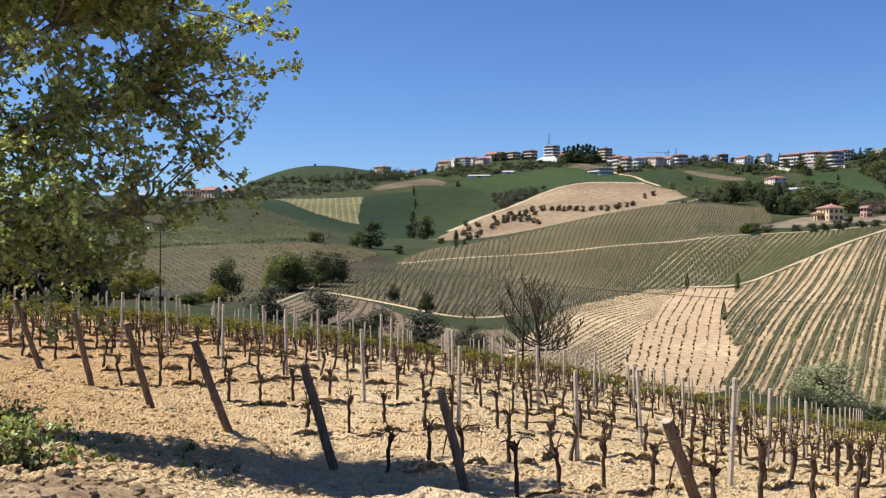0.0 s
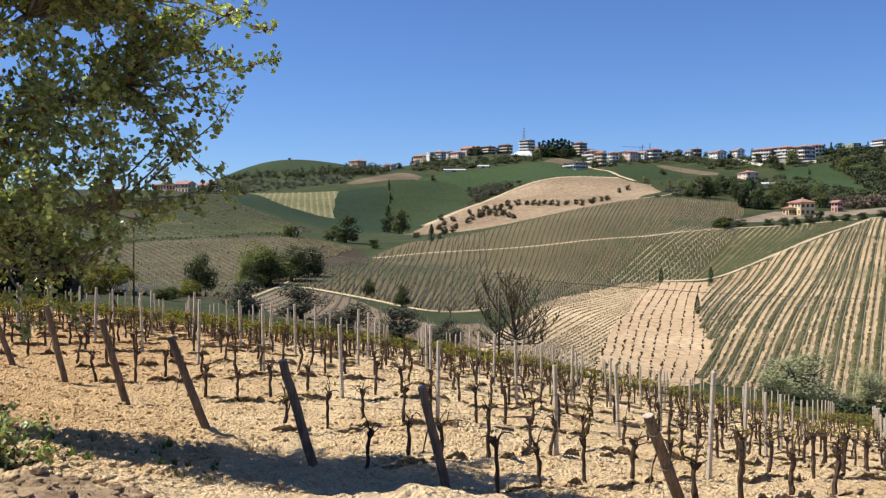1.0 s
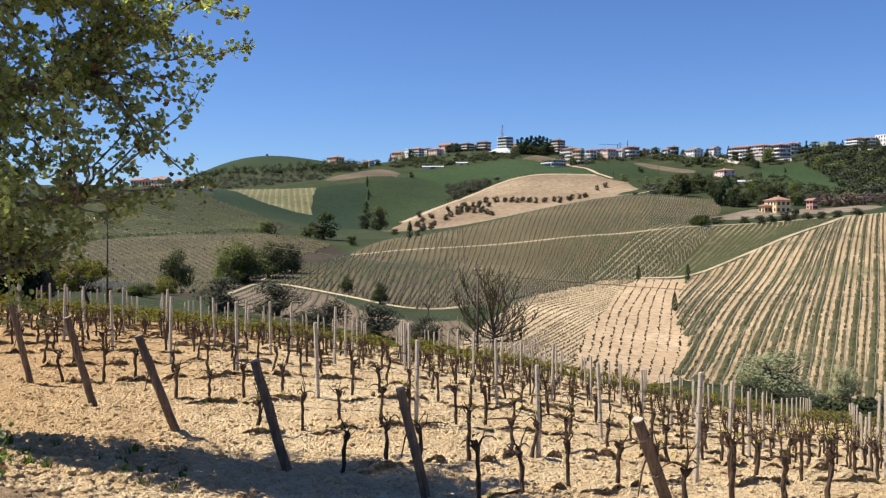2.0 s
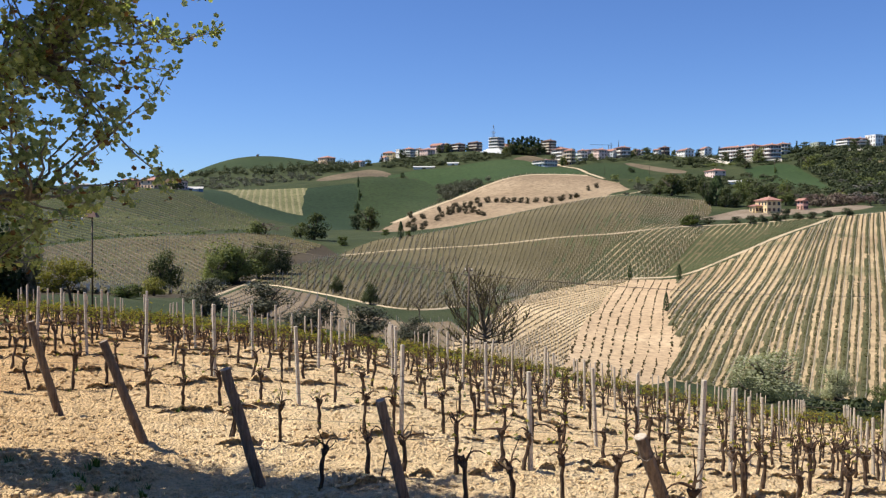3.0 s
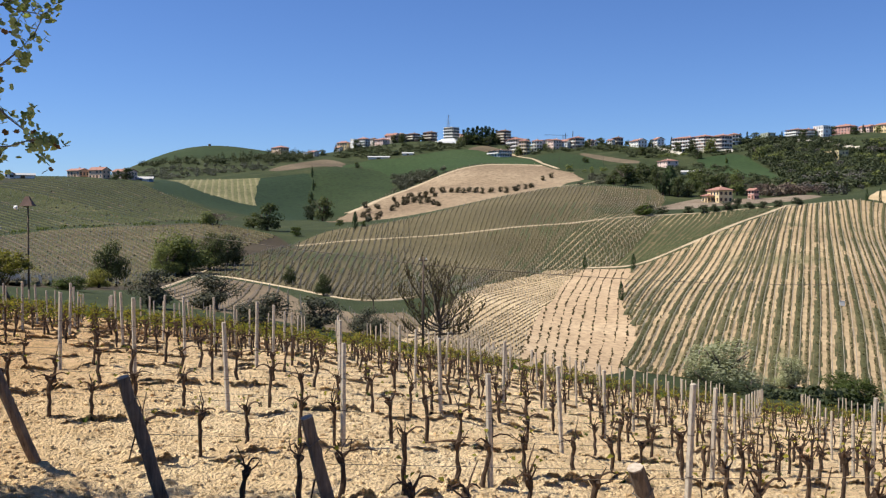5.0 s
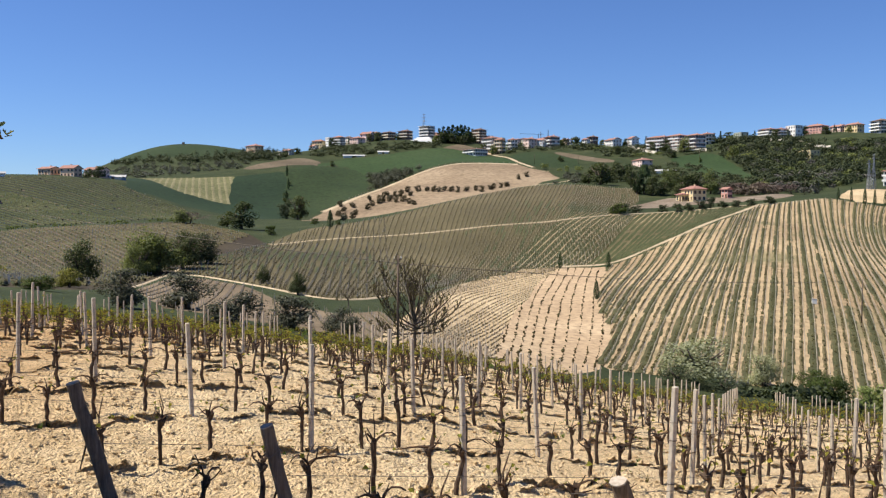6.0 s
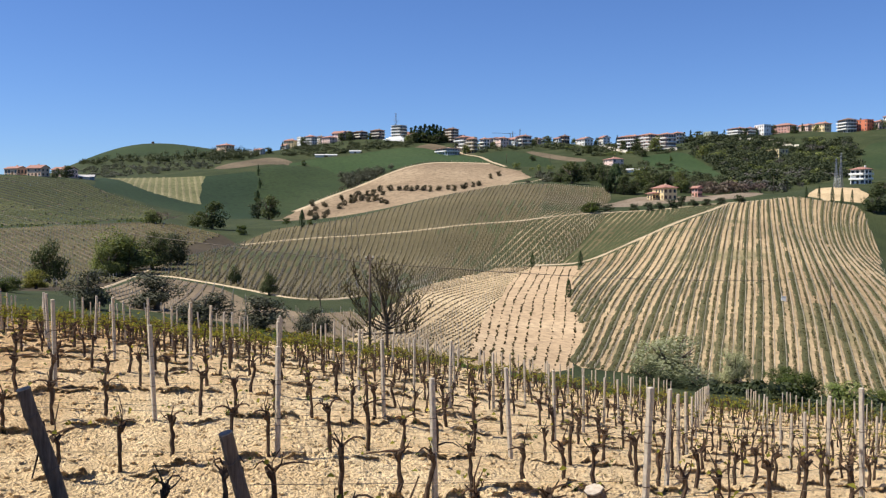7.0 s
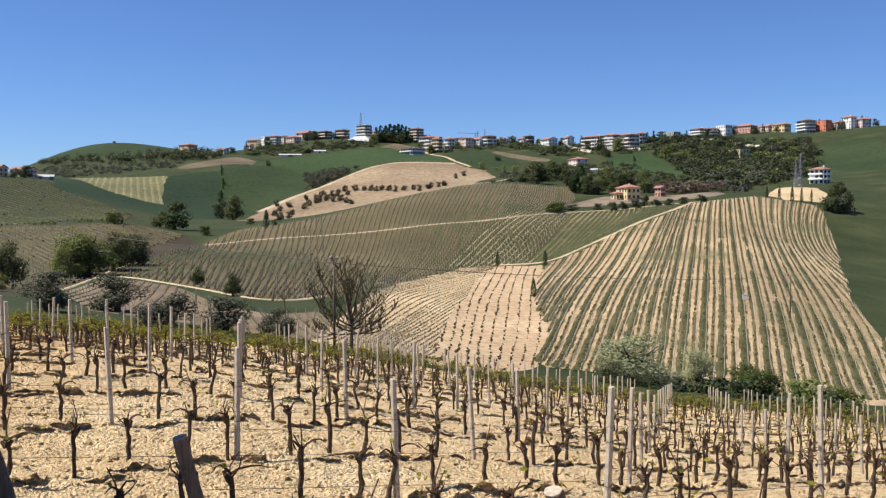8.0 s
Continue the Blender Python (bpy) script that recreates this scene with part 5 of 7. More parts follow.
def twig_tree(seed, levels, spread=0.6, leaf_mat=None, leaf_size=0.02, up=0.35, fine=3):
    """A leafless tree one metre high: trunk mesh, branch mesh, and small buds where asked."""
    rng = random.Random(seed)
    bt, bb, bl = bmesh.new(), bmesh.new(), bmesh.new()

    def grow(p, d, ln, r, lev):
        pts, rad = [p], [r]
        n = 4
        for k in range(n):
            d = (d + Vector((rng.uniform(-1, 1), rng.uniform(-1, 1), rng.uniform(-0.4, 1) * up)) * 0.2).normalized()
            pts.append(pts[-1] + d * ln / n)
            rad.append(r * (1 - 0.65 * (k + 1) / n))
        tube(bt if lev == 0 else bb, pts, rad, 7 if lev == 0 else (5 if lev == 1 else 3), lev == 0)
        if lev >= levels:
            if leaf_mat:
                for q in pts[1:]:
                    for _ in range(rng.randint(1, 2)):
                        leaf(bl, q + Vector([rng.uniform(-1, 1) for _ in range(3)]) * leaf_size, (rng.uniform(-1, 1), rng.uniform(-1, 1), 0.7), leaf_size * rng.uniform(0.7, 1.4), rng)
            return
        for k in range((5 if lev == 0 else fine) + rng.randint(0, 2)):
            f = rng.uniform(0.35 if lev else 0.55, 1.0)
            i = min(int(f * n), n - 1)
            q = pts[i].lerp(pts[i + 1], f * n - i)
            a = rng.uniform(0, 6.283)
            side = d.orthogonal().normalized()
            side = Matrix.Rotation(a, 3, d) @ side
            grow(q, (d * (1 - spread * 0.5) + side * spread + Vector((0, 0, up * 0.6))).normalized(), ln * rng.uniform(0.5, 0.78), max(rad[i] * 0.6, 0.0016), lev + 1)

    grow(Vector((0, 0, -0.03)), Vector((0, 0, 1)), 0.36, 0.026, 0)
    return bt, bb, bl


WOOD_KINDS = ("wood", "brownwood", "greywood")
KIND_MESHES = {k: [(trunk_mesh(k, 10 + s), crown_mesh(k, 20 + s + 7 * i, 0.7)) for s in range(3)] for i, k in enumerate(LEAVES) if k not in WOOD_KINDS}
KIND_FINE = {k: [(trunk_mesh(k, 10 + s), crown_mesh(k, 60 + s + 7 * i, 2.6)) for s in range(2)] for i, k in enumerate(LEAVES) if k not in ("pine", "darktall", "hillolive") + WOOD_KINDS}
_bare = {}
for _k, _leafmat in (("bare_brown", None), ("bare_yellow", "yellow")):
    bt, bb, bl = twig_tree(5, 4, 0.7, _leafmat, 0.02, 0.3, 4)
    _ms = []
    for b, nm, mt in ((bt, "trunk", M_TRUNK), (bb, "branchwork", M_TWIG if _leafmat else wood("purple_twigs", (0.09, 0.06, 0.055), (0.22, 0.16, 0.14), 0.5)), (bl, "bud_growth", LEAVES["yellow"])):
        me = bpy.data.meshes.new(nm)
        b.to_mesh(me)
        me.materials.append(mt)
        if len(me.polygons):
            _ms.append(me)
    _bare[_k] = _ms


def plant(x, y, wide, tall, kind, seed, group=""):
    rng = random.Random(seed)
    words, cat = TREE_WORDS[kind]
    root = empty({"cypress": "cypress", "pine": "conifer", "olive": "olive_tree"}.get(kind, "tree" if cat == "tree" else "shrub"), words, cat, group)
    root.matrix_basis = pose(x, y, ground_z(x, y), 0, 0, rng.uniform(0, 360)) @ Matrix.Diagonal((wide * (1.9 if kind in _bare else 1.3), wide * rng.uniform(1.1, 1.35) * (1.5 if kind in _bare else 1.0), tall * (1.0 if kind in _bare else 1.18), 1))
    fine = kind in KIND_FINE and math.hypot(x, y) < 260
    for me in (_bare[kind] if kind in _bare else KIND_FINE[kind][seed % 2] if fine else KIND_MESHES[kind][seed % 3]):
        ob = new(me.name.split(".")[0], me)
        ob.parent = root
        if me.name.startswith(("crown", "bud", "branchwork")):
            ob["kind"] = "stuff"
    return root


TREES = {
    "olive": [(-11.7, 102.9, 6.0, 3.7, 'olive'), (-5.6, 84.0, 5.0, 2.8, 'olive'), (-0.5, 84.2, 5.0, 3.0, 'olive'), (3.9, 84.1, 4.0, 2.5, 'olive'), (-16.7, 92.8, 4.6, 3.6, 'olive')],
    "rightbush": [(53.1, 119.2, 10.6, 5.6, 'willow'), (47.6, 112.0, 5.3, 2.7, 'dark'), (63.3, 120.4, 4.9, 4.5, 'willow'), (53.3, 111.5, 6.0, 1.6, 'dark'), (69.4, 118.2, 5.6, 3.0, 'bush'), (67.1, 110.8, 6.0, 3.5, 'bush'), (71.4, 107.9, 5.0, 3.1, 'bushpale'), (75.3, 105.4, 5.0, 3.0, 'bush'), (62.6, 115.0, 5.1, 1.4, 'dark')],
    "valley": [(-39.1, 176.4, 7.2, 7.4, 'round'), (-34.1, 147.1, 4.1, 2.8, 'yellow'), (-30.3, 116.7, 4.2, 1.7, 'bush'), (-34.7, 209.3, 6.4, 5.9, 'round2'), (-31.5, 217.4, 12.4, 10.2, 'round2'), (-34.8, 214.0, 8.0, 6.6, 'round2'), (-27.8, 230.0, 8.5, 8.6, 'round'), (-28.4, 234.5, 7.7, 9.4, 'bare_brown'), (-25.2, 244.7, 8.3, 9.0, 'dark'), (-7.0, 184.1, 2.6, 3.7, 'round'), (-0.3, 156.1, 2.9, 3.6, 'round')],
    "upvalley": [(-43.7, 384.1, 10.1, 7.3, 'bare_brown'), (-46.0, 380.5, 7.5, 5.1, 'round2'), (-24.2, 393.8, 12.4, 10.5, 'round'), (-30.7, 404.8, 7.9, 6.3, 'round'), (-1.8, 552.7, 13.2, 14.1, 'round'), (-8.1, 567.3, 10.5, 10.7, 'dark'), (-11.4, 370.8, 4.8, 3.7, 'bush'), (-10.6, 750.6, 1.2, 7.5, 'cypress'), (-9.1, 708.6, 1.5, 7.1, 'cypress'), (-9.9, 674.0, 1.8, 5.2, 'cypress'), (12.3, 389.8, 1.9, 6.1, 'cypress'), (15.9, 399.8, 3.0, 2.7, 'bush'), (6.4, 424.5, 4.1, 2.8, 'bush'), (20.0, 436.2, 3.8, 2.9, 'olive')],
    "leftmass": [(-25.4, 80.0, 4.6, 6.9, 'bare_yellow'), (-28.7, 79.1, 2.6, 4.6, 'greyround'), (-31.4, 78.1, 5.5, 7.0, 'darktall'), (-34.3, 76.8, 5.9, 7.9, 'darktall'), (-36.9, 75.6, 5.9, 8.4, 'darktall'), (-39.5, 73.8, 5.9, 8.6, 'darktall'), (-30.2, 78.5, 2.7, 5.6, 'darktall')],
    "cyp": [(81.0, 284.8, 1.1, 3.8, 'cypress'), (96.2, 282.7, 1.3, 4.0, 'cypress'), (63.8, 195.5, 1.0, 3.4, 'cypress')],
    "farm": [(186.0, 487.6, 7.4, 13.3, 'cypress'), (182.1, 486.8, 5.6, 9.8, 'round'), (188.1, 480.8, 9.5, 9.7, 'round'), (195.0, 483.0, 8.5, 7.5, 'round'), (200.0, 473.6, 6.1, 6.3, 'round'), (213.4, 497.5, 11.8, 9.0, 'round'), (207.7, 507.9, 9.5, 11.0, 'round2'), (219.9, 495.8, 10.6, 10.8, 'round'), (221.8, 481.3, 9.8, 12.4, 'round2'), (240.1, 518.2, 9.3, 11.4, 'bare_brown'), (135.0, 381.8, 7.9, 4.9, 'bush'), (131.7, 381.6, 4.4, 3.6, 'bush'), (191.0, 521.6, 7.2, 11.1, 'round'), (175.0, 529.7, 15.1, 12.4, 'round'), (186.6, 570.0, 13.0, 11.0, 'round'), (199.0, 576.0, 14.0, 12.0, 'round'), (208.0, 574.0, 12.0, 11.0, 'darktall'), (181.5, 486.0, 6.0, 13.0, 'darktall'), (219.2, 523.0, 13.0, 11.0, 'round'), (139.3, 389.0, 6.0, 3.6, 'dark'), (145.5, 389.7, 6.0, 3.4, 'dark'), (172.0, 542.0, 10.5, 8.2, 'round'), (230.2, 477.5, 11.5, 10.0, 'bare_brown'), (236.7, 474.5, 11.5, 10.0, 'bare_brown'), (243.7, 471.3, 10.9, 9.4, 'bare_brown'), (255.8, 476.1, 10.0, 7.8, 'bare_brown'), (269.0, 480.8, 11.4, 8.6, 'bare_brown')],
    "farmhedge": [(157.5, 389.8, 5.5, 3.1, 'dark'), (162.3, 385.4, 5.5, 3.5, 'dark'), (168.7, 388.3, 4.6, 3.6, 'dark'), (175.5, 391.0, 5.7, 4.0, 'dark'), (183.4, 397.9, 5.1, 4.8, 'dark'), (188.4, 396.2, 5.1, 3.2, 'dark'), (194.1, 394.2, 5.1, 3.0, 'dark'), (202.1, 397.0, 4.9, 3.0, 'dark'), (213.0, 400.0, 5.9, 3.9, 'dark')],
    "yellowcyp": [(232.9, 377.2, 1.1, 4.4, 'cypress'), (234.7, 370.2, 1.1, 5.2, 'cypress'), (237.0, 364.0, 1.3, 5.6, 'cypress'), (239.4, 360.7, 1.1, 5.6, 'cypress'), (242.9, 358.8, 1.1, 5.2, 'cypress'), (245.2, 347.3, 10.3, 9.3, 'round'), (252.8, 347.5, 6.3, 8.6, 'dark'), (289.9, 404.8, 9.7, 5.5, 'round')],
    "ridge": [(139.5, 936.8, 11.3, 12.6, 'pine'), (143.3, 931.1, 12.3, 14.6, 'pine'), (148.8, 936.1, 11.3, 14.2, 'pine'), (152.7, 931.1, 12.3, 16.2, 'pine'), (157.8, 937.2, 11.3, 14.8, 'pine'), (161.2, 933.1, 12.3, 16.3, 'pine'), (166.9, 942.3, 11.4, 15.4, 'pine'), (170.4, 938.5, 11.4, 14.3, 'pine'), (177.0, 954.6, 9.5, 12.9, 'pine'), (140.9, 926.7, 10.2, 9.4, 'round'), (151.9, 926.4, 12.2, 9.4, 'round'), (162.5, 920.6, 12.2, 9.3, 'round'), (206.8, 941.8, 7.3, 6.4, 'round'), (220.8, 932.8, 5.2, 4.8, 'round'), (264.7, 874.0, 11.9, 8.1, 'round'), (389.9, 839.2, 5.0, 7.2, 'pine'), (405.9, 837.6, 15.2, 6.2, 'round'), (449.0, 780.2, 7.8, 9.0, 'round'), (464.7, 771.0, 9.8, 6.0, 'round'), (-27.5, 961.2, 4.2, 4.3, 'pine'), (-2.8, 921.8, 10.0, 6.1, 'round'), (334.1, 865.3, 3.0, 6.2, 'cypress')],
    "clump": [(301.0, 727.4, 8.5, 7.9, 'round'), (305.4, 681.2, 3.2, 4.1, 'bush'), (27.8, 829.3, 5.4, 4.6, 'round'), (214.0, 751.3, 5.9, 4.3, 'round'), (-146.6, 639.2, 9.3, 5.8, 'round'), (-129.1, 629.9, 10.5, 7.1, 'round'), (-131.8, 613.2, 6.1, 5.6, 'round'), (332.7, 683.2, 12.4, 10.1, 'round2'), (272.6, 779.7, 9.0, 6.4, 'round')],
}
TREE_GROUPS = {"olive": "olive trees beyond the vineyard", "cyp": "cypresses along the field corner", "farmhedge": "bushes along the farm road", "yellowcyp": "trees by the dry field", "rightbush": "shrubs in the dip"}
_s = 0
for g, rows in TREES.items():
    for x, y, w, h, kind in rows:
        _s += 1
        plant(x, y, w, h, kind, _s, TREE_GROUPS.get(g, ""))

# small olives on the tan hill, in loose rows
OLIVES = [(23, 505), (28, 621), (35, 598), (27, 641), (35, 632), (44, 617), (48, 628), (48, 652), (54, 646), (58, 655), (61, 663), (62, 645), (64, 627), (71, 663), (69, 626), (71, 613), (76, 646), (73, 604), (53, 634), (56, 636), (60, 637), (66, 654), (69, 648), (76, 664), (83, 660), (89, 655), (93, 650), (96, 645), (100, 647), (104, 640), (107, 631), (113, 631), (119, 628), (121, 617), (128, 622), (131, 627), (137, 630), (142, 633), (158, 667), (167, 678), (24, 599), (32, 581)]
rngo = random.Random(12)
for _k, (x, y) in enumerate(OLIVES):
    plant(x, y, rngo.uniform(3.6, 5.6), rngo.uniform(3.2, 4.6), "hillolive", 200 + _k, "olive trees on the tan hill")


def wood_stuff(name, poly, spacing, kind, wide, tall, label, seed, floor=0.0, margin=None):
    """A far wood: many joined crowns, too many to count."""
    rng = np.random.default_rng(seed)
    P = np.array(poly, float)
    n = int((np.ptp(P[:, 0]) * np.ptp(P[:, 1])) / spacing ** 2)
    x, y = rng.uniform(P[:, 0].min(), P[:, 0].max(), n), rng.uniform(P[:, 1].min(), P[:, 1].max(), n)
    k = inside(x, y, poly)
    x, y = x[k], y[k]
    z = height(x, y)
    V, F, base = [], [], 0
    for i in range(len(x)):
        m = max(40, int(125 * (1 if wide > 3 else 0.5)))
        d = rng.normal(size=(m, 3))
        d /= np.linalg.norm(d, axis=1)[:, None]
        w, h = wide * rng.uniform(0.6, 1.35), tall * rng.uniform(0.55, 1.3)
        bl = rng.normal(size=(4, 3)) * (0.22 * w, 0.22 * w, 0.15 * h)
        c = np.array([x[i], y[i], z[i] + h * 0.5 + floor]) + bl[rng.integers(0, 4, m)] + d * (0.33 * w, 0.33 * w, 0.36 * h) * rng.uniform(0.6, 1.05, m)[:, None]
        nrm = d + rng.normal(size=(m, 3)) * 0.45 + (0, 0, 0.45)
        nrm /= np.linalg.norm(nrm, axis=1)[:, None]
        a = np.cross(nrm, rng.normal(size=(m, 3)))
        a /= np.linalg.norm(a, axis=1)[:, None]
        b = np.cross(nrm, a)
        s = (w * 0.07 * rng.uniform(0.6, 1.3, m))[:, None]
        V.append(np.stack([c - a * s, c + b * s * 0.8, c + a * s, c - b * s * 0.8], 1).reshape(-1, 3))
        q = np.arange(m)[:, None] * 4 + base
        F.append(np.concatenate([q + np.array([0, 1, 2, 3])]))
        base += m * 4
    return stuff(name, np.concatenate(V), np.concatenate(F), LEAVES[kind], label, "wood")


WOODS = {
    "dip": [(48, 106), (57, 115), (63, 114), (68, 111), (74, 107), (77, 105), (46, 72), (59, 107), (53, 110)],
    "brown_trees": [(236, 502), (266, 510), (283, 503), (271, 482), (241, 462), (223, 473)],
    "farm_dark": [(219, 703), (240, 706), (240, 668), (230, 617), (199, 524), (191, 527), (172, 542)],
    "house_trees": [(220, 569), (252, 596), (264, 571), (237, 505), (219, 489), (206, 487), (190, 488)],
    "east_grey": [(284, 543), (308, 561), (324, 537), (287, 471), (279, 495), (261, 500), (318, 561), (348, 565), (305, 486), (270, 464)],
    "village_belt": [(9, 941), (38, 952), (78, 937), (112, 933), (139, 919), (130, 899), (105, 896), (74, 887), (35, 889), (14, 894)],
    "village_foot": [(200, 892), (219, 868), (237, 834), (263, 830), (281, 803), (304, 794), (308, 792), (281, 803), (252, 812), (228, 830), (210, 832), (189, 831)],
    "east_wood": [(370, 802), (399, 807), (410, 777), (417, 742), (431, 709), (468, 699), (449, 657), (408, 593), (350, 516), (293, 504), (297, 487), (273, 516), (289, 561), (316, 633), (330, 685)],
    "ridge_green": [(246, 853), (270, 852), (287, 821), (324, 841), (307, 789), (304, 745), (294, 744), (273, 752), (256, 775)],
    "east_more": [(358, 766), (391, 750), (420, 691), (326, 535), (284, 530), (314, 618)],
    "belt_a": [(-189, 963), (-163, 923), (-122, 899), (-79, 903), (-37, 934), (-14, 921), (-13, 876), (-34, 849), (-64, 852), (-106, 858), (-164, 899)],
    "belt_b": [(-167, 858), (-162, 886), (-105, 854), (-64, 848), (-43, 832), (-53, 795), (-69, 791), (-97, 782), (-124, 753)],
    "scrub_tan": [(56, 782), (78, 769), (98, 754), (79, 732), (59, 708), (51, 698)],
    "slope_hedge": [(173, 734), (194, 713), (219, 703), (216, 681), (196, 689), (192, 702), (181, 716)],
    "town_scrub": [(313, 811), (325, 770), (345, 748), (335, 727), (316, 737), (301, 742)],
    "farm_scrub": [(229, 632), (252, 678), (275, 695), (292, 652), (280, 597), (284, 543), (266, 510), (241, 511), (240, 560)],
    "farm_hedge_low": [(188, 674), (211, 678), (172, 542), (170, 625), (189, 641)],
}
for n, (name, sp, kind, w, h) in enumerate((("east_wood", 8.5, "wood", 9, 5.5), ("belt_a", 6.5, "wood", 6, 6), ("belt_b", 7.5, "greyround", 5, 3), ("scrub_tan", 4.6, "olive", 6, 5), ("slope_hedge", 8, "round2", 6, 4), ("town_scrub", 8, "wood", 6, 2.4), ("farm_scrub", 9, "wood", 6, 3.2), ("farm_hedge_low", 8, "olive", 5, 3))):
    wood_stuff("far_wood", WOODS[name], sp, kind, w, h, {"east_wood": "dense mixed green wood on the far slope", "belt_a": "dark tree belt below the mound", "scrub_tan": "grey-green scrub beside the tan hill"}.get(name, "green scrub and hedges on the far slope"), 300 + n)
wood_stuff("far_wood", WOODS["east_wood"], 30, "round2", 9, 5, "brighter green trees among the far wood", 320)
wood_stuff("far_wood", WOODS["ridge_green"], 10, "wood", 8, 4, "trees and hedges between the village gardens", 322)
wood_stuff("far_wood", WOODS["ridge_green"], 22, "round2", 7, 3.5, "paler bushes between the village gardens", 323)
wood_stuff("far_wood", WOODS["east_more"], 27, "round2", 9, 5, "scattered lighter trees on the far slope", 324)
wood_stuff("far_wood", WOODS["east_more"], 24, "olive", 8, 5, "scattered grey-green trees on the far slope", 325)
wood_stuff("far_wood", WOODS["east_wood"], 40, "greywood", 9, 5, "greyish leafless trees among the far wood", 321)
for _nm, _sp, _kd, _w, _h, _lb in (("brown_trees", 7, "brownwood", 7, 5, "leafless brown trees behind the farmyard"), ("farm_dark", 9, "wood", 7, 4.5, "dark dense trees beside the farm"), ("house_trees", 11, "wood", 6, 4, "dark trees behind the yellow farmhouse"), ("east_grey", 11, "greywood", 8, 6, "greyish leafless wood on the slope"), ("village_belt", 6, "wood", 6, 3.6, "dark scrub below the village"), ("village_foot", 11, "wood", 6, 4.5, "dark scrub below the village houses"), ("dip", 5, "dark", 4.5, 1.9, "dense dark scrub in the dip"), ("dip", 9, "round2", 5, 2.8, "green bushes in the dip")):
    wood_stuff("far_wood", WOODS[_nm], _sp, _kd, _w, _h, _lb, 340 + len(_lb))
# hedge line between the two left vineyards, and grasses along the vineyard's lower edge
wood_stuff("hedge_line", [(-143, 316), (-127, 345), (-117, 350), (-108, 354), (-92, 362), (-81, 372), (-67, 378), (-47, 397), (-46, 389), (-66, 374), (-80, 368), (-90, 357), (-107, 350), (-115, 345), (-125, 340), (-140, 309)], 2.6, "bush", 2.4, 1.2, "low green hedge between two vineyards", 330)
wood_stuff("hedge_line", [(-12, 778), (-11, 717), (-11, 643), (-8, 644), (-8, 718), (-10, 779)], 7, "round", 4, 5, "hedge line climbing between wheat fields", 331)


# ---- the big leafy tree beside the camera ----
M_BIGLEAF = leafy("maple_leaf", (0.19, 0.24, 0.085), (0.64, 0.68, 0.35), 0.45, 0.36, 0.45)
M_DRY = leafy("dry_leaf", (0.10, 0.045, 0.02), (0.22, 0.13, 0.06), 0.3)
M_BIGBARK = wood("rough_grey_bark", (0.15, 0.13, 0.11), (0.46, 0.42, 0.36), 0.6)


def lobed_leaves(name, P, N, size, rng, mat):
    """Five-pointed leaves, slightly cupped, as one mesh."""
    n = len(P)
    a = np.cross(N, rng.normal(size=(n, 3)))
    a /= np.linalg.norm(a, axis=1)[:, None] + 1e-9
    b = np.cross(N, a)
    s = (size * rng.uniform(0.65, 1.25, n))[:, None]
    cols = [P]
    for u, v, w in ((0.18, 0.36, 0.10), (0.48, 0.30, 0.02), (0.70, 0.44, 0.12), (0.84, 0.22, 0.0), (1.0, 0.0, 0.08), (0.84, -0.22, 0.0), (0.70, -0.44, 0.12), (0.48, -0.30, 0.02), (0.18, -0.36, 0.10)):
        cols.append(P + (a * u + b * v + N * w) * s)
    V = np.stack(cols, 1).reshape(-1, 3)
    base = np.arange(n)[:, None] * 10
    F = np.concatenate([base + np.array([0, k, k + 1]) for k in range(1, 9)])
    me = bpy.data.meshes.new(name)
    me.from_pydata(V.tolist(), [], F.tolist())
    me.materials.append(mat)
    return me


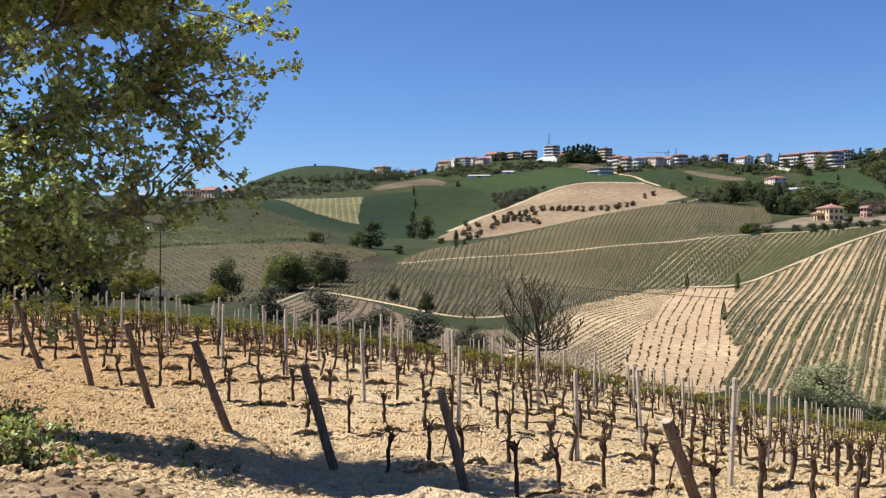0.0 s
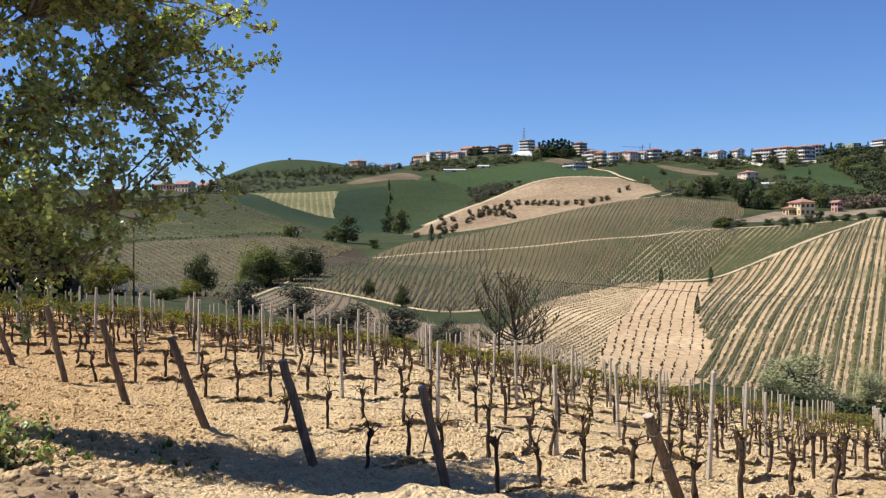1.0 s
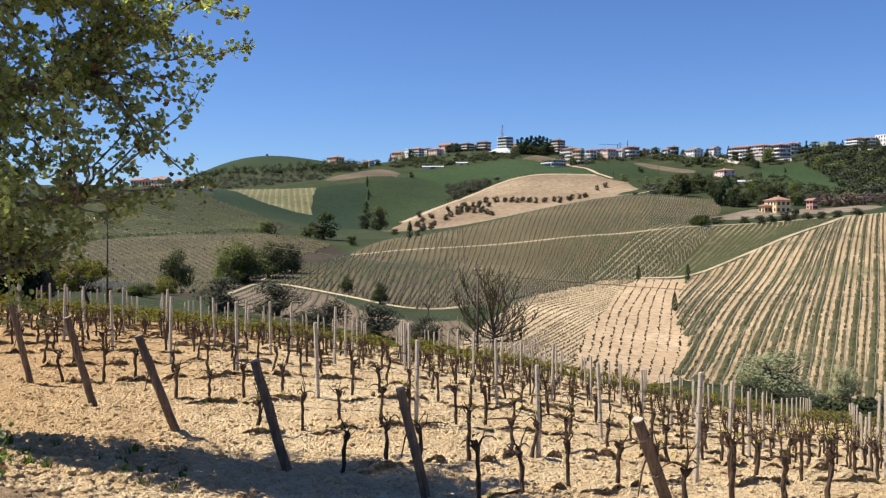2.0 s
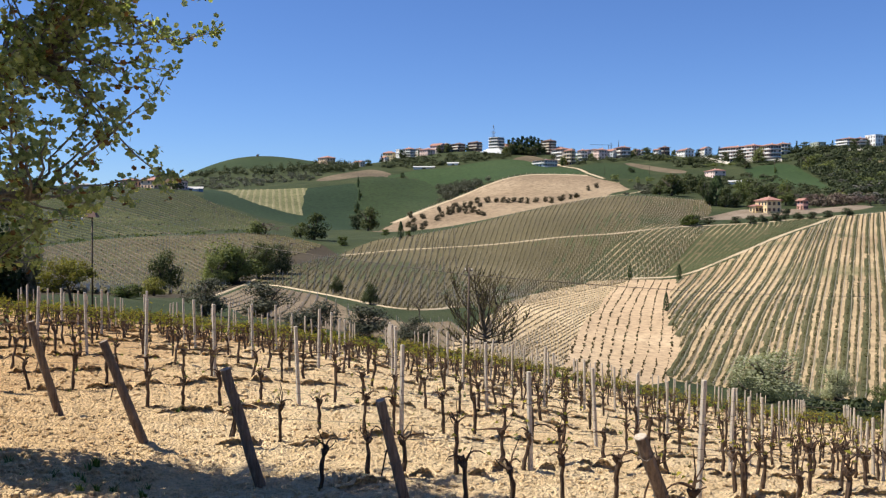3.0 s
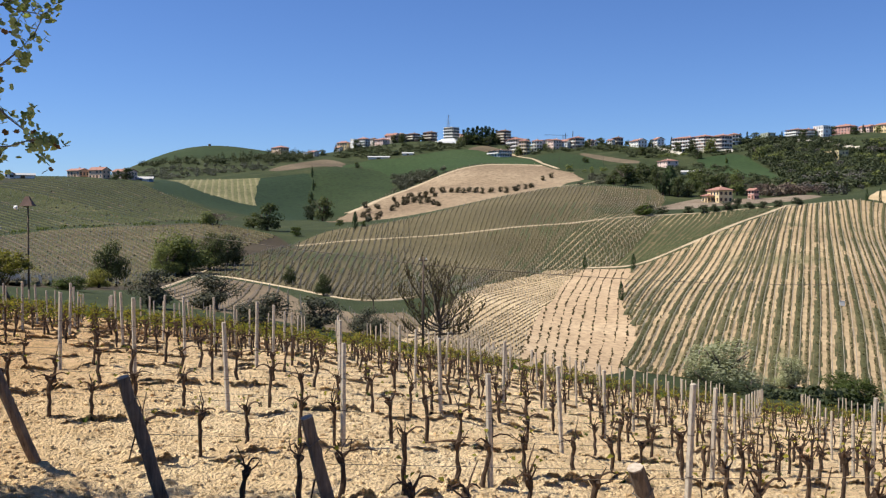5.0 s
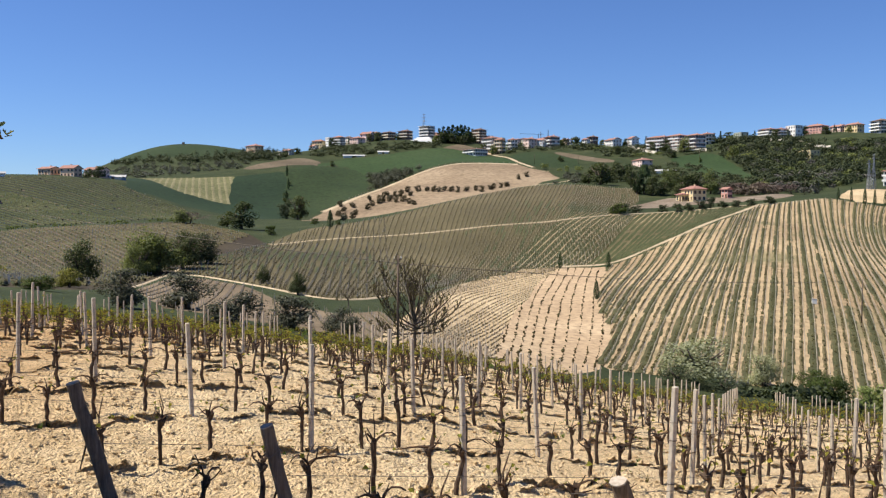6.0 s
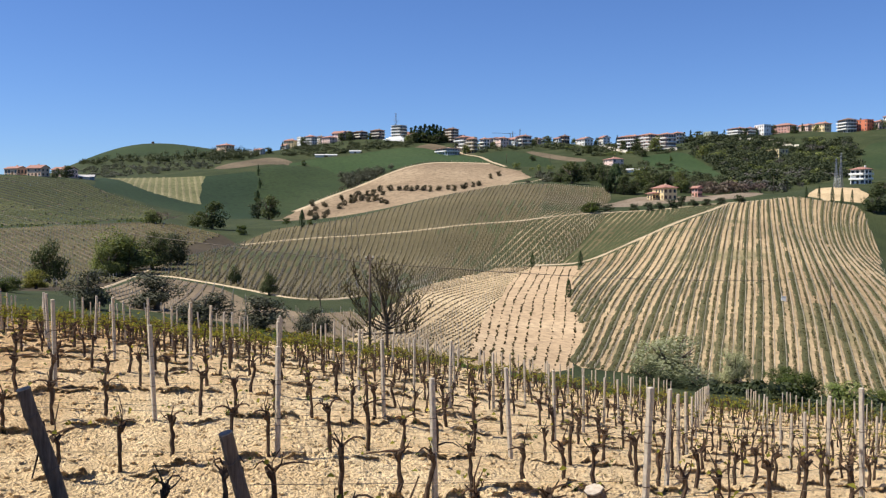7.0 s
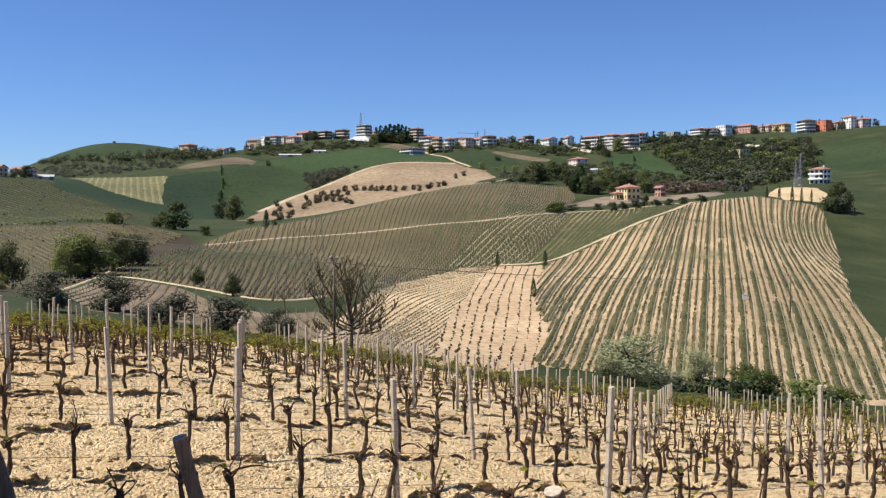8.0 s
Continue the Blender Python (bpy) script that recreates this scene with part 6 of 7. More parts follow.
def branchy(tips, origin, rng, bm_b, twig_len=(0.25, 0.6), leaves_per=9, start=0.35, r0=0.035, sag=0.3):
    """Branches from points on a stem to tips, with twigs; gives the places and normals of leaves."""
    P, N = [], []
    for tip, lev in tips:
        tip = Vector(tip)
        o = origin(lev, tip)
        n = 9
        mid = o.lerp(tip, 0.5) + Vector((rng.uniform(-0.3, 0.3), rng.uniform(-0.3, 0.3), rng.uniform(0.0, sag)))
        pts = []
        for k in range(n + 1):
            f = k / n
            pts.append(o * (1 - f) ** 2 + mid * 2 * f * (1 - f) + tip * f * f + Vector((rng.uniform(-1, 1), rng.uniform(-1, 1), rng.uniform(-1, 1))) * 0.05 * (0 < k < n))
        tube(bm_b, pts, [r0 * (1 - 0.88 * k / n) + 0.003 for k in range(n + 1)], 5)
        ln = (tip - o).length
        for m in range(max(4, int(ln * 4.2))):
            f = start + (1 - start) * (m + rng.random()) / max(4, int(ln * 4.2))
            f = min(f, 0.999)
            i = int(f * n)
            q = pts[i].lerp(pts[i + 1], f * n - i)
            d = (pts[i + 1] - pts[i]).normalized()
            s = Vector((rng.uniform(-1, 1), rng.uniform(-1, 1), rng.uniform(-0.7, 0.9))).normalized()
            e = q + (d * 0.5 + s).normalized() * rng.uniform(*twig_len) * (1.1 - 0.5 * f)
            tube(bm_b, [q, q.lerp(e, 0.5) + Vector((0, 0, 0.02)), e], [0.006, 0.004, 0.002], 3, False)
            for c in (q.lerp(e, 0.55), e):
                for _ in range(leaves_per // 2 + rng.randint(0, 2)):
                    P.append(c + Vector((rng.gauss(0, 1), rng.gauss(0, 1), rng.gauss(0, 0.8))) * 0.06)
                    N.append((rng.gauss(0, 0.6), rng.gauss(0, 0.6), rng.uniform(0.1, 1)))
        for _ in range(8):
            P.append(tip + Vector((rng.gauss(0, 1), rng.gauss(0, 1), rng.gauss(0, 1))) * 0.06)
            N.append((rng.gauss(0, 0.6), rng.gauss(0, 0.6), rng.uniform(0.1, 1)))
    P, N = np.array([p[:] for p in P]), np.array(N)
    return P, N / np.linalg.norm(N, axis=1)[:, None]


def big_tree(x, y):
    rng = random.Random(21)
    nrng = np.random.default_rng(21)
    z0 = ground_z(x, y)
    root = empty("broadleaf_tree", "large tree with fresh green lobed leaves and some dry ones", "tree")
    root.matrix_basis = pose(x, y, z0)
    bm = bmesh.new()
    stem = [Vector((0, 0, -0.3)), Vector((0.1, 0.05, 1.2)), Vector((0.35, 0.1, 2.6)), Vector((0.6, 0.2, 4.2)), Vector((0.7, 0.3, 6.2)), Vector((0.9, 0.0, 8.4)), Vector((0.8, -0.5, 10.8))]
    tube(bm, stem, [0.30, 0.24, 0.20, 0.15, 0.12, 0.09, 0.03], 10)
    part("trunk", bm, M_BIGBARK, root, smooth=True)

    # limbs reaching out from the stem; branches spring from the nearest fitting place on them
    limb_pts = []
    bm = bmesh.new()
    # the five highest limbs are out of view, added to carry shading boughs
    for sz, ex, ey, ez in ((1.6, 2.6, -0.6, 2.6), (2.2, 4.6, 0.3, 3.4), (2.6, 3.2, 1.6, 4.4), (3.2, 4.8, 0.6, 5.2), (3.0, 2.4, -1.2, 4.4), (4.2, 4.2, 0.0, 6.4), (4.6, 2.4, 1.2, 7.0), (5.2, 2.8, -0.6, 7.6), (2.4, 1.6, 2.2, 3.4), (2.0, 3.4, 0.9, 2.2), (6.8, 2.8, -0.8, 9.6), (7.4, 1.8, 0.8, 10.4), (7.2, -1.2, -0.6, 10.8), (7.6, 0.4, 1.0, 11.2), (6.6, -1.6, 0.4, 9.6)):
        a = next(p.lerp(q, (sz - p.z) / (q.z - p.z)) for p, q in zip(stem, stem[1:]) if p.z <= sz <= q.z)
        b = Vector((ex, ey, ez))
        pts, wig = [], Vector((0, 0, 0))
        for k in range(11):
            f = k / 10
            wig += Vector((rng.gauss(0, 0.05), rng.gauss(0, 0.05), rng.gauss(0, 0.05)))
            pts.append(a.lerp(b, f) + Vector((0, 0, 0.5 * math.sin(math.pi * f) * (0.4 + 0.6 * rng.random() * 0.3))) + wig * min(1, 2 * f))
        tube(bm, pts, [0.062 * (1 - 0.75 * k / 10) for k in range(11)], 7)
        limb_pts += pts[2:]
    part("limb_work", bm, M_BIGBARK, root, smooth=True)["kind"] = "stuff"

    def origin(lev, tip):
        best = sorted(limb_pts, key=lambda p: abs((p - tip).length - 1.1) + 0.5 * max(0, p.x - tip.x + 0.2))
        return best[rng.randrange(3)].copy()

    def tip(ax, ay, az):
        return (ax - x, ay - y, az - z0)

    # outer branches: where their ends hang in the air
    ends = [(-2.3, 12.0, 7.0), (-2.35, 12.4, 6.6), (-2.8, 12.3, 6.4), (-2.95, 12.0, 5.95), (-3.35, 11.6, 5.7), (-3.5, 11.5, 5.3), (-3.75, 12.0, 4.95), (-2.7, 11.5, 4.5), (-2.95, 12.0, 4.35),
            (-3.4, 11.8, 4.2), (-3.9, 12.0, 4.1), (-2.6, 12.5, 7.6), (-3.2, 12.5, 8.1), (-4.4, 11.6, 5.2), (-4.2, 12.3, 6.3), (-4.0, 12.2, 7.2), (-4.4, 12.6, 3.9), (-4.7, 11.0, 4.5)]
    tips = [(tip(*e), (e[2] - z0) * 0.62 + 0.4) for e in ends]
    for _ in range(185):
        ex, ey, ez = rng.uniform(-8.2, -4.2), rng.uniform(9.8, 14.0), rng.uniform(3.6, 8.6)
        if ex > -4.6 and ez < 5.0:
            ex -= 0.8
        tips.append((tip(ex, ey, ez), (ez - z0) * 0.6 + 0.5))
    # unseen boughs above the view, added to darken the shadow on the near soil
    for _ in range(150):
        tips.append((tip(rng.uniform(-6.0, -3.2), rng.uniform(8.2, 11.2), rng.uniform(7.5, 9.2)), 5.6))
    for _ in range(34):
        tips.append((tip(rng.uniform(-4.9, -3.2), rng.uniform(11.4, 13.0), rng.uniform(5.4, 7.8)), 4.4))
    # higher unseen boughs, added for the same ground shadow
    for _ in range(60):
        tips.append((tip(rng.uniform(-9.8, -5.9), rng.uniform(11.8, 15.4), rng.uniform(8.8, 11.6)), 7.0))
    for _ in range(70):
        tips.append((tip(rng.uniform(-9.2, -5.3), rng.uniform(10.4, 13.6), rng.uniform(4.0, 7.6)), 4.0))
    for _ in range(48):
        tips.append((tip(rng.uniform(-9.0, -5.0), rng.uniform(10.2, 13.8), rng.uniform(2.3, 4.3)), rng.uniform(1.8, 3.0)))
    # more boughs over the top of the view, added to widen that shadow
    for _ in range(46):
        tips.append((tip(rng.uniform(-8.0, -4.6), rng.uniform(10.6, 13.4), rng.uniform(7.6, 9.4)), 6.5))
    bm = bmesh.new()
    P, N = branchy(tips, origin, rng, bm, (0.12, 0.42), 13, 0.25, 0.022, 0.3)
    part("branchwork", bm, M_BIGBARK, root, smooth=True)["kind"] = "stuff"
    dry = nrng.random(len(P)) < 0.07
    for nm, sel, mt in (("leaves", ~dry, M_BIGLEAF), ("dry_leaves", dry, M_DRY)):
        ob = new(nm.replace("leaves", "foliage"), lobed_leaves(nm, P[sel], N[sel], 0.092, nrng, mt))
        ob.parent = root
        tagged(ob, "fresh yellow-green lobed leaves" if nm == "leaves" else "withered brown leaves", kind="stuff")
    return root


big_tree(-9.4, 11.6)


def near_bush(x, y, wide, tall, seed, n=26):
    rng = random.Random(seed)
    nrng = np.random.default_rng(seed)
    root = empty("leafy_bush", "low tangled bush with fresh green and dry leaves", "bush")
    z0 = ground_z(x, y)
    root.matrix_basis = pose(x, y, z0)
    tips = [((rng.gauss(0, wide * 0.4), rng.gauss(0, wide * 0.35), tall * rng.uniform(0.25, 1.0)), 0.0) for _ in range(n)]
    bm = bmesh.new()
    P, N = branchy(tips, lambda lev, tip: Vector((rng.uniform(-0.2, 0.2), rng.uniform(-0.2, 0.2), -0.05)), rng, bm, (0.08, 0.2), 6, 0.35, 0.010, 0.15)
    part("twig_work", bm, M_TWIG, root)["kind"] = "stuff"
    dry = nrng.random(len(P)) < 0.15
    for nm, sel, mt in (("leaves", ~dry, M_BIGLEAF), ("dry_leaves", dry, M_DRY)):
        ob = new(nm.replace("leaves", "foliage"), lobed_leaves(nm, P[sel], N[sel], 0.06, nrng, mt))
        ob.parent = root
        ob["kind"] = "stuff"
    return root


near_bush(-5.6, 8.3, 0.6, 0.45, 41, 18)
near_bush(-6.3, 10.6, 0.7, 0.6, 42, 16)
near_bush(-4.5, 7.2, 0.8, 0.5, 43, 20)

# the bare tree below the vineyard: a short trunk and many limbs that bow out and turn up
def candelabra(seed, tall):
    rng = random.Random(seed)
    bt, bb, bl = bmesh.new(), bmesh.new(), bmesh.new()
    tube(bt, [(0, 0, -0.3), (0.03, 0, tall * 0.08), (0, 0.02, tall * 0.17), (0.05, 0, tall * 0.4)], [0.17, 0.14, 0.13, 0.07], 8)

    def shoot(p, d, ln, r, lev, lift):
        pts, rad, n = [p], [r], 6
        for k in range(n):
            d = (d + Vector((rng.gauss(0, 0.09), rng.gauss(0, 0.09), lift))).normalized()
            pts.append(pts[-1] + d * ln / n)
            rad.append(max(r * (1 - 0.55 * (k + 1) / n), 0.028))
        tube(bt if lev == 0 else bb, pts, rad, 5 if lev == 0 else 4, False)
        if lev < 2:
            for k in range(1, n + 1):
                for _ in range(2 if lev == 0 and k > 2 else 1):
                    if rng.random() < (0.68 if k > 1 or lev else 0.2):
                        a = rng.uniform(0, 6.283)
                        e = (d * 0.7 + Vector((math.cos(a), math.sin(a), 0.5)) * 0.7).normalized()
                        shoot(pts[k], e, ln * rng.uniform(0.28, 0.5), rad[k] * 0.75, lev + 1, 0.12)
        for q in pts[3:] if lev else pts[-1:]:
            if rng.random() < 0.8:
                leaf(bl, q, (rng.uniform(-1, 1), rng.uniform(-1, 1), 0.7), rng.uniform(0.1, 0.2), rng)

    for k in range(18):
        a, f = 2.4 * k, k / 17
        el = radians(-8 + 74 * f ** 1.4 + rng.uniform(-6, 6))
        shoot(Vector((0.01, 0, tall * (0.2 + 0.18 * f))), Vector((math.cos(a) * math.cos(el), math.sin(a) * math.cos(el), math.sin(el))), tall * (0.41 + 0.16 * f) * rng.uniform(0.9, 1.1), 0.085, 0, 0.075)
    return bt, bb, bl


bt, bb, bl = candelabra(17, 7.1)
bare = empty("bare_tree", "budding nearly leafless tree with limbs bowed upwards", "tree")
bare.matrix_basis = pose(9.8, 79.4, ground_z(9.8, 79.4), 0, 0, 40)
part("trunk", bt, M_TRUNK, bare, smooth=True)
part("branchwork", bb, M_TWIG, bare)["kind"] = "stuff"
part("bud_growth", bl, leafy("greenish_buds", (0.07, 0.065, 0.03), (0.16, 0.15, 0.06), 0.3), bare, "small greenish buds")["kind"] = "stuff"
bt, bb, bl = twig_tree(23, 4, 0.6, None, 0.012, 0.35, 3)
small = empty("bare_sapling", "small leafless tree beside the dirt track", "tree")
small.matrix_basis = pose(7.1, 138.8, ground_z(7.1, 138.8)) @ Matrix.Diagonal((4.6, 4.6, 5.2, 1))
part("trunk", bt, M_TRUNK, small)
part("branchwork", bb, M_TWIG, small)["kind"] = "stuff"
bl.free()


# ---- houses, masts, poles ----
WALLS = {
    "white": plain("white_plaster", (0.84, 0.82, 0.78), 0.85, 0.06), "cream": plain("cream_plaster", (0.78, 0.70, 0.58), 0.85, 0.06), "yellow": plain("yellow_plaster", (0.74, 0.58, 0.32), 0.85, 0.06),
    "peach": plain("peach_plaster", (0.74, 0.52, 0.36), 0.85, 0.06), "pink": plain("pink_plaster", (0.60, 0.33, 0.27), 0.85, 0.06), "orange": plain("orange_plaster", (0.62, 0.20, 0.11), 0.85, 0.06),
    "grey": plain("grey_plaster", (0.42, 0.41, 0.40), 0.85, 0.06), "brown": plain("brown_brick", (0.34, 0.22, 0.17), 0.85, 0.12), "green": plain("sage_plaster", (0.42, 0.44, 0.34), 0.85, 0.06),
    "blue": plain("blue_sheeting", (0.22, 0.30, 0.42), 0.6, 0.1), "red": plain("rose_plaster", (0.80, 0.60, 0.52), 0.85, 0.08),
}
M_TILE = plain("terracotta_tiles", (0.30, 0.155, 0.12), 0.85, 0.25, 1.5)
M_TILE_DARK = plain("brown_tiles", (0.17, 0.11, 0.085), 0.85, 0.25, 1.5)
M_GLASS_DARK = plain("dark_window", (0.05, 0.055, 0.06), 0.25, 0.1)
M_SHUTTER = plain("brown_shutter", (0.12, 0.075, 0.05), 0.7, 0.15)
M_STEEL = plain("grey_steel", (0.30, 0.31, 0.32), 0.5, 0.1, 3, 0.6)
M_POLE = wood("tarred_pole", (0.06, 0.045, 0.035), (0.17, 0.13, 0.10), 0.4)


def house(x, y, w, h, style, seed):
    """A house with walls, roof with eaves, windows, shutters, door and, for blocks of flats, balconies."""
    rng = random.Random(seed)
    shape, colour = style.split("_") if "_" in style else (style, "white")
    wall = WALLS.get({"plainwhite": "white", "dark": "cream", "farm": "yellow"}.get(colour, colour), WALLS["white"])
    roofm = M_TILE_DARK if colour in ("dark", "brown", "grey") else M_TILE
    words = {"gable": "gabled house", "hip": "hip-roofed house", "flat": "flat-topped house", "block": "block of flats with balconies", "tower": "tall block of flats with stepped base", "shed": "long low shed"}[shape]
    tone = {"plainwhite": "white", "dark": "cream", "farm": "yellow", "red": "rose", "tower": "white"}.get(colour, colour)
    root = empty({"block": "apartment_block", "tower": "apartment_block", "shed": "shed"}.get(shape, "house"), f"{tone} rendered {words} with tiled roof" if shape not in ("flat", "shed") else f"{tone} rendered {words} on the slope", "house" if shape != "shed" else "shed")
    d = w * rng.uniform(0.55, 0.75) if shape != "shed" else w * 0.35
    face = math.degrees(math.atan2(-x, y))
    turn = rng.uniform(-64, -34) if shape != "shed" else rng.uniform(-12, 4)
    if shape == "tower":
        w, d, turn = w * 0.46, w * 0.36, -38
    z = min(ground_z(x + a, y + b) for a in (-w / 2, 0, w / 2) for b in (-d / 2, d / 2))
    h += 0.4 * (ground_z(x, y) - z)
    root.matrix_basis = pose(x, y, z, 0, 0, face + turn)
    roof_h = {"gable": min(h * 0.24, w * 0.17), "hip": min(h * 0.22, w * 0.15), "flat": 0.3, "block": min(h * 0.14, 1.7), "tower": 0.4, "shed": h * 0.3}[shape]
    hb = h - roof_h
    bm = bmesh.new()
    box(bm, 0, 0, hb / 2 - 2.0, w, d, hb + 4.0)
    if shape == "gable":
        for sx in (-1, 1):
            v = [bm.verts.new(p) for p in ((sx * w / 2, -d / 2, hb), (sx * w / 2, d / 2, hb), (sx * w / 2, 0, hb + roof_h))]
            bm.faces.new(v if sx > 0 else v[::-1])
    part("wall", bm, wall, root)
    if shape == "tower":
        for k, (kw, kh) in enumerate(((2.2, 0.11), (1.7, 0.19), (1.3, 0.27))):
            bm = bmesh.new()
            box(bm, 0, -d * 0.5 - 2.4 + 0.8 * k, h * kh / 2 - 1.0, w * kw, 5.0 - k, h * kh + 2.0)
            part("base_step", bm, WALLS["white"], root, "white stepped base")
    bm = bmesh.new()
    o = 0.7 if shape not in ("flat", "tower") else 0.2
    if shape in ("gable", "shed"):
        t = 0.22
        for sy in (-1, 1):
            a = [(-w / 2 - o, sy * (d / 2 + o), hb - roof_h * o * 2 / d), (w / 2 + o, sy * (d / 2 + o), hb - roof_h * o * 2 / d), (w / 2 + o, 0, hb + roof_h), (-w / 2 - o, 0, hb + roof_h)]
            lo = [bm.verts.new(p) for p in a]
            hi = [bm.verts.new((p[0], p[1], p[2] + t)) for p in a]
            bm.faces.new(lo)
            bm.faces.new(hi[::-1])
            for k in range(4):
                bm.faces.new((lo[k], hi[k], hi[(k + 1) % 4], lo[(k + 1) % 4]))
    elif shape in ("hip", "block"):
        e, rdg = 0.25, max(0.1, (w - d) / 2)
        lo = [bm.verts.new((sx * (w / 2 + o), sy * (d / 2 + o), hb)) for sx, sy in ((-1, -1), (1, -1), (1, 1), (-1, 1))]
        md = [bm.verts.new((v.co.x, v.co.y, hb + e)) for v in lo]
        r0, r1 = bm.verts.new((-rdg, 0, hb + roof_h + e)), bm.verts.new((rdg, 0, hb + roof_h + e))
        bm.faces.new(lo[::-1])
        for k in range(4):
            bm.faces.new((lo[k], lo[(k + 1) % 4], md[(k + 1) % 4], md[k]))
        bm.faces.new((md[0], md[1], r1, r0))
        bm.faces.new((md[1], md[2], r1))
        bm.faces.new((md[2], md[3], r0, r1))
        bm.faces.new((md[3], md[0], r0))
    else:
        box(bm, 0, 0, hb + roof_h / 2, w + 2 * o, d + 2 * o, roof_h)
    bmesh.ops.recalc_face_normals(bm, faces=bm.faces)
    roof = part("roof", bm, roofm if shape not in ("flat", "tower") and not (shape == "shed" and colour != "red") else (wall if shape != "shed" else WALLS["grey"]), root)
    if shape in ("gable", "hip", "block") and w > 7:
        bm = bmesh.new()
        box(bm, w * rng.uniform(-0.25, 0.25), d * 0.12, hb + roof_h + 0.2, 0.8, 0.8, 1.5)
        part("chimney", bm, wall, roof)
    if shape == "shed":
        bm = bmesh.new()
        box(bm, 0, -d / 2 - 0.03, hb * 0.42, w * 0.18, 0.1, hb * 0.8)
        part("door", bm, M_SHUTTER, root)
        return root
    floors = max(1, round(hb / 3.0))
    fh = hb / floors
    flats = shape in ("block", "tower")
    ww, wh = (2.0, fh * 0.66) if flats else (1.3, fh * 0.52)
    # the two walls that face the valley: front, and the end wall
    for front, ln in ((True, w), (False, d)):
        cols = max(2, round(ln / (2.7 if flats else 3.0)))
        for f in range(floors):
            for c in range(cols):
                u = -ln / 2 + ln * (c + 0.5) / cols
                if rng.random() < 0.08:
                    continue
                zc = f * fh + fh * 0.52

                def slab(bm, cu, cz, su, sz, out, thick):
                    if front:
                        box(bm, cu, -d / 2 - out, cz, su, thick, sz)
                    else:
                        box(bm, w / 2 + out, cu, cz, thick, su, sz)

                bm = bmesh.new()
                if front and f == 0 and c == cols // 2:
                    slab(bm, u, 1.1, 1.4, 2.2, 0.02, 0.12)
                    part("door", bm, M_SHUTTER, root)
                    continue
                slab(bm, u, zc, ww, wh, 0.02, 0.10)
                win = part("window", bm, M_GLASS_DARK if flats or rng.random() < 0.6 else M_SHUTTER, root)
                if front:
                    bm = bmesh.new()
                    slab(bm, u, zc - wh / 2 - 0.06, ww + 0.3, 0.12, 0.08, 0.28)
                    part("sill", bm, WALLS["white"], win)
        if flats:
            for f in range(1, floors):
                bm = bmesh.new()
                if front:
                    box(bm, 0, -d / 2 - 0.8, f * fh + 0.05, w * 0.98, 1.6, 0.22)
                    box(bm, 0, -d / 2 - 1.55, f * fh + 0.5, w * 0.98, 0.12, 0.75)
                else:
                    box(bm, w / 2 + 0.7, 0, f * fh + 0.05, 1.4, d * 0.9, 0.22)
                    box(bm, w / 2 + 1.35, 0, f * fh + 0.5, 0.12, d * 0.9, 0.75)
                part("balcony", bm, WALLS["white"] if colour not in ("brown", "yellow") else WALLS["cream"], root)
    if flats:
        # a deep overhang shades the top floor
        bm = bmesh.new()
        box(bm, 0, -d / 2 - 0.9, hb + 0.05, w * 1.02, 1.8, 0.18)
        part("canopy", bm, roofm if shape == "block" else WALLS["white"], root)
    return root


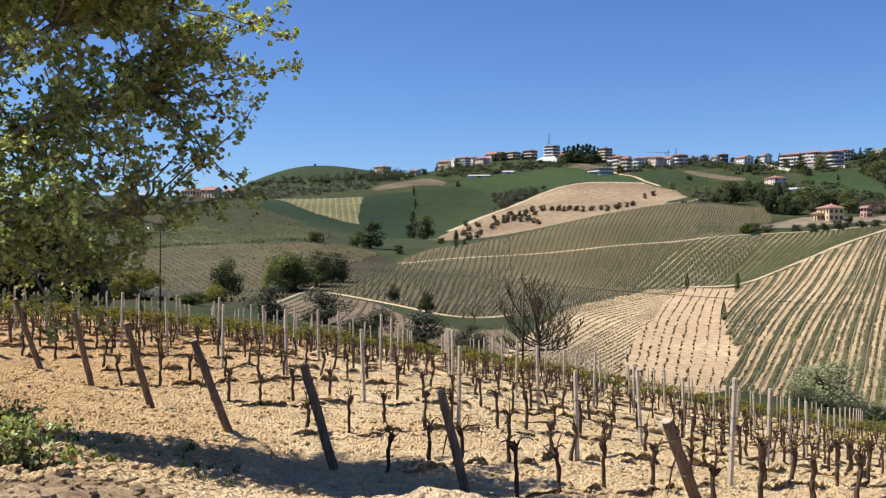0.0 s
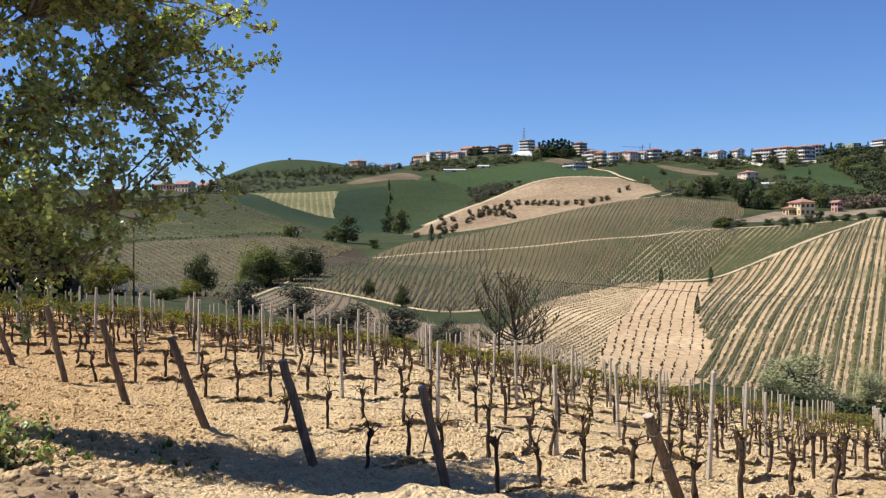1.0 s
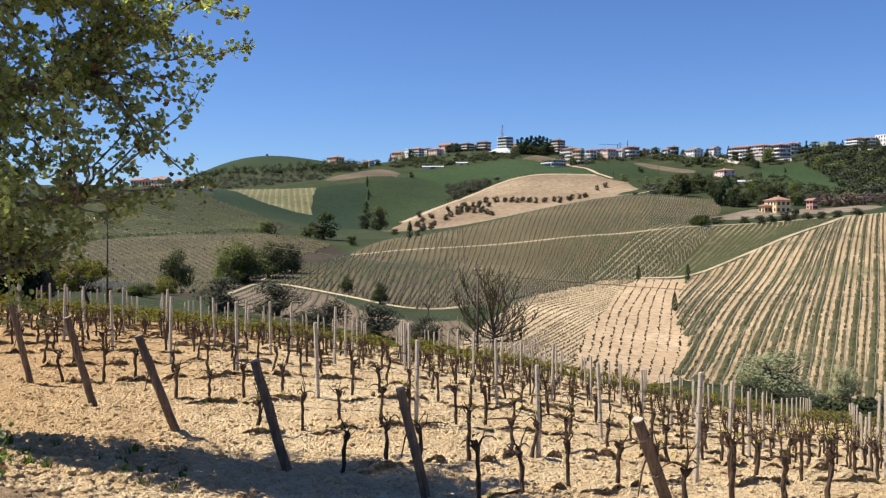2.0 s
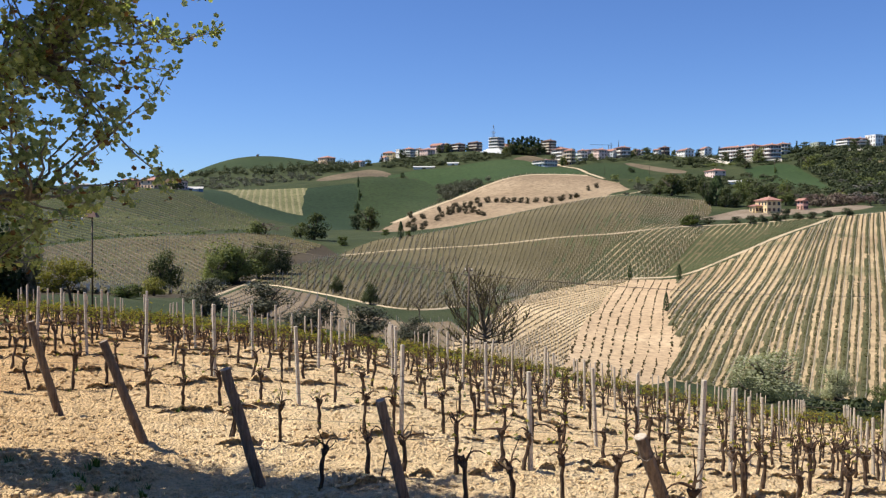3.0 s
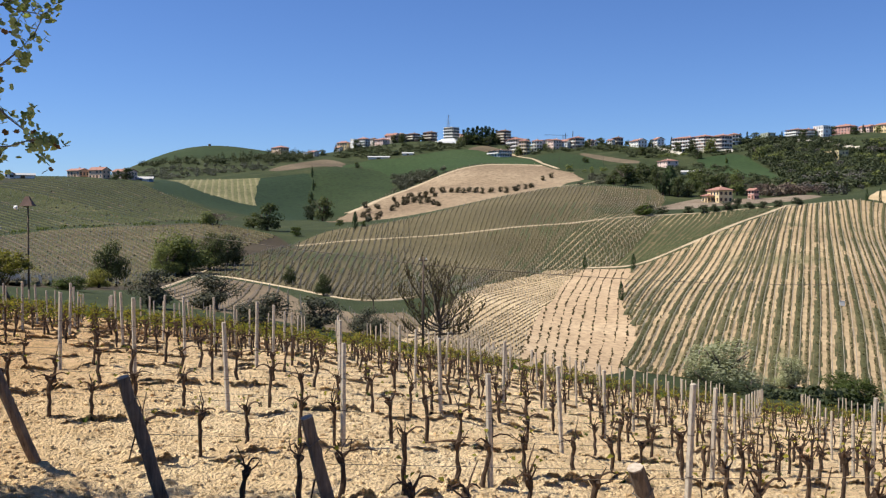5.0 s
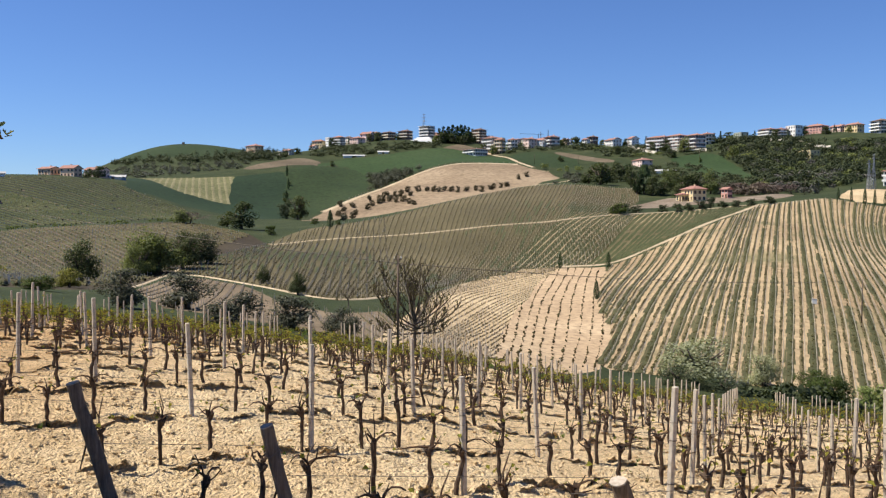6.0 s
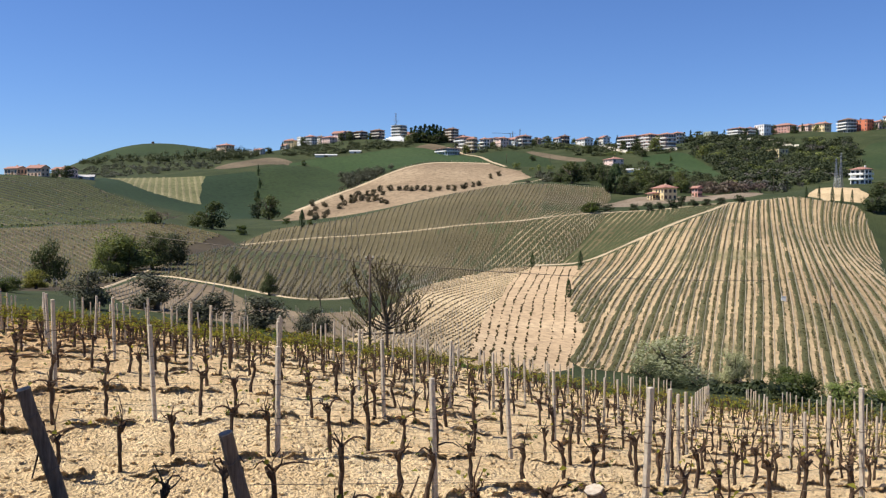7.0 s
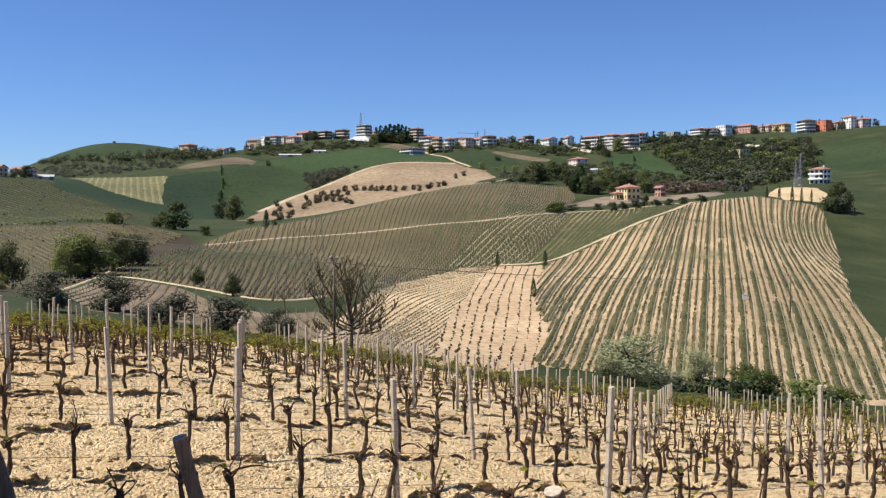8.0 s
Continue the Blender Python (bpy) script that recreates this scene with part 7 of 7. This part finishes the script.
HOUSES = {
    "left": [(-46, 962, 16.4, 8.3, 'hip_peach'), (-12, 920, 9.4, 5.7, 'gable_cream'), (-19, 908, 4.6, 4.5, 'flat_white'), (-123, 1020, 2.3, 2.5, 'flat_grey')],
    "west": [(14, 983, 7.8, 5.5, 'gable_white'), (19, 983, 12.3, 10.3, 'hip_yellow'), (30, 974, 8.3, 10.8, 'flat_white'), (39, 956, 9.8, 11.8, 'block_white'), (50, 984, 8.4, 8.5, 'hip_dark'), (58, 968, 14.3, 7.8, 'hip_red'), (70, 981, 13.4, 10.9, 'gable_red'), (79, 980, 9.5, 9.7, 'hip_dark'), (91, 978, 15.0, 9.1, 'block_brown'), (109, 974, 13.3, 10.3, 'block_brown'), (141, 937, 9.7, 9.3, 'gable_cream'), (140, 965, 6.6, 8.4, 'hip_white')],
    "tower": [(129, 952, 27.0, 15.6, 'tower_cream')],
    "mid": [(183, 948, 12.0, 15.5, 'block_brown'), (193, 946, 7.7, 8.3, 'gable_white'), (183, 883, 16.4, 14.5, 'block_cream'), (162, 858, 18.8, 6.5, 'block_white'), (186, 862, 9.0, 14.7, 'block_yellow'), (202, 878, 8.7, 11.1, 'block_white'), (220, 933, 6.5, 5.9, 'hip_red')],
    "east": [(218, 873, 11.2, 10.5, 'hip_red'), (228, 871, 10.2, 8.9, 'gable_white'), (238, 868, 14.3, 11.1, 'block_red'), (256, 882, 6.8, 6.2, 'gable_red'), (266, 898, 5.3, 5.2, 'hip_white'), (273, 870, 6.2, 6.7, 'gable_plainwhite'), (285, 887, 9.0, 8.6, 'block_brown'), (300, 881, 9.5, 5.7, 'hip_dark'), (294, 851, 14.3, 7.8, 'gable_plainwhite'), (311, 845, 11.2, 9.4, 'gable_plainwhite'), (223, 916, 5.3, 7.0, 'hip_cream')],
    "blocks": [(317, 794, 19.4, 13.2, 'block_red'), (328, 780, 17.3, 14.6, 'block_red'), (339, 768, 16.2, 14.5, 'block_red'), (366, 803, 12.0, 10.9, 'block_cream')],
    "ridge": [(403, 811, 12.3, 6.1, 'flat_green'), (424, 800, 15.4, 8.4, 'block_white'), (430, 791, 13.3, 8.3, 'block_red'), (441, 785, 12.3, 10.0, 'flat_white'), (472, 801, 19.0, 9.2, 'hip_pink')],
    "ridge_east": [(494, 801, 12.4, 6.8, 'gable_red'), (500, 785, 15.2, 8.8, 'hip_yellow'), (501, 748, 14.7, 12.4, 'block_grey'), (513, 740, 11.9, 10.0, 'flat_orange'), (522, 734, 10.1, 8.0, 'hip_red'), (530, 728, 11.0, 11.9, 'hip_white'), (539, 721, 11.9, 9.0, 'hip_red')],
    "slope": [(264, 696, 16.1, 6.4, 'hip_red'), (388, 669, 15.8, 6.2, 'flat_yellow'), (258, 633, 14.0, 2.9, 'shed_white'), (50, 882, 20.0, 2.7, 'shed_white'), (78, 886, 10.1, 2.7, 'shed_white'), (338, 863, 5.3, 3.4, 'gable_cream')],
    "slope_east": [(323, 469, 9.3, 9.4, 'block_white')],
    "farm": [(200, 454, 11.8, 7.7, 'hip_farm'), (194, 455, 5.6, 4.0, 'hip_farm'), (219, 456, 4.6, 5.6, 'gable_pink')],
    "leftfarm": [(-143, 616, 11.5, 7.0, 'gable_peach'), (-135, 653, 12.9, 7.0, 'gable_red'), (-158, 624, 11.0, 5.2, 'gable_peach'), (-123, 657, 11.4, 3.3, 'shed_blue'), (-125, 656, 10.6, 2.5, 'shed_white'), (-179, 581, 13.1, 3.0, 'shed_white'), (-185, 577, 4.1, 3.4, 'gable_white')],
}
_s = 0
for g, rows in HOUSES.items():
    for x, y, w, h, style in rows:
        _s += 1
        house(x, y, w, h, style, 900 + _s)
# pale retaining walls along the village road
def retaining_wall(a, b, tall):
    n = max(2, int(math.hypot(b[0] - a[0], b[1] - a[1]) / 6))
    root = empty("retaining_wall", "pale concrete retaining wall on the slope", "wall")
    for k in range(n):
        x0, y0 = a[0] + (b[0] - a[0]) * k / n, a[1] + (b[1] - a[1]) * k / n
        x1, y1 = a[0] + (b[0] - a[0]) * (k + 1) / n, a[1] + (b[1] - a[1]) * (k + 1) / n
        g = max(ground_z(x0, y0), ground_z(x1, y1))
        bm = bmesh.new()
        box(bm, (x0 + x1) / 2, (y0 + y1) / 2, g + tall / 2 - 1.0, math.hypot(x1 - x0, y1 - y0) + 0.02, 0.5, tall + 2.0, Matrix.Rotation(math.atan2(y1 - y0, x1 - x0), 3, "Z"))
        part("panel", bm, WALLS["cream"], root)


for _a, _b, _t in (
    ((316, 775), (340, 746), 2.2),
    ((401, 768), (424, 737), 1.8),
    ((413, 717), (420, 691), 1.5),
    ((299, 823), (302, 763), 1.8),
    ((52, 984), (70, 972), 3.0),
):
    retaining_wall(_a, _b, _t)
# garden trees between the village houses
_s = 0
_rg = random.Random(77)
for g in ("west", "mid", "east", "ridge", "blocks", "ridge_east"):
    for x, y, w, h, style in HOUSES[g]:
        _s += 1
        k = _rg.choice(("round", "round", "pine", "round2", "cypress"))
        tall = h * _rg.uniform(0.5, 0.95)
        plant(round(x + _rg.choice((-1, 1)) * w * _rg.uniform(0.6, 0.9)), round(y - w * _rg.uniform(0.2, 0.9)), tall * {"cypress": 0.3, "pine": 0.5}.get(k, 1.0), tall, k, 400 + _s, "garden trees of the village")
# the farmhouse whose brown roof shows behind the big tree
house(-43, 72, 12, 9.5, "hip_dark", 990)


def lattice_mast(x, y, tall, base, arms, name="pylon", label="grey steel lattice pylon on the ridge"):
    root = empty(name, label, "pylon")
    root.matrix_basis = pose(x, y, ground_z(x, y), 0, 0, 20)
    for sx, sy in ((-1, -1), (1, -1), (1, 1), (-1, 1)):
        bm = bmesh.new()
        tube(bm, [(sx * base / 2, sy * base / 2, -0.5), (sx * base * 0.12, sy * base * 0.12, tall * 0.75), (sx * 0.1, sy * 0.1, tall)], [0.16, 0.12, 0.08], 4)
        part("leg", bm, M_STEEL, root)
    n = 7
    for k in range(n):
        f0, f1 = k / n * 0.75, (k + 1) / n * 0.75
        r0, r1 = base / 2 * (1 - f0 / 0.75 * 0.76), base / 2 * (1 - f1 / 0.75 * 0.76)
        for sy in (-1, 1):
            bm = bmesh.new()
            tube(bm, [(-r0, sy * r0, f0 * tall), (r1, sy * r1, f1 * tall)], [0.08, 0.08], 4)
            part("brace", bm, M_STEEL, root)
            bm = bmesh.new()
            tube(bm, [(r0, sy * r0, f0 * tall), (-r1, sy * r1, f1 * tall)], [0.08, 0.08], 4)
            part("brace", bm, M_STEEL, root)
    for f, ln in arms:
        bm = bmesh.new()
        tube(bm, [(-ln, 0, tall * f), (0, 0, tall * f + 0.5), (ln, 0, tall * f)], [0.08, 0.16, 0.08], 4)
        part("crossarm", bm, M_STEEL, root)
    return root


lattice_mast(128, 969, 28, 5, ((0.72, 3.5), (0.84, 2.8), (0.95, 2.0)))
for mx, my, mh in ((240, 916, 13), (246, 910, 15)):
    lattice_mast(mx, my, mh, 1.6, ((0.9, 1.2),), "mast", "thin grey steel mast among the houses")
for mx, my, mh in ((284, 433, 15), (287, 433.5, 18)):
    lattice_mast(mx, my, mh, 1.8, ((0.86, 2.0), (0.95, 1.4)))


def pole(x, y, tall, r, label, name="utility_pole"):
    root = empty(name, label, "pole")
    root.matrix_basis = pose(x, y, ground_z(x, y))
    bm = bmesh.new()
    tube(bm, [(0, 0, -0.5), (0, 0, tall * 0.5), (0.03, 0, tall)], [r, r * 0.85, r * 0.7], 8)
    part("shaft", bm, M_POLE, root, smooth=True)
    return root


up = pole(8.0, 76.0, 7.6, 0.11, "slim dark wooden utility pole beside the bare tree")
bm = bmesh.new()
box(bm, 0, 0, 7.3, 0.7, 0.09, 0.09)
part("crossarm", bm, M_POLE, up)
for sx in (-0.28, 0.28):
    bm = bmesh.new()
    bmesh.ops.create_cone(bm, cap_ends=True, segments=8, radius1=0.05, radius2=0.035, depth=0.16, matrix=Matrix.Translation((sx, 0, 7.42)))
    part("insulator", bm, WALLS["white"], up)

lp = pole(-24.3, 81.5, 8.3, 0.09, "dark metal pole carrying a brown hooded lamp", "lamp_pole")
bm = bmesh.new()
bmesh.ops.create_cone(bm, cap_ends=True, segments=4, radius1=0.75, radius2=0.18, depth=0.8, matrix=Matrix.Translation((0, 0, 8.5)) @ Matrix.Rotation(0.785, 4, "Z"))
part("lamp_hood", bm, M_TILE_DARK, lp, "brown pyramid-shaped hood")
bm = bmesh.new()
tube(bm, [(0, 0, 8.0), (-0.5, -0.1, 8.15), (-0.9, -0.1, 8.0)], [0.04, 0.04, 0.03], 6)
part("bracket", bm, M_POLE, lp)
bm = bmesh.new()
bmesh.ops.create_icosphere(bm, subdivisions=2, radius=0.2, matrix=Matrix.Translation((-0.9, -0.1, 7.95)))
part("lamp_globe", bm, WALLS["white"], lp)

# white poles near the farm and a few far away
for x, y, h in ((258.8, 449.4, 8.5), (266, 636, 7.5), (313.5, 701, 8), (188, 737, 8), (223, 731, 8)):
    pole(x, y, h, 0.14, "pale slender concrete pole on the far slope")


def cable(a, b, sag, r=0.03):
    bm = bmesh.new()
    a, b = Vector(a), Vector(b)
    pts = [a.lerp(b, k / 16) - Vector((0, 0, sag * 4 * (k / 16) * (1 - k / 16))) for k in range(17)]
    tube(bm, pts, [r] * 17, 4)
    return tagged(part("overhead_cable", bm, M_WIRE), "thin pale overhead cable crossing the valley", "cable", "overhead cables")


_top = Vector((8.0, 76.0, ground_z(8, 76) + 7.45))
cable(_top - Vector((0, 0, 0.5)), (-111.8, 278.6, 12.0), 1.5)
cable(_top - Vector((0, 0, 0.5)), (108.8, 168.0, ground_z(108.8, 168) + 8.5), 1.0)
pole(108.8, 168.0, 8.6, 0.13, "slim dark wooden utility pole in the dip")
pole(-111.8, 278.6, 12.1 - ground_z(-111.8, 278.6), 0.15, "slim wooden utility pole on the vineyard slope")


# a building crane over the village roofs, and a white box in the striped field
crane = empty("tower_crane", "slender grey building crane over the roofs", "crane")
crane.matrix_basis = pose(238, 918, ground_z(238, 918), 0, 0, 12)
bm = bmesh.new()
box(bm, 0, 0, 5, 0.5, 0.5, 12)
part("crane_mast", bm, M_STEEL, crane)
bm = bmesh.new()
box(bm, -7.5, 0, 10.6, 26, 0.35, 0.3)
part("jib", bm, M_STEEL, crane)
tank = empty("white_box", "small white box among the vines on the hill", "box")
tank.matrix_basis = pose(107, 182, ground_z(107, 182), 0, 0, -25)
bm = bmesh.new()
box(bm, 0, 0, 0.45, 1.0, 0.7, 1.0)
bmesh.ops.bevel(bm, geom=list(bm.edges), offset=0.06, segments=2, affect="EDGES")
part("tank_body", bm, WALLS["white"], tank)
bm = bmesh.new()
box(bm, 0, 0, 1.0, 1.1, 0.8, 0.1)
part("lid", bm, WALLS["grey"], tank)


# pale fence posts along the upper edge of the tan hill
bm = bmesh.new()
box(bm, 0, 0, 0.7, 0.22, 0.22, 1.9, None, 0.9)
_fence = bpy.data.meshes.new("fence_post")
bm.to_mesh(_fence)
bm.free()
_fence.materials.append(M_POST)
_fl = [(26, 647), (48, 686), (73, 718), (108, 747), (128, 749), (150, 744), (174, 734)]
for (x0, y0), (x1, y1) in zip(_fl, _fl[1:]):
    n = int(math.hypot(x1 - x0, y1 - y0) / 4.5)
    for k in range(n):
        x, y = x0 + (x1 - x0) * k / n - 1.5, y0 + (y1 - y0) * k / n + 1.5
        ob = new("fence_post", _fence)
        ob.matrix_basis = pose(x, y, ground_z(x, y))
        tagged(ob, "pale fence post along the tan field", "post", "fence along the tan hill")


# ---- clods, stones and weeds on the near soil ----
def clod_mesh(seed, rough=0.28):
    rng = random.Random(seed)
    bm = bmesh.new()
    bmesh.ops.create_icosphere(bm, subdivisions=1, radius=0.5)
    for v in bm.verts:
        v.co *= 1 + rng.uniform(-rough, rough)
        v.co.z *= 0.7
    return bm


_cl = [mesh_arrays(clod_mesh(s)) for s in range(8)]
rngc = np.random.default_rng(5)
_n = 20000
_ca, _cd = np.radians(rngc.uniform(-36, 42, _n)), 7.5 + 22 * rngc.random(_n) ** 1.3
_cx, _cy = _cd * np.sin(_ca), _cd * np.cos(_ca)
_cz = surface(_cx, _cy)
_cs = 0.024 + 0.095 * rngc.random(_n) ** 2.8
_big = (_cx < -3.2) & (_cy < 12.5)
_cs = np.where(_big, _cs * 1.8, _cs)
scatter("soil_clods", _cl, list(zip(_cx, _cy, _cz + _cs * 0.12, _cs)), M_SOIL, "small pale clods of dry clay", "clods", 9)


def earth_lips(places, seed):
    """Dug edges along the vine rows: a slow rise and a steep, slightly hollow break towards the lower side."""
    rng = np.random.default_rng(seed)
    V, F, base = [], [], 0
    m = 9
    for x, y in places:
        ln, hi, back = rng.uniform(0.3, 0.8), rng.uniform(0.06, 0.15), rng.uniform(0.3, 0.6)
        t = np.linspace(-0.5, 0.5, m)
        env = np.clip(1.25 * (1 - (2 * np.abs(t)) ** 2.5), 0, 1)
        bow = rng.uniform(0.04, 0.14) * (1 - (2 * t) ** 2) * rng.choice((1, 1, -0.6)) + rng.normal(0, 0.022, m)
        rise = hi * env * rng.uniform(0.5, 1.25, m)
        px, py = x + _pu[0] * t * ln, y + _pu[1] * t * ln
        cols = []
        for off, up in ((back, -0.03), (0.12, 0.62), (0.0, 1.0), (-0.05, 0.92), (0.02, 0.45), (0.05, -0.6)):
            o = off * (0.3 + 0.7 * env) - bow
            qx, qy = px + _pn[0] * o, py + _pn[1] * o
            cols.append(np.stack([qx, qy, rise * up if up > 0 else np.full(m, up * 0.1)], 1))
        V.append(np.concatenate(cols))
        for r in range(5):
            for k in range(m - 1):
                i = base + r * m + k
                F.append((i, i + m, i + m + 1, i + 1))
        base += 6 * m
    V = np.concatenate(V)
    V[:, 2] += surface(V[:, 0], V[:, 1])
    return stuff("dug_earth", V, np.array(F), M_SOIL, "dug edges of pale earth along the vine rows", "earth")


_lp = []
for _i, (d, x, y) in enumerate(vines_at[:900] + vines_at[:1900]):
    if rngc.random() < 0.8:
        _lr = rngc.uniform(-0.1, 0.6), rngc.uniform(-0.05, 0.22)
        _lp.append((x + _pu[0] * _lr[0] - _pn[0] * _lr[1], y + _pu[1] * _lr[0] - _pn[1] * _lr[1]))
earth_lips(_lp, 19)
_n = 5000
_bx, _by = -8.0 + 11.0 * rngc.random(_n), 2.0 + 10.0 * rngc.random(_n)
_bk = _by + 1.6 * _bx < 1.5 + 0.5 * rngc.random(_n)
_bx, _by = _bx[_bk], _by[_bk]
_bs = 0.02 + 0.09 * rngc.random(len(_bx)) ** 3
scatter("bank_clods", _cl, list(zip(_bx, _by, surface(_bx, _by) + _bs * 0.15, _bs)), M_BANK, "small brown clods and stones on the bank", "clods", 29)
for n in range(70):
    x, y = -7.5 + 8.5 * rngc.random(), 3.0 + 8.4 * rngc.random()
    if y + 1.6 * x > 1.6:
        continue
    s = 0.07 + 0.17 * rngc.random() ** 2
    ob = part("clod", clod_mesh(60 + n, 0.32), M_BANK)
    ob.matrix_basis = pose(x, y, spot(x, y) + s * 0.1, 0, 0, 360 * rngc.random()) @ Matrix.Diagonal((s, s * 0.8, s * 0.8, 1))
    tagged(ob, "rough clod of brown earth on the bank", "clod", "clods on the bank")


def weed_mesh(seed, blades=14):
    rng = random.Random(seed)
    bm = bmesh.new()
    for _ in range(blades):
        a, ln = rng.uniform(0, 6.283), rng.uniform(0.4, 1.0)
        d = Vector((math.cos(a) * 0.5, math.sin(a) * 0.5, 1)).normalized()
        s = Vector((-math.sin(a), math.cos(a), 0)) * 0.07
        b = Vector((rng.uniform(-0.2, 0.2), rng.uniform(-0.2, 0.2), -0.05))
        v = [bm.verts.new(q) for q in (b - s, b + s, b + d * ln * 0.6 + s * 0.7, b + d * ln * 0.6 - s * 0.7, b + d * ln + Vector((math.cos(a), math.sin(a), -0.3)) * 0.15)]
        bm.faces.new(v[:4])
        bm.faces.new((v[3], v[2], v[4]))
    return bm


_wm = [mesh_arrays(weed_mesh(s)) for s in range(6)]
_w = []
for d, x, y in vines_at[:1400]:
    if rngc.random() < 0.45:
        _w.append((x + rngc.normal(0, 0.2), y + rngc.normal(0, 0.2), 0.06 + 0.12 * rngc.random()))
for _ in range(60):
    _w.append((-6.8 + 4.0 * rngc.random(), 8.6 + 4.0 * rngc.random(), 0.08 + 0.14 * rngc.random()))
_wx, _wy = np.array([p[0] for p in _w]), np.array([p[1] for p in _w])
scatter("weeds", _wm, list(zip(_wx, _wy, surface(_wx, _wy), [p[2] for p in _w])), M_WEED, "small green weeds along the vine rows", "weeds", 10)
_n = 1400
_ga = np.radians(rngc.uniform(-38, 34, _n))
_gx0, _gy0 = np.sin(_ga), np.cos(_ga)
_ge = edge_distance(_gx0, _gy0) + rngc.uniform(-3, 18, _n)
_gx, _gy = _ge * _gx0, _ge * _gy0
scatter("verge_grass", _wm, list(zip(_gx, _gy, height(_gx, _gy), 0.2 + 0.35 * rngc.random(_n))), M_WEED, "tall green grass along the lower edge of the vineyard", "grass", 11)

_dw = []
for d, x, y in vines_at[:1700]:
    for _ in range(1):
        _dw.append((x + rngc.normal(0, 0.16), y + rngc.normal(0, 0.12), 0.07 + 0.11 * rngc.random()))
_dx, _dy = np.array([p[0] for p in _dw]), np.array([p[1] for p in _dw])
_dm = [mesh_arrays(weed_mesh(40 + s, 7)) for s in range(6)]
scatter("dry_weeds", _dm, list(zip(_dx, _dy, surface(_dx, _dy), [p[2] for p in _dw])), leafy("dry_weed", (0.07, 0.055, 0.025), (0.17, 0.14, 0.06), 0.2), "dry brown weeds at the feet of the vines", "weeds", 12)
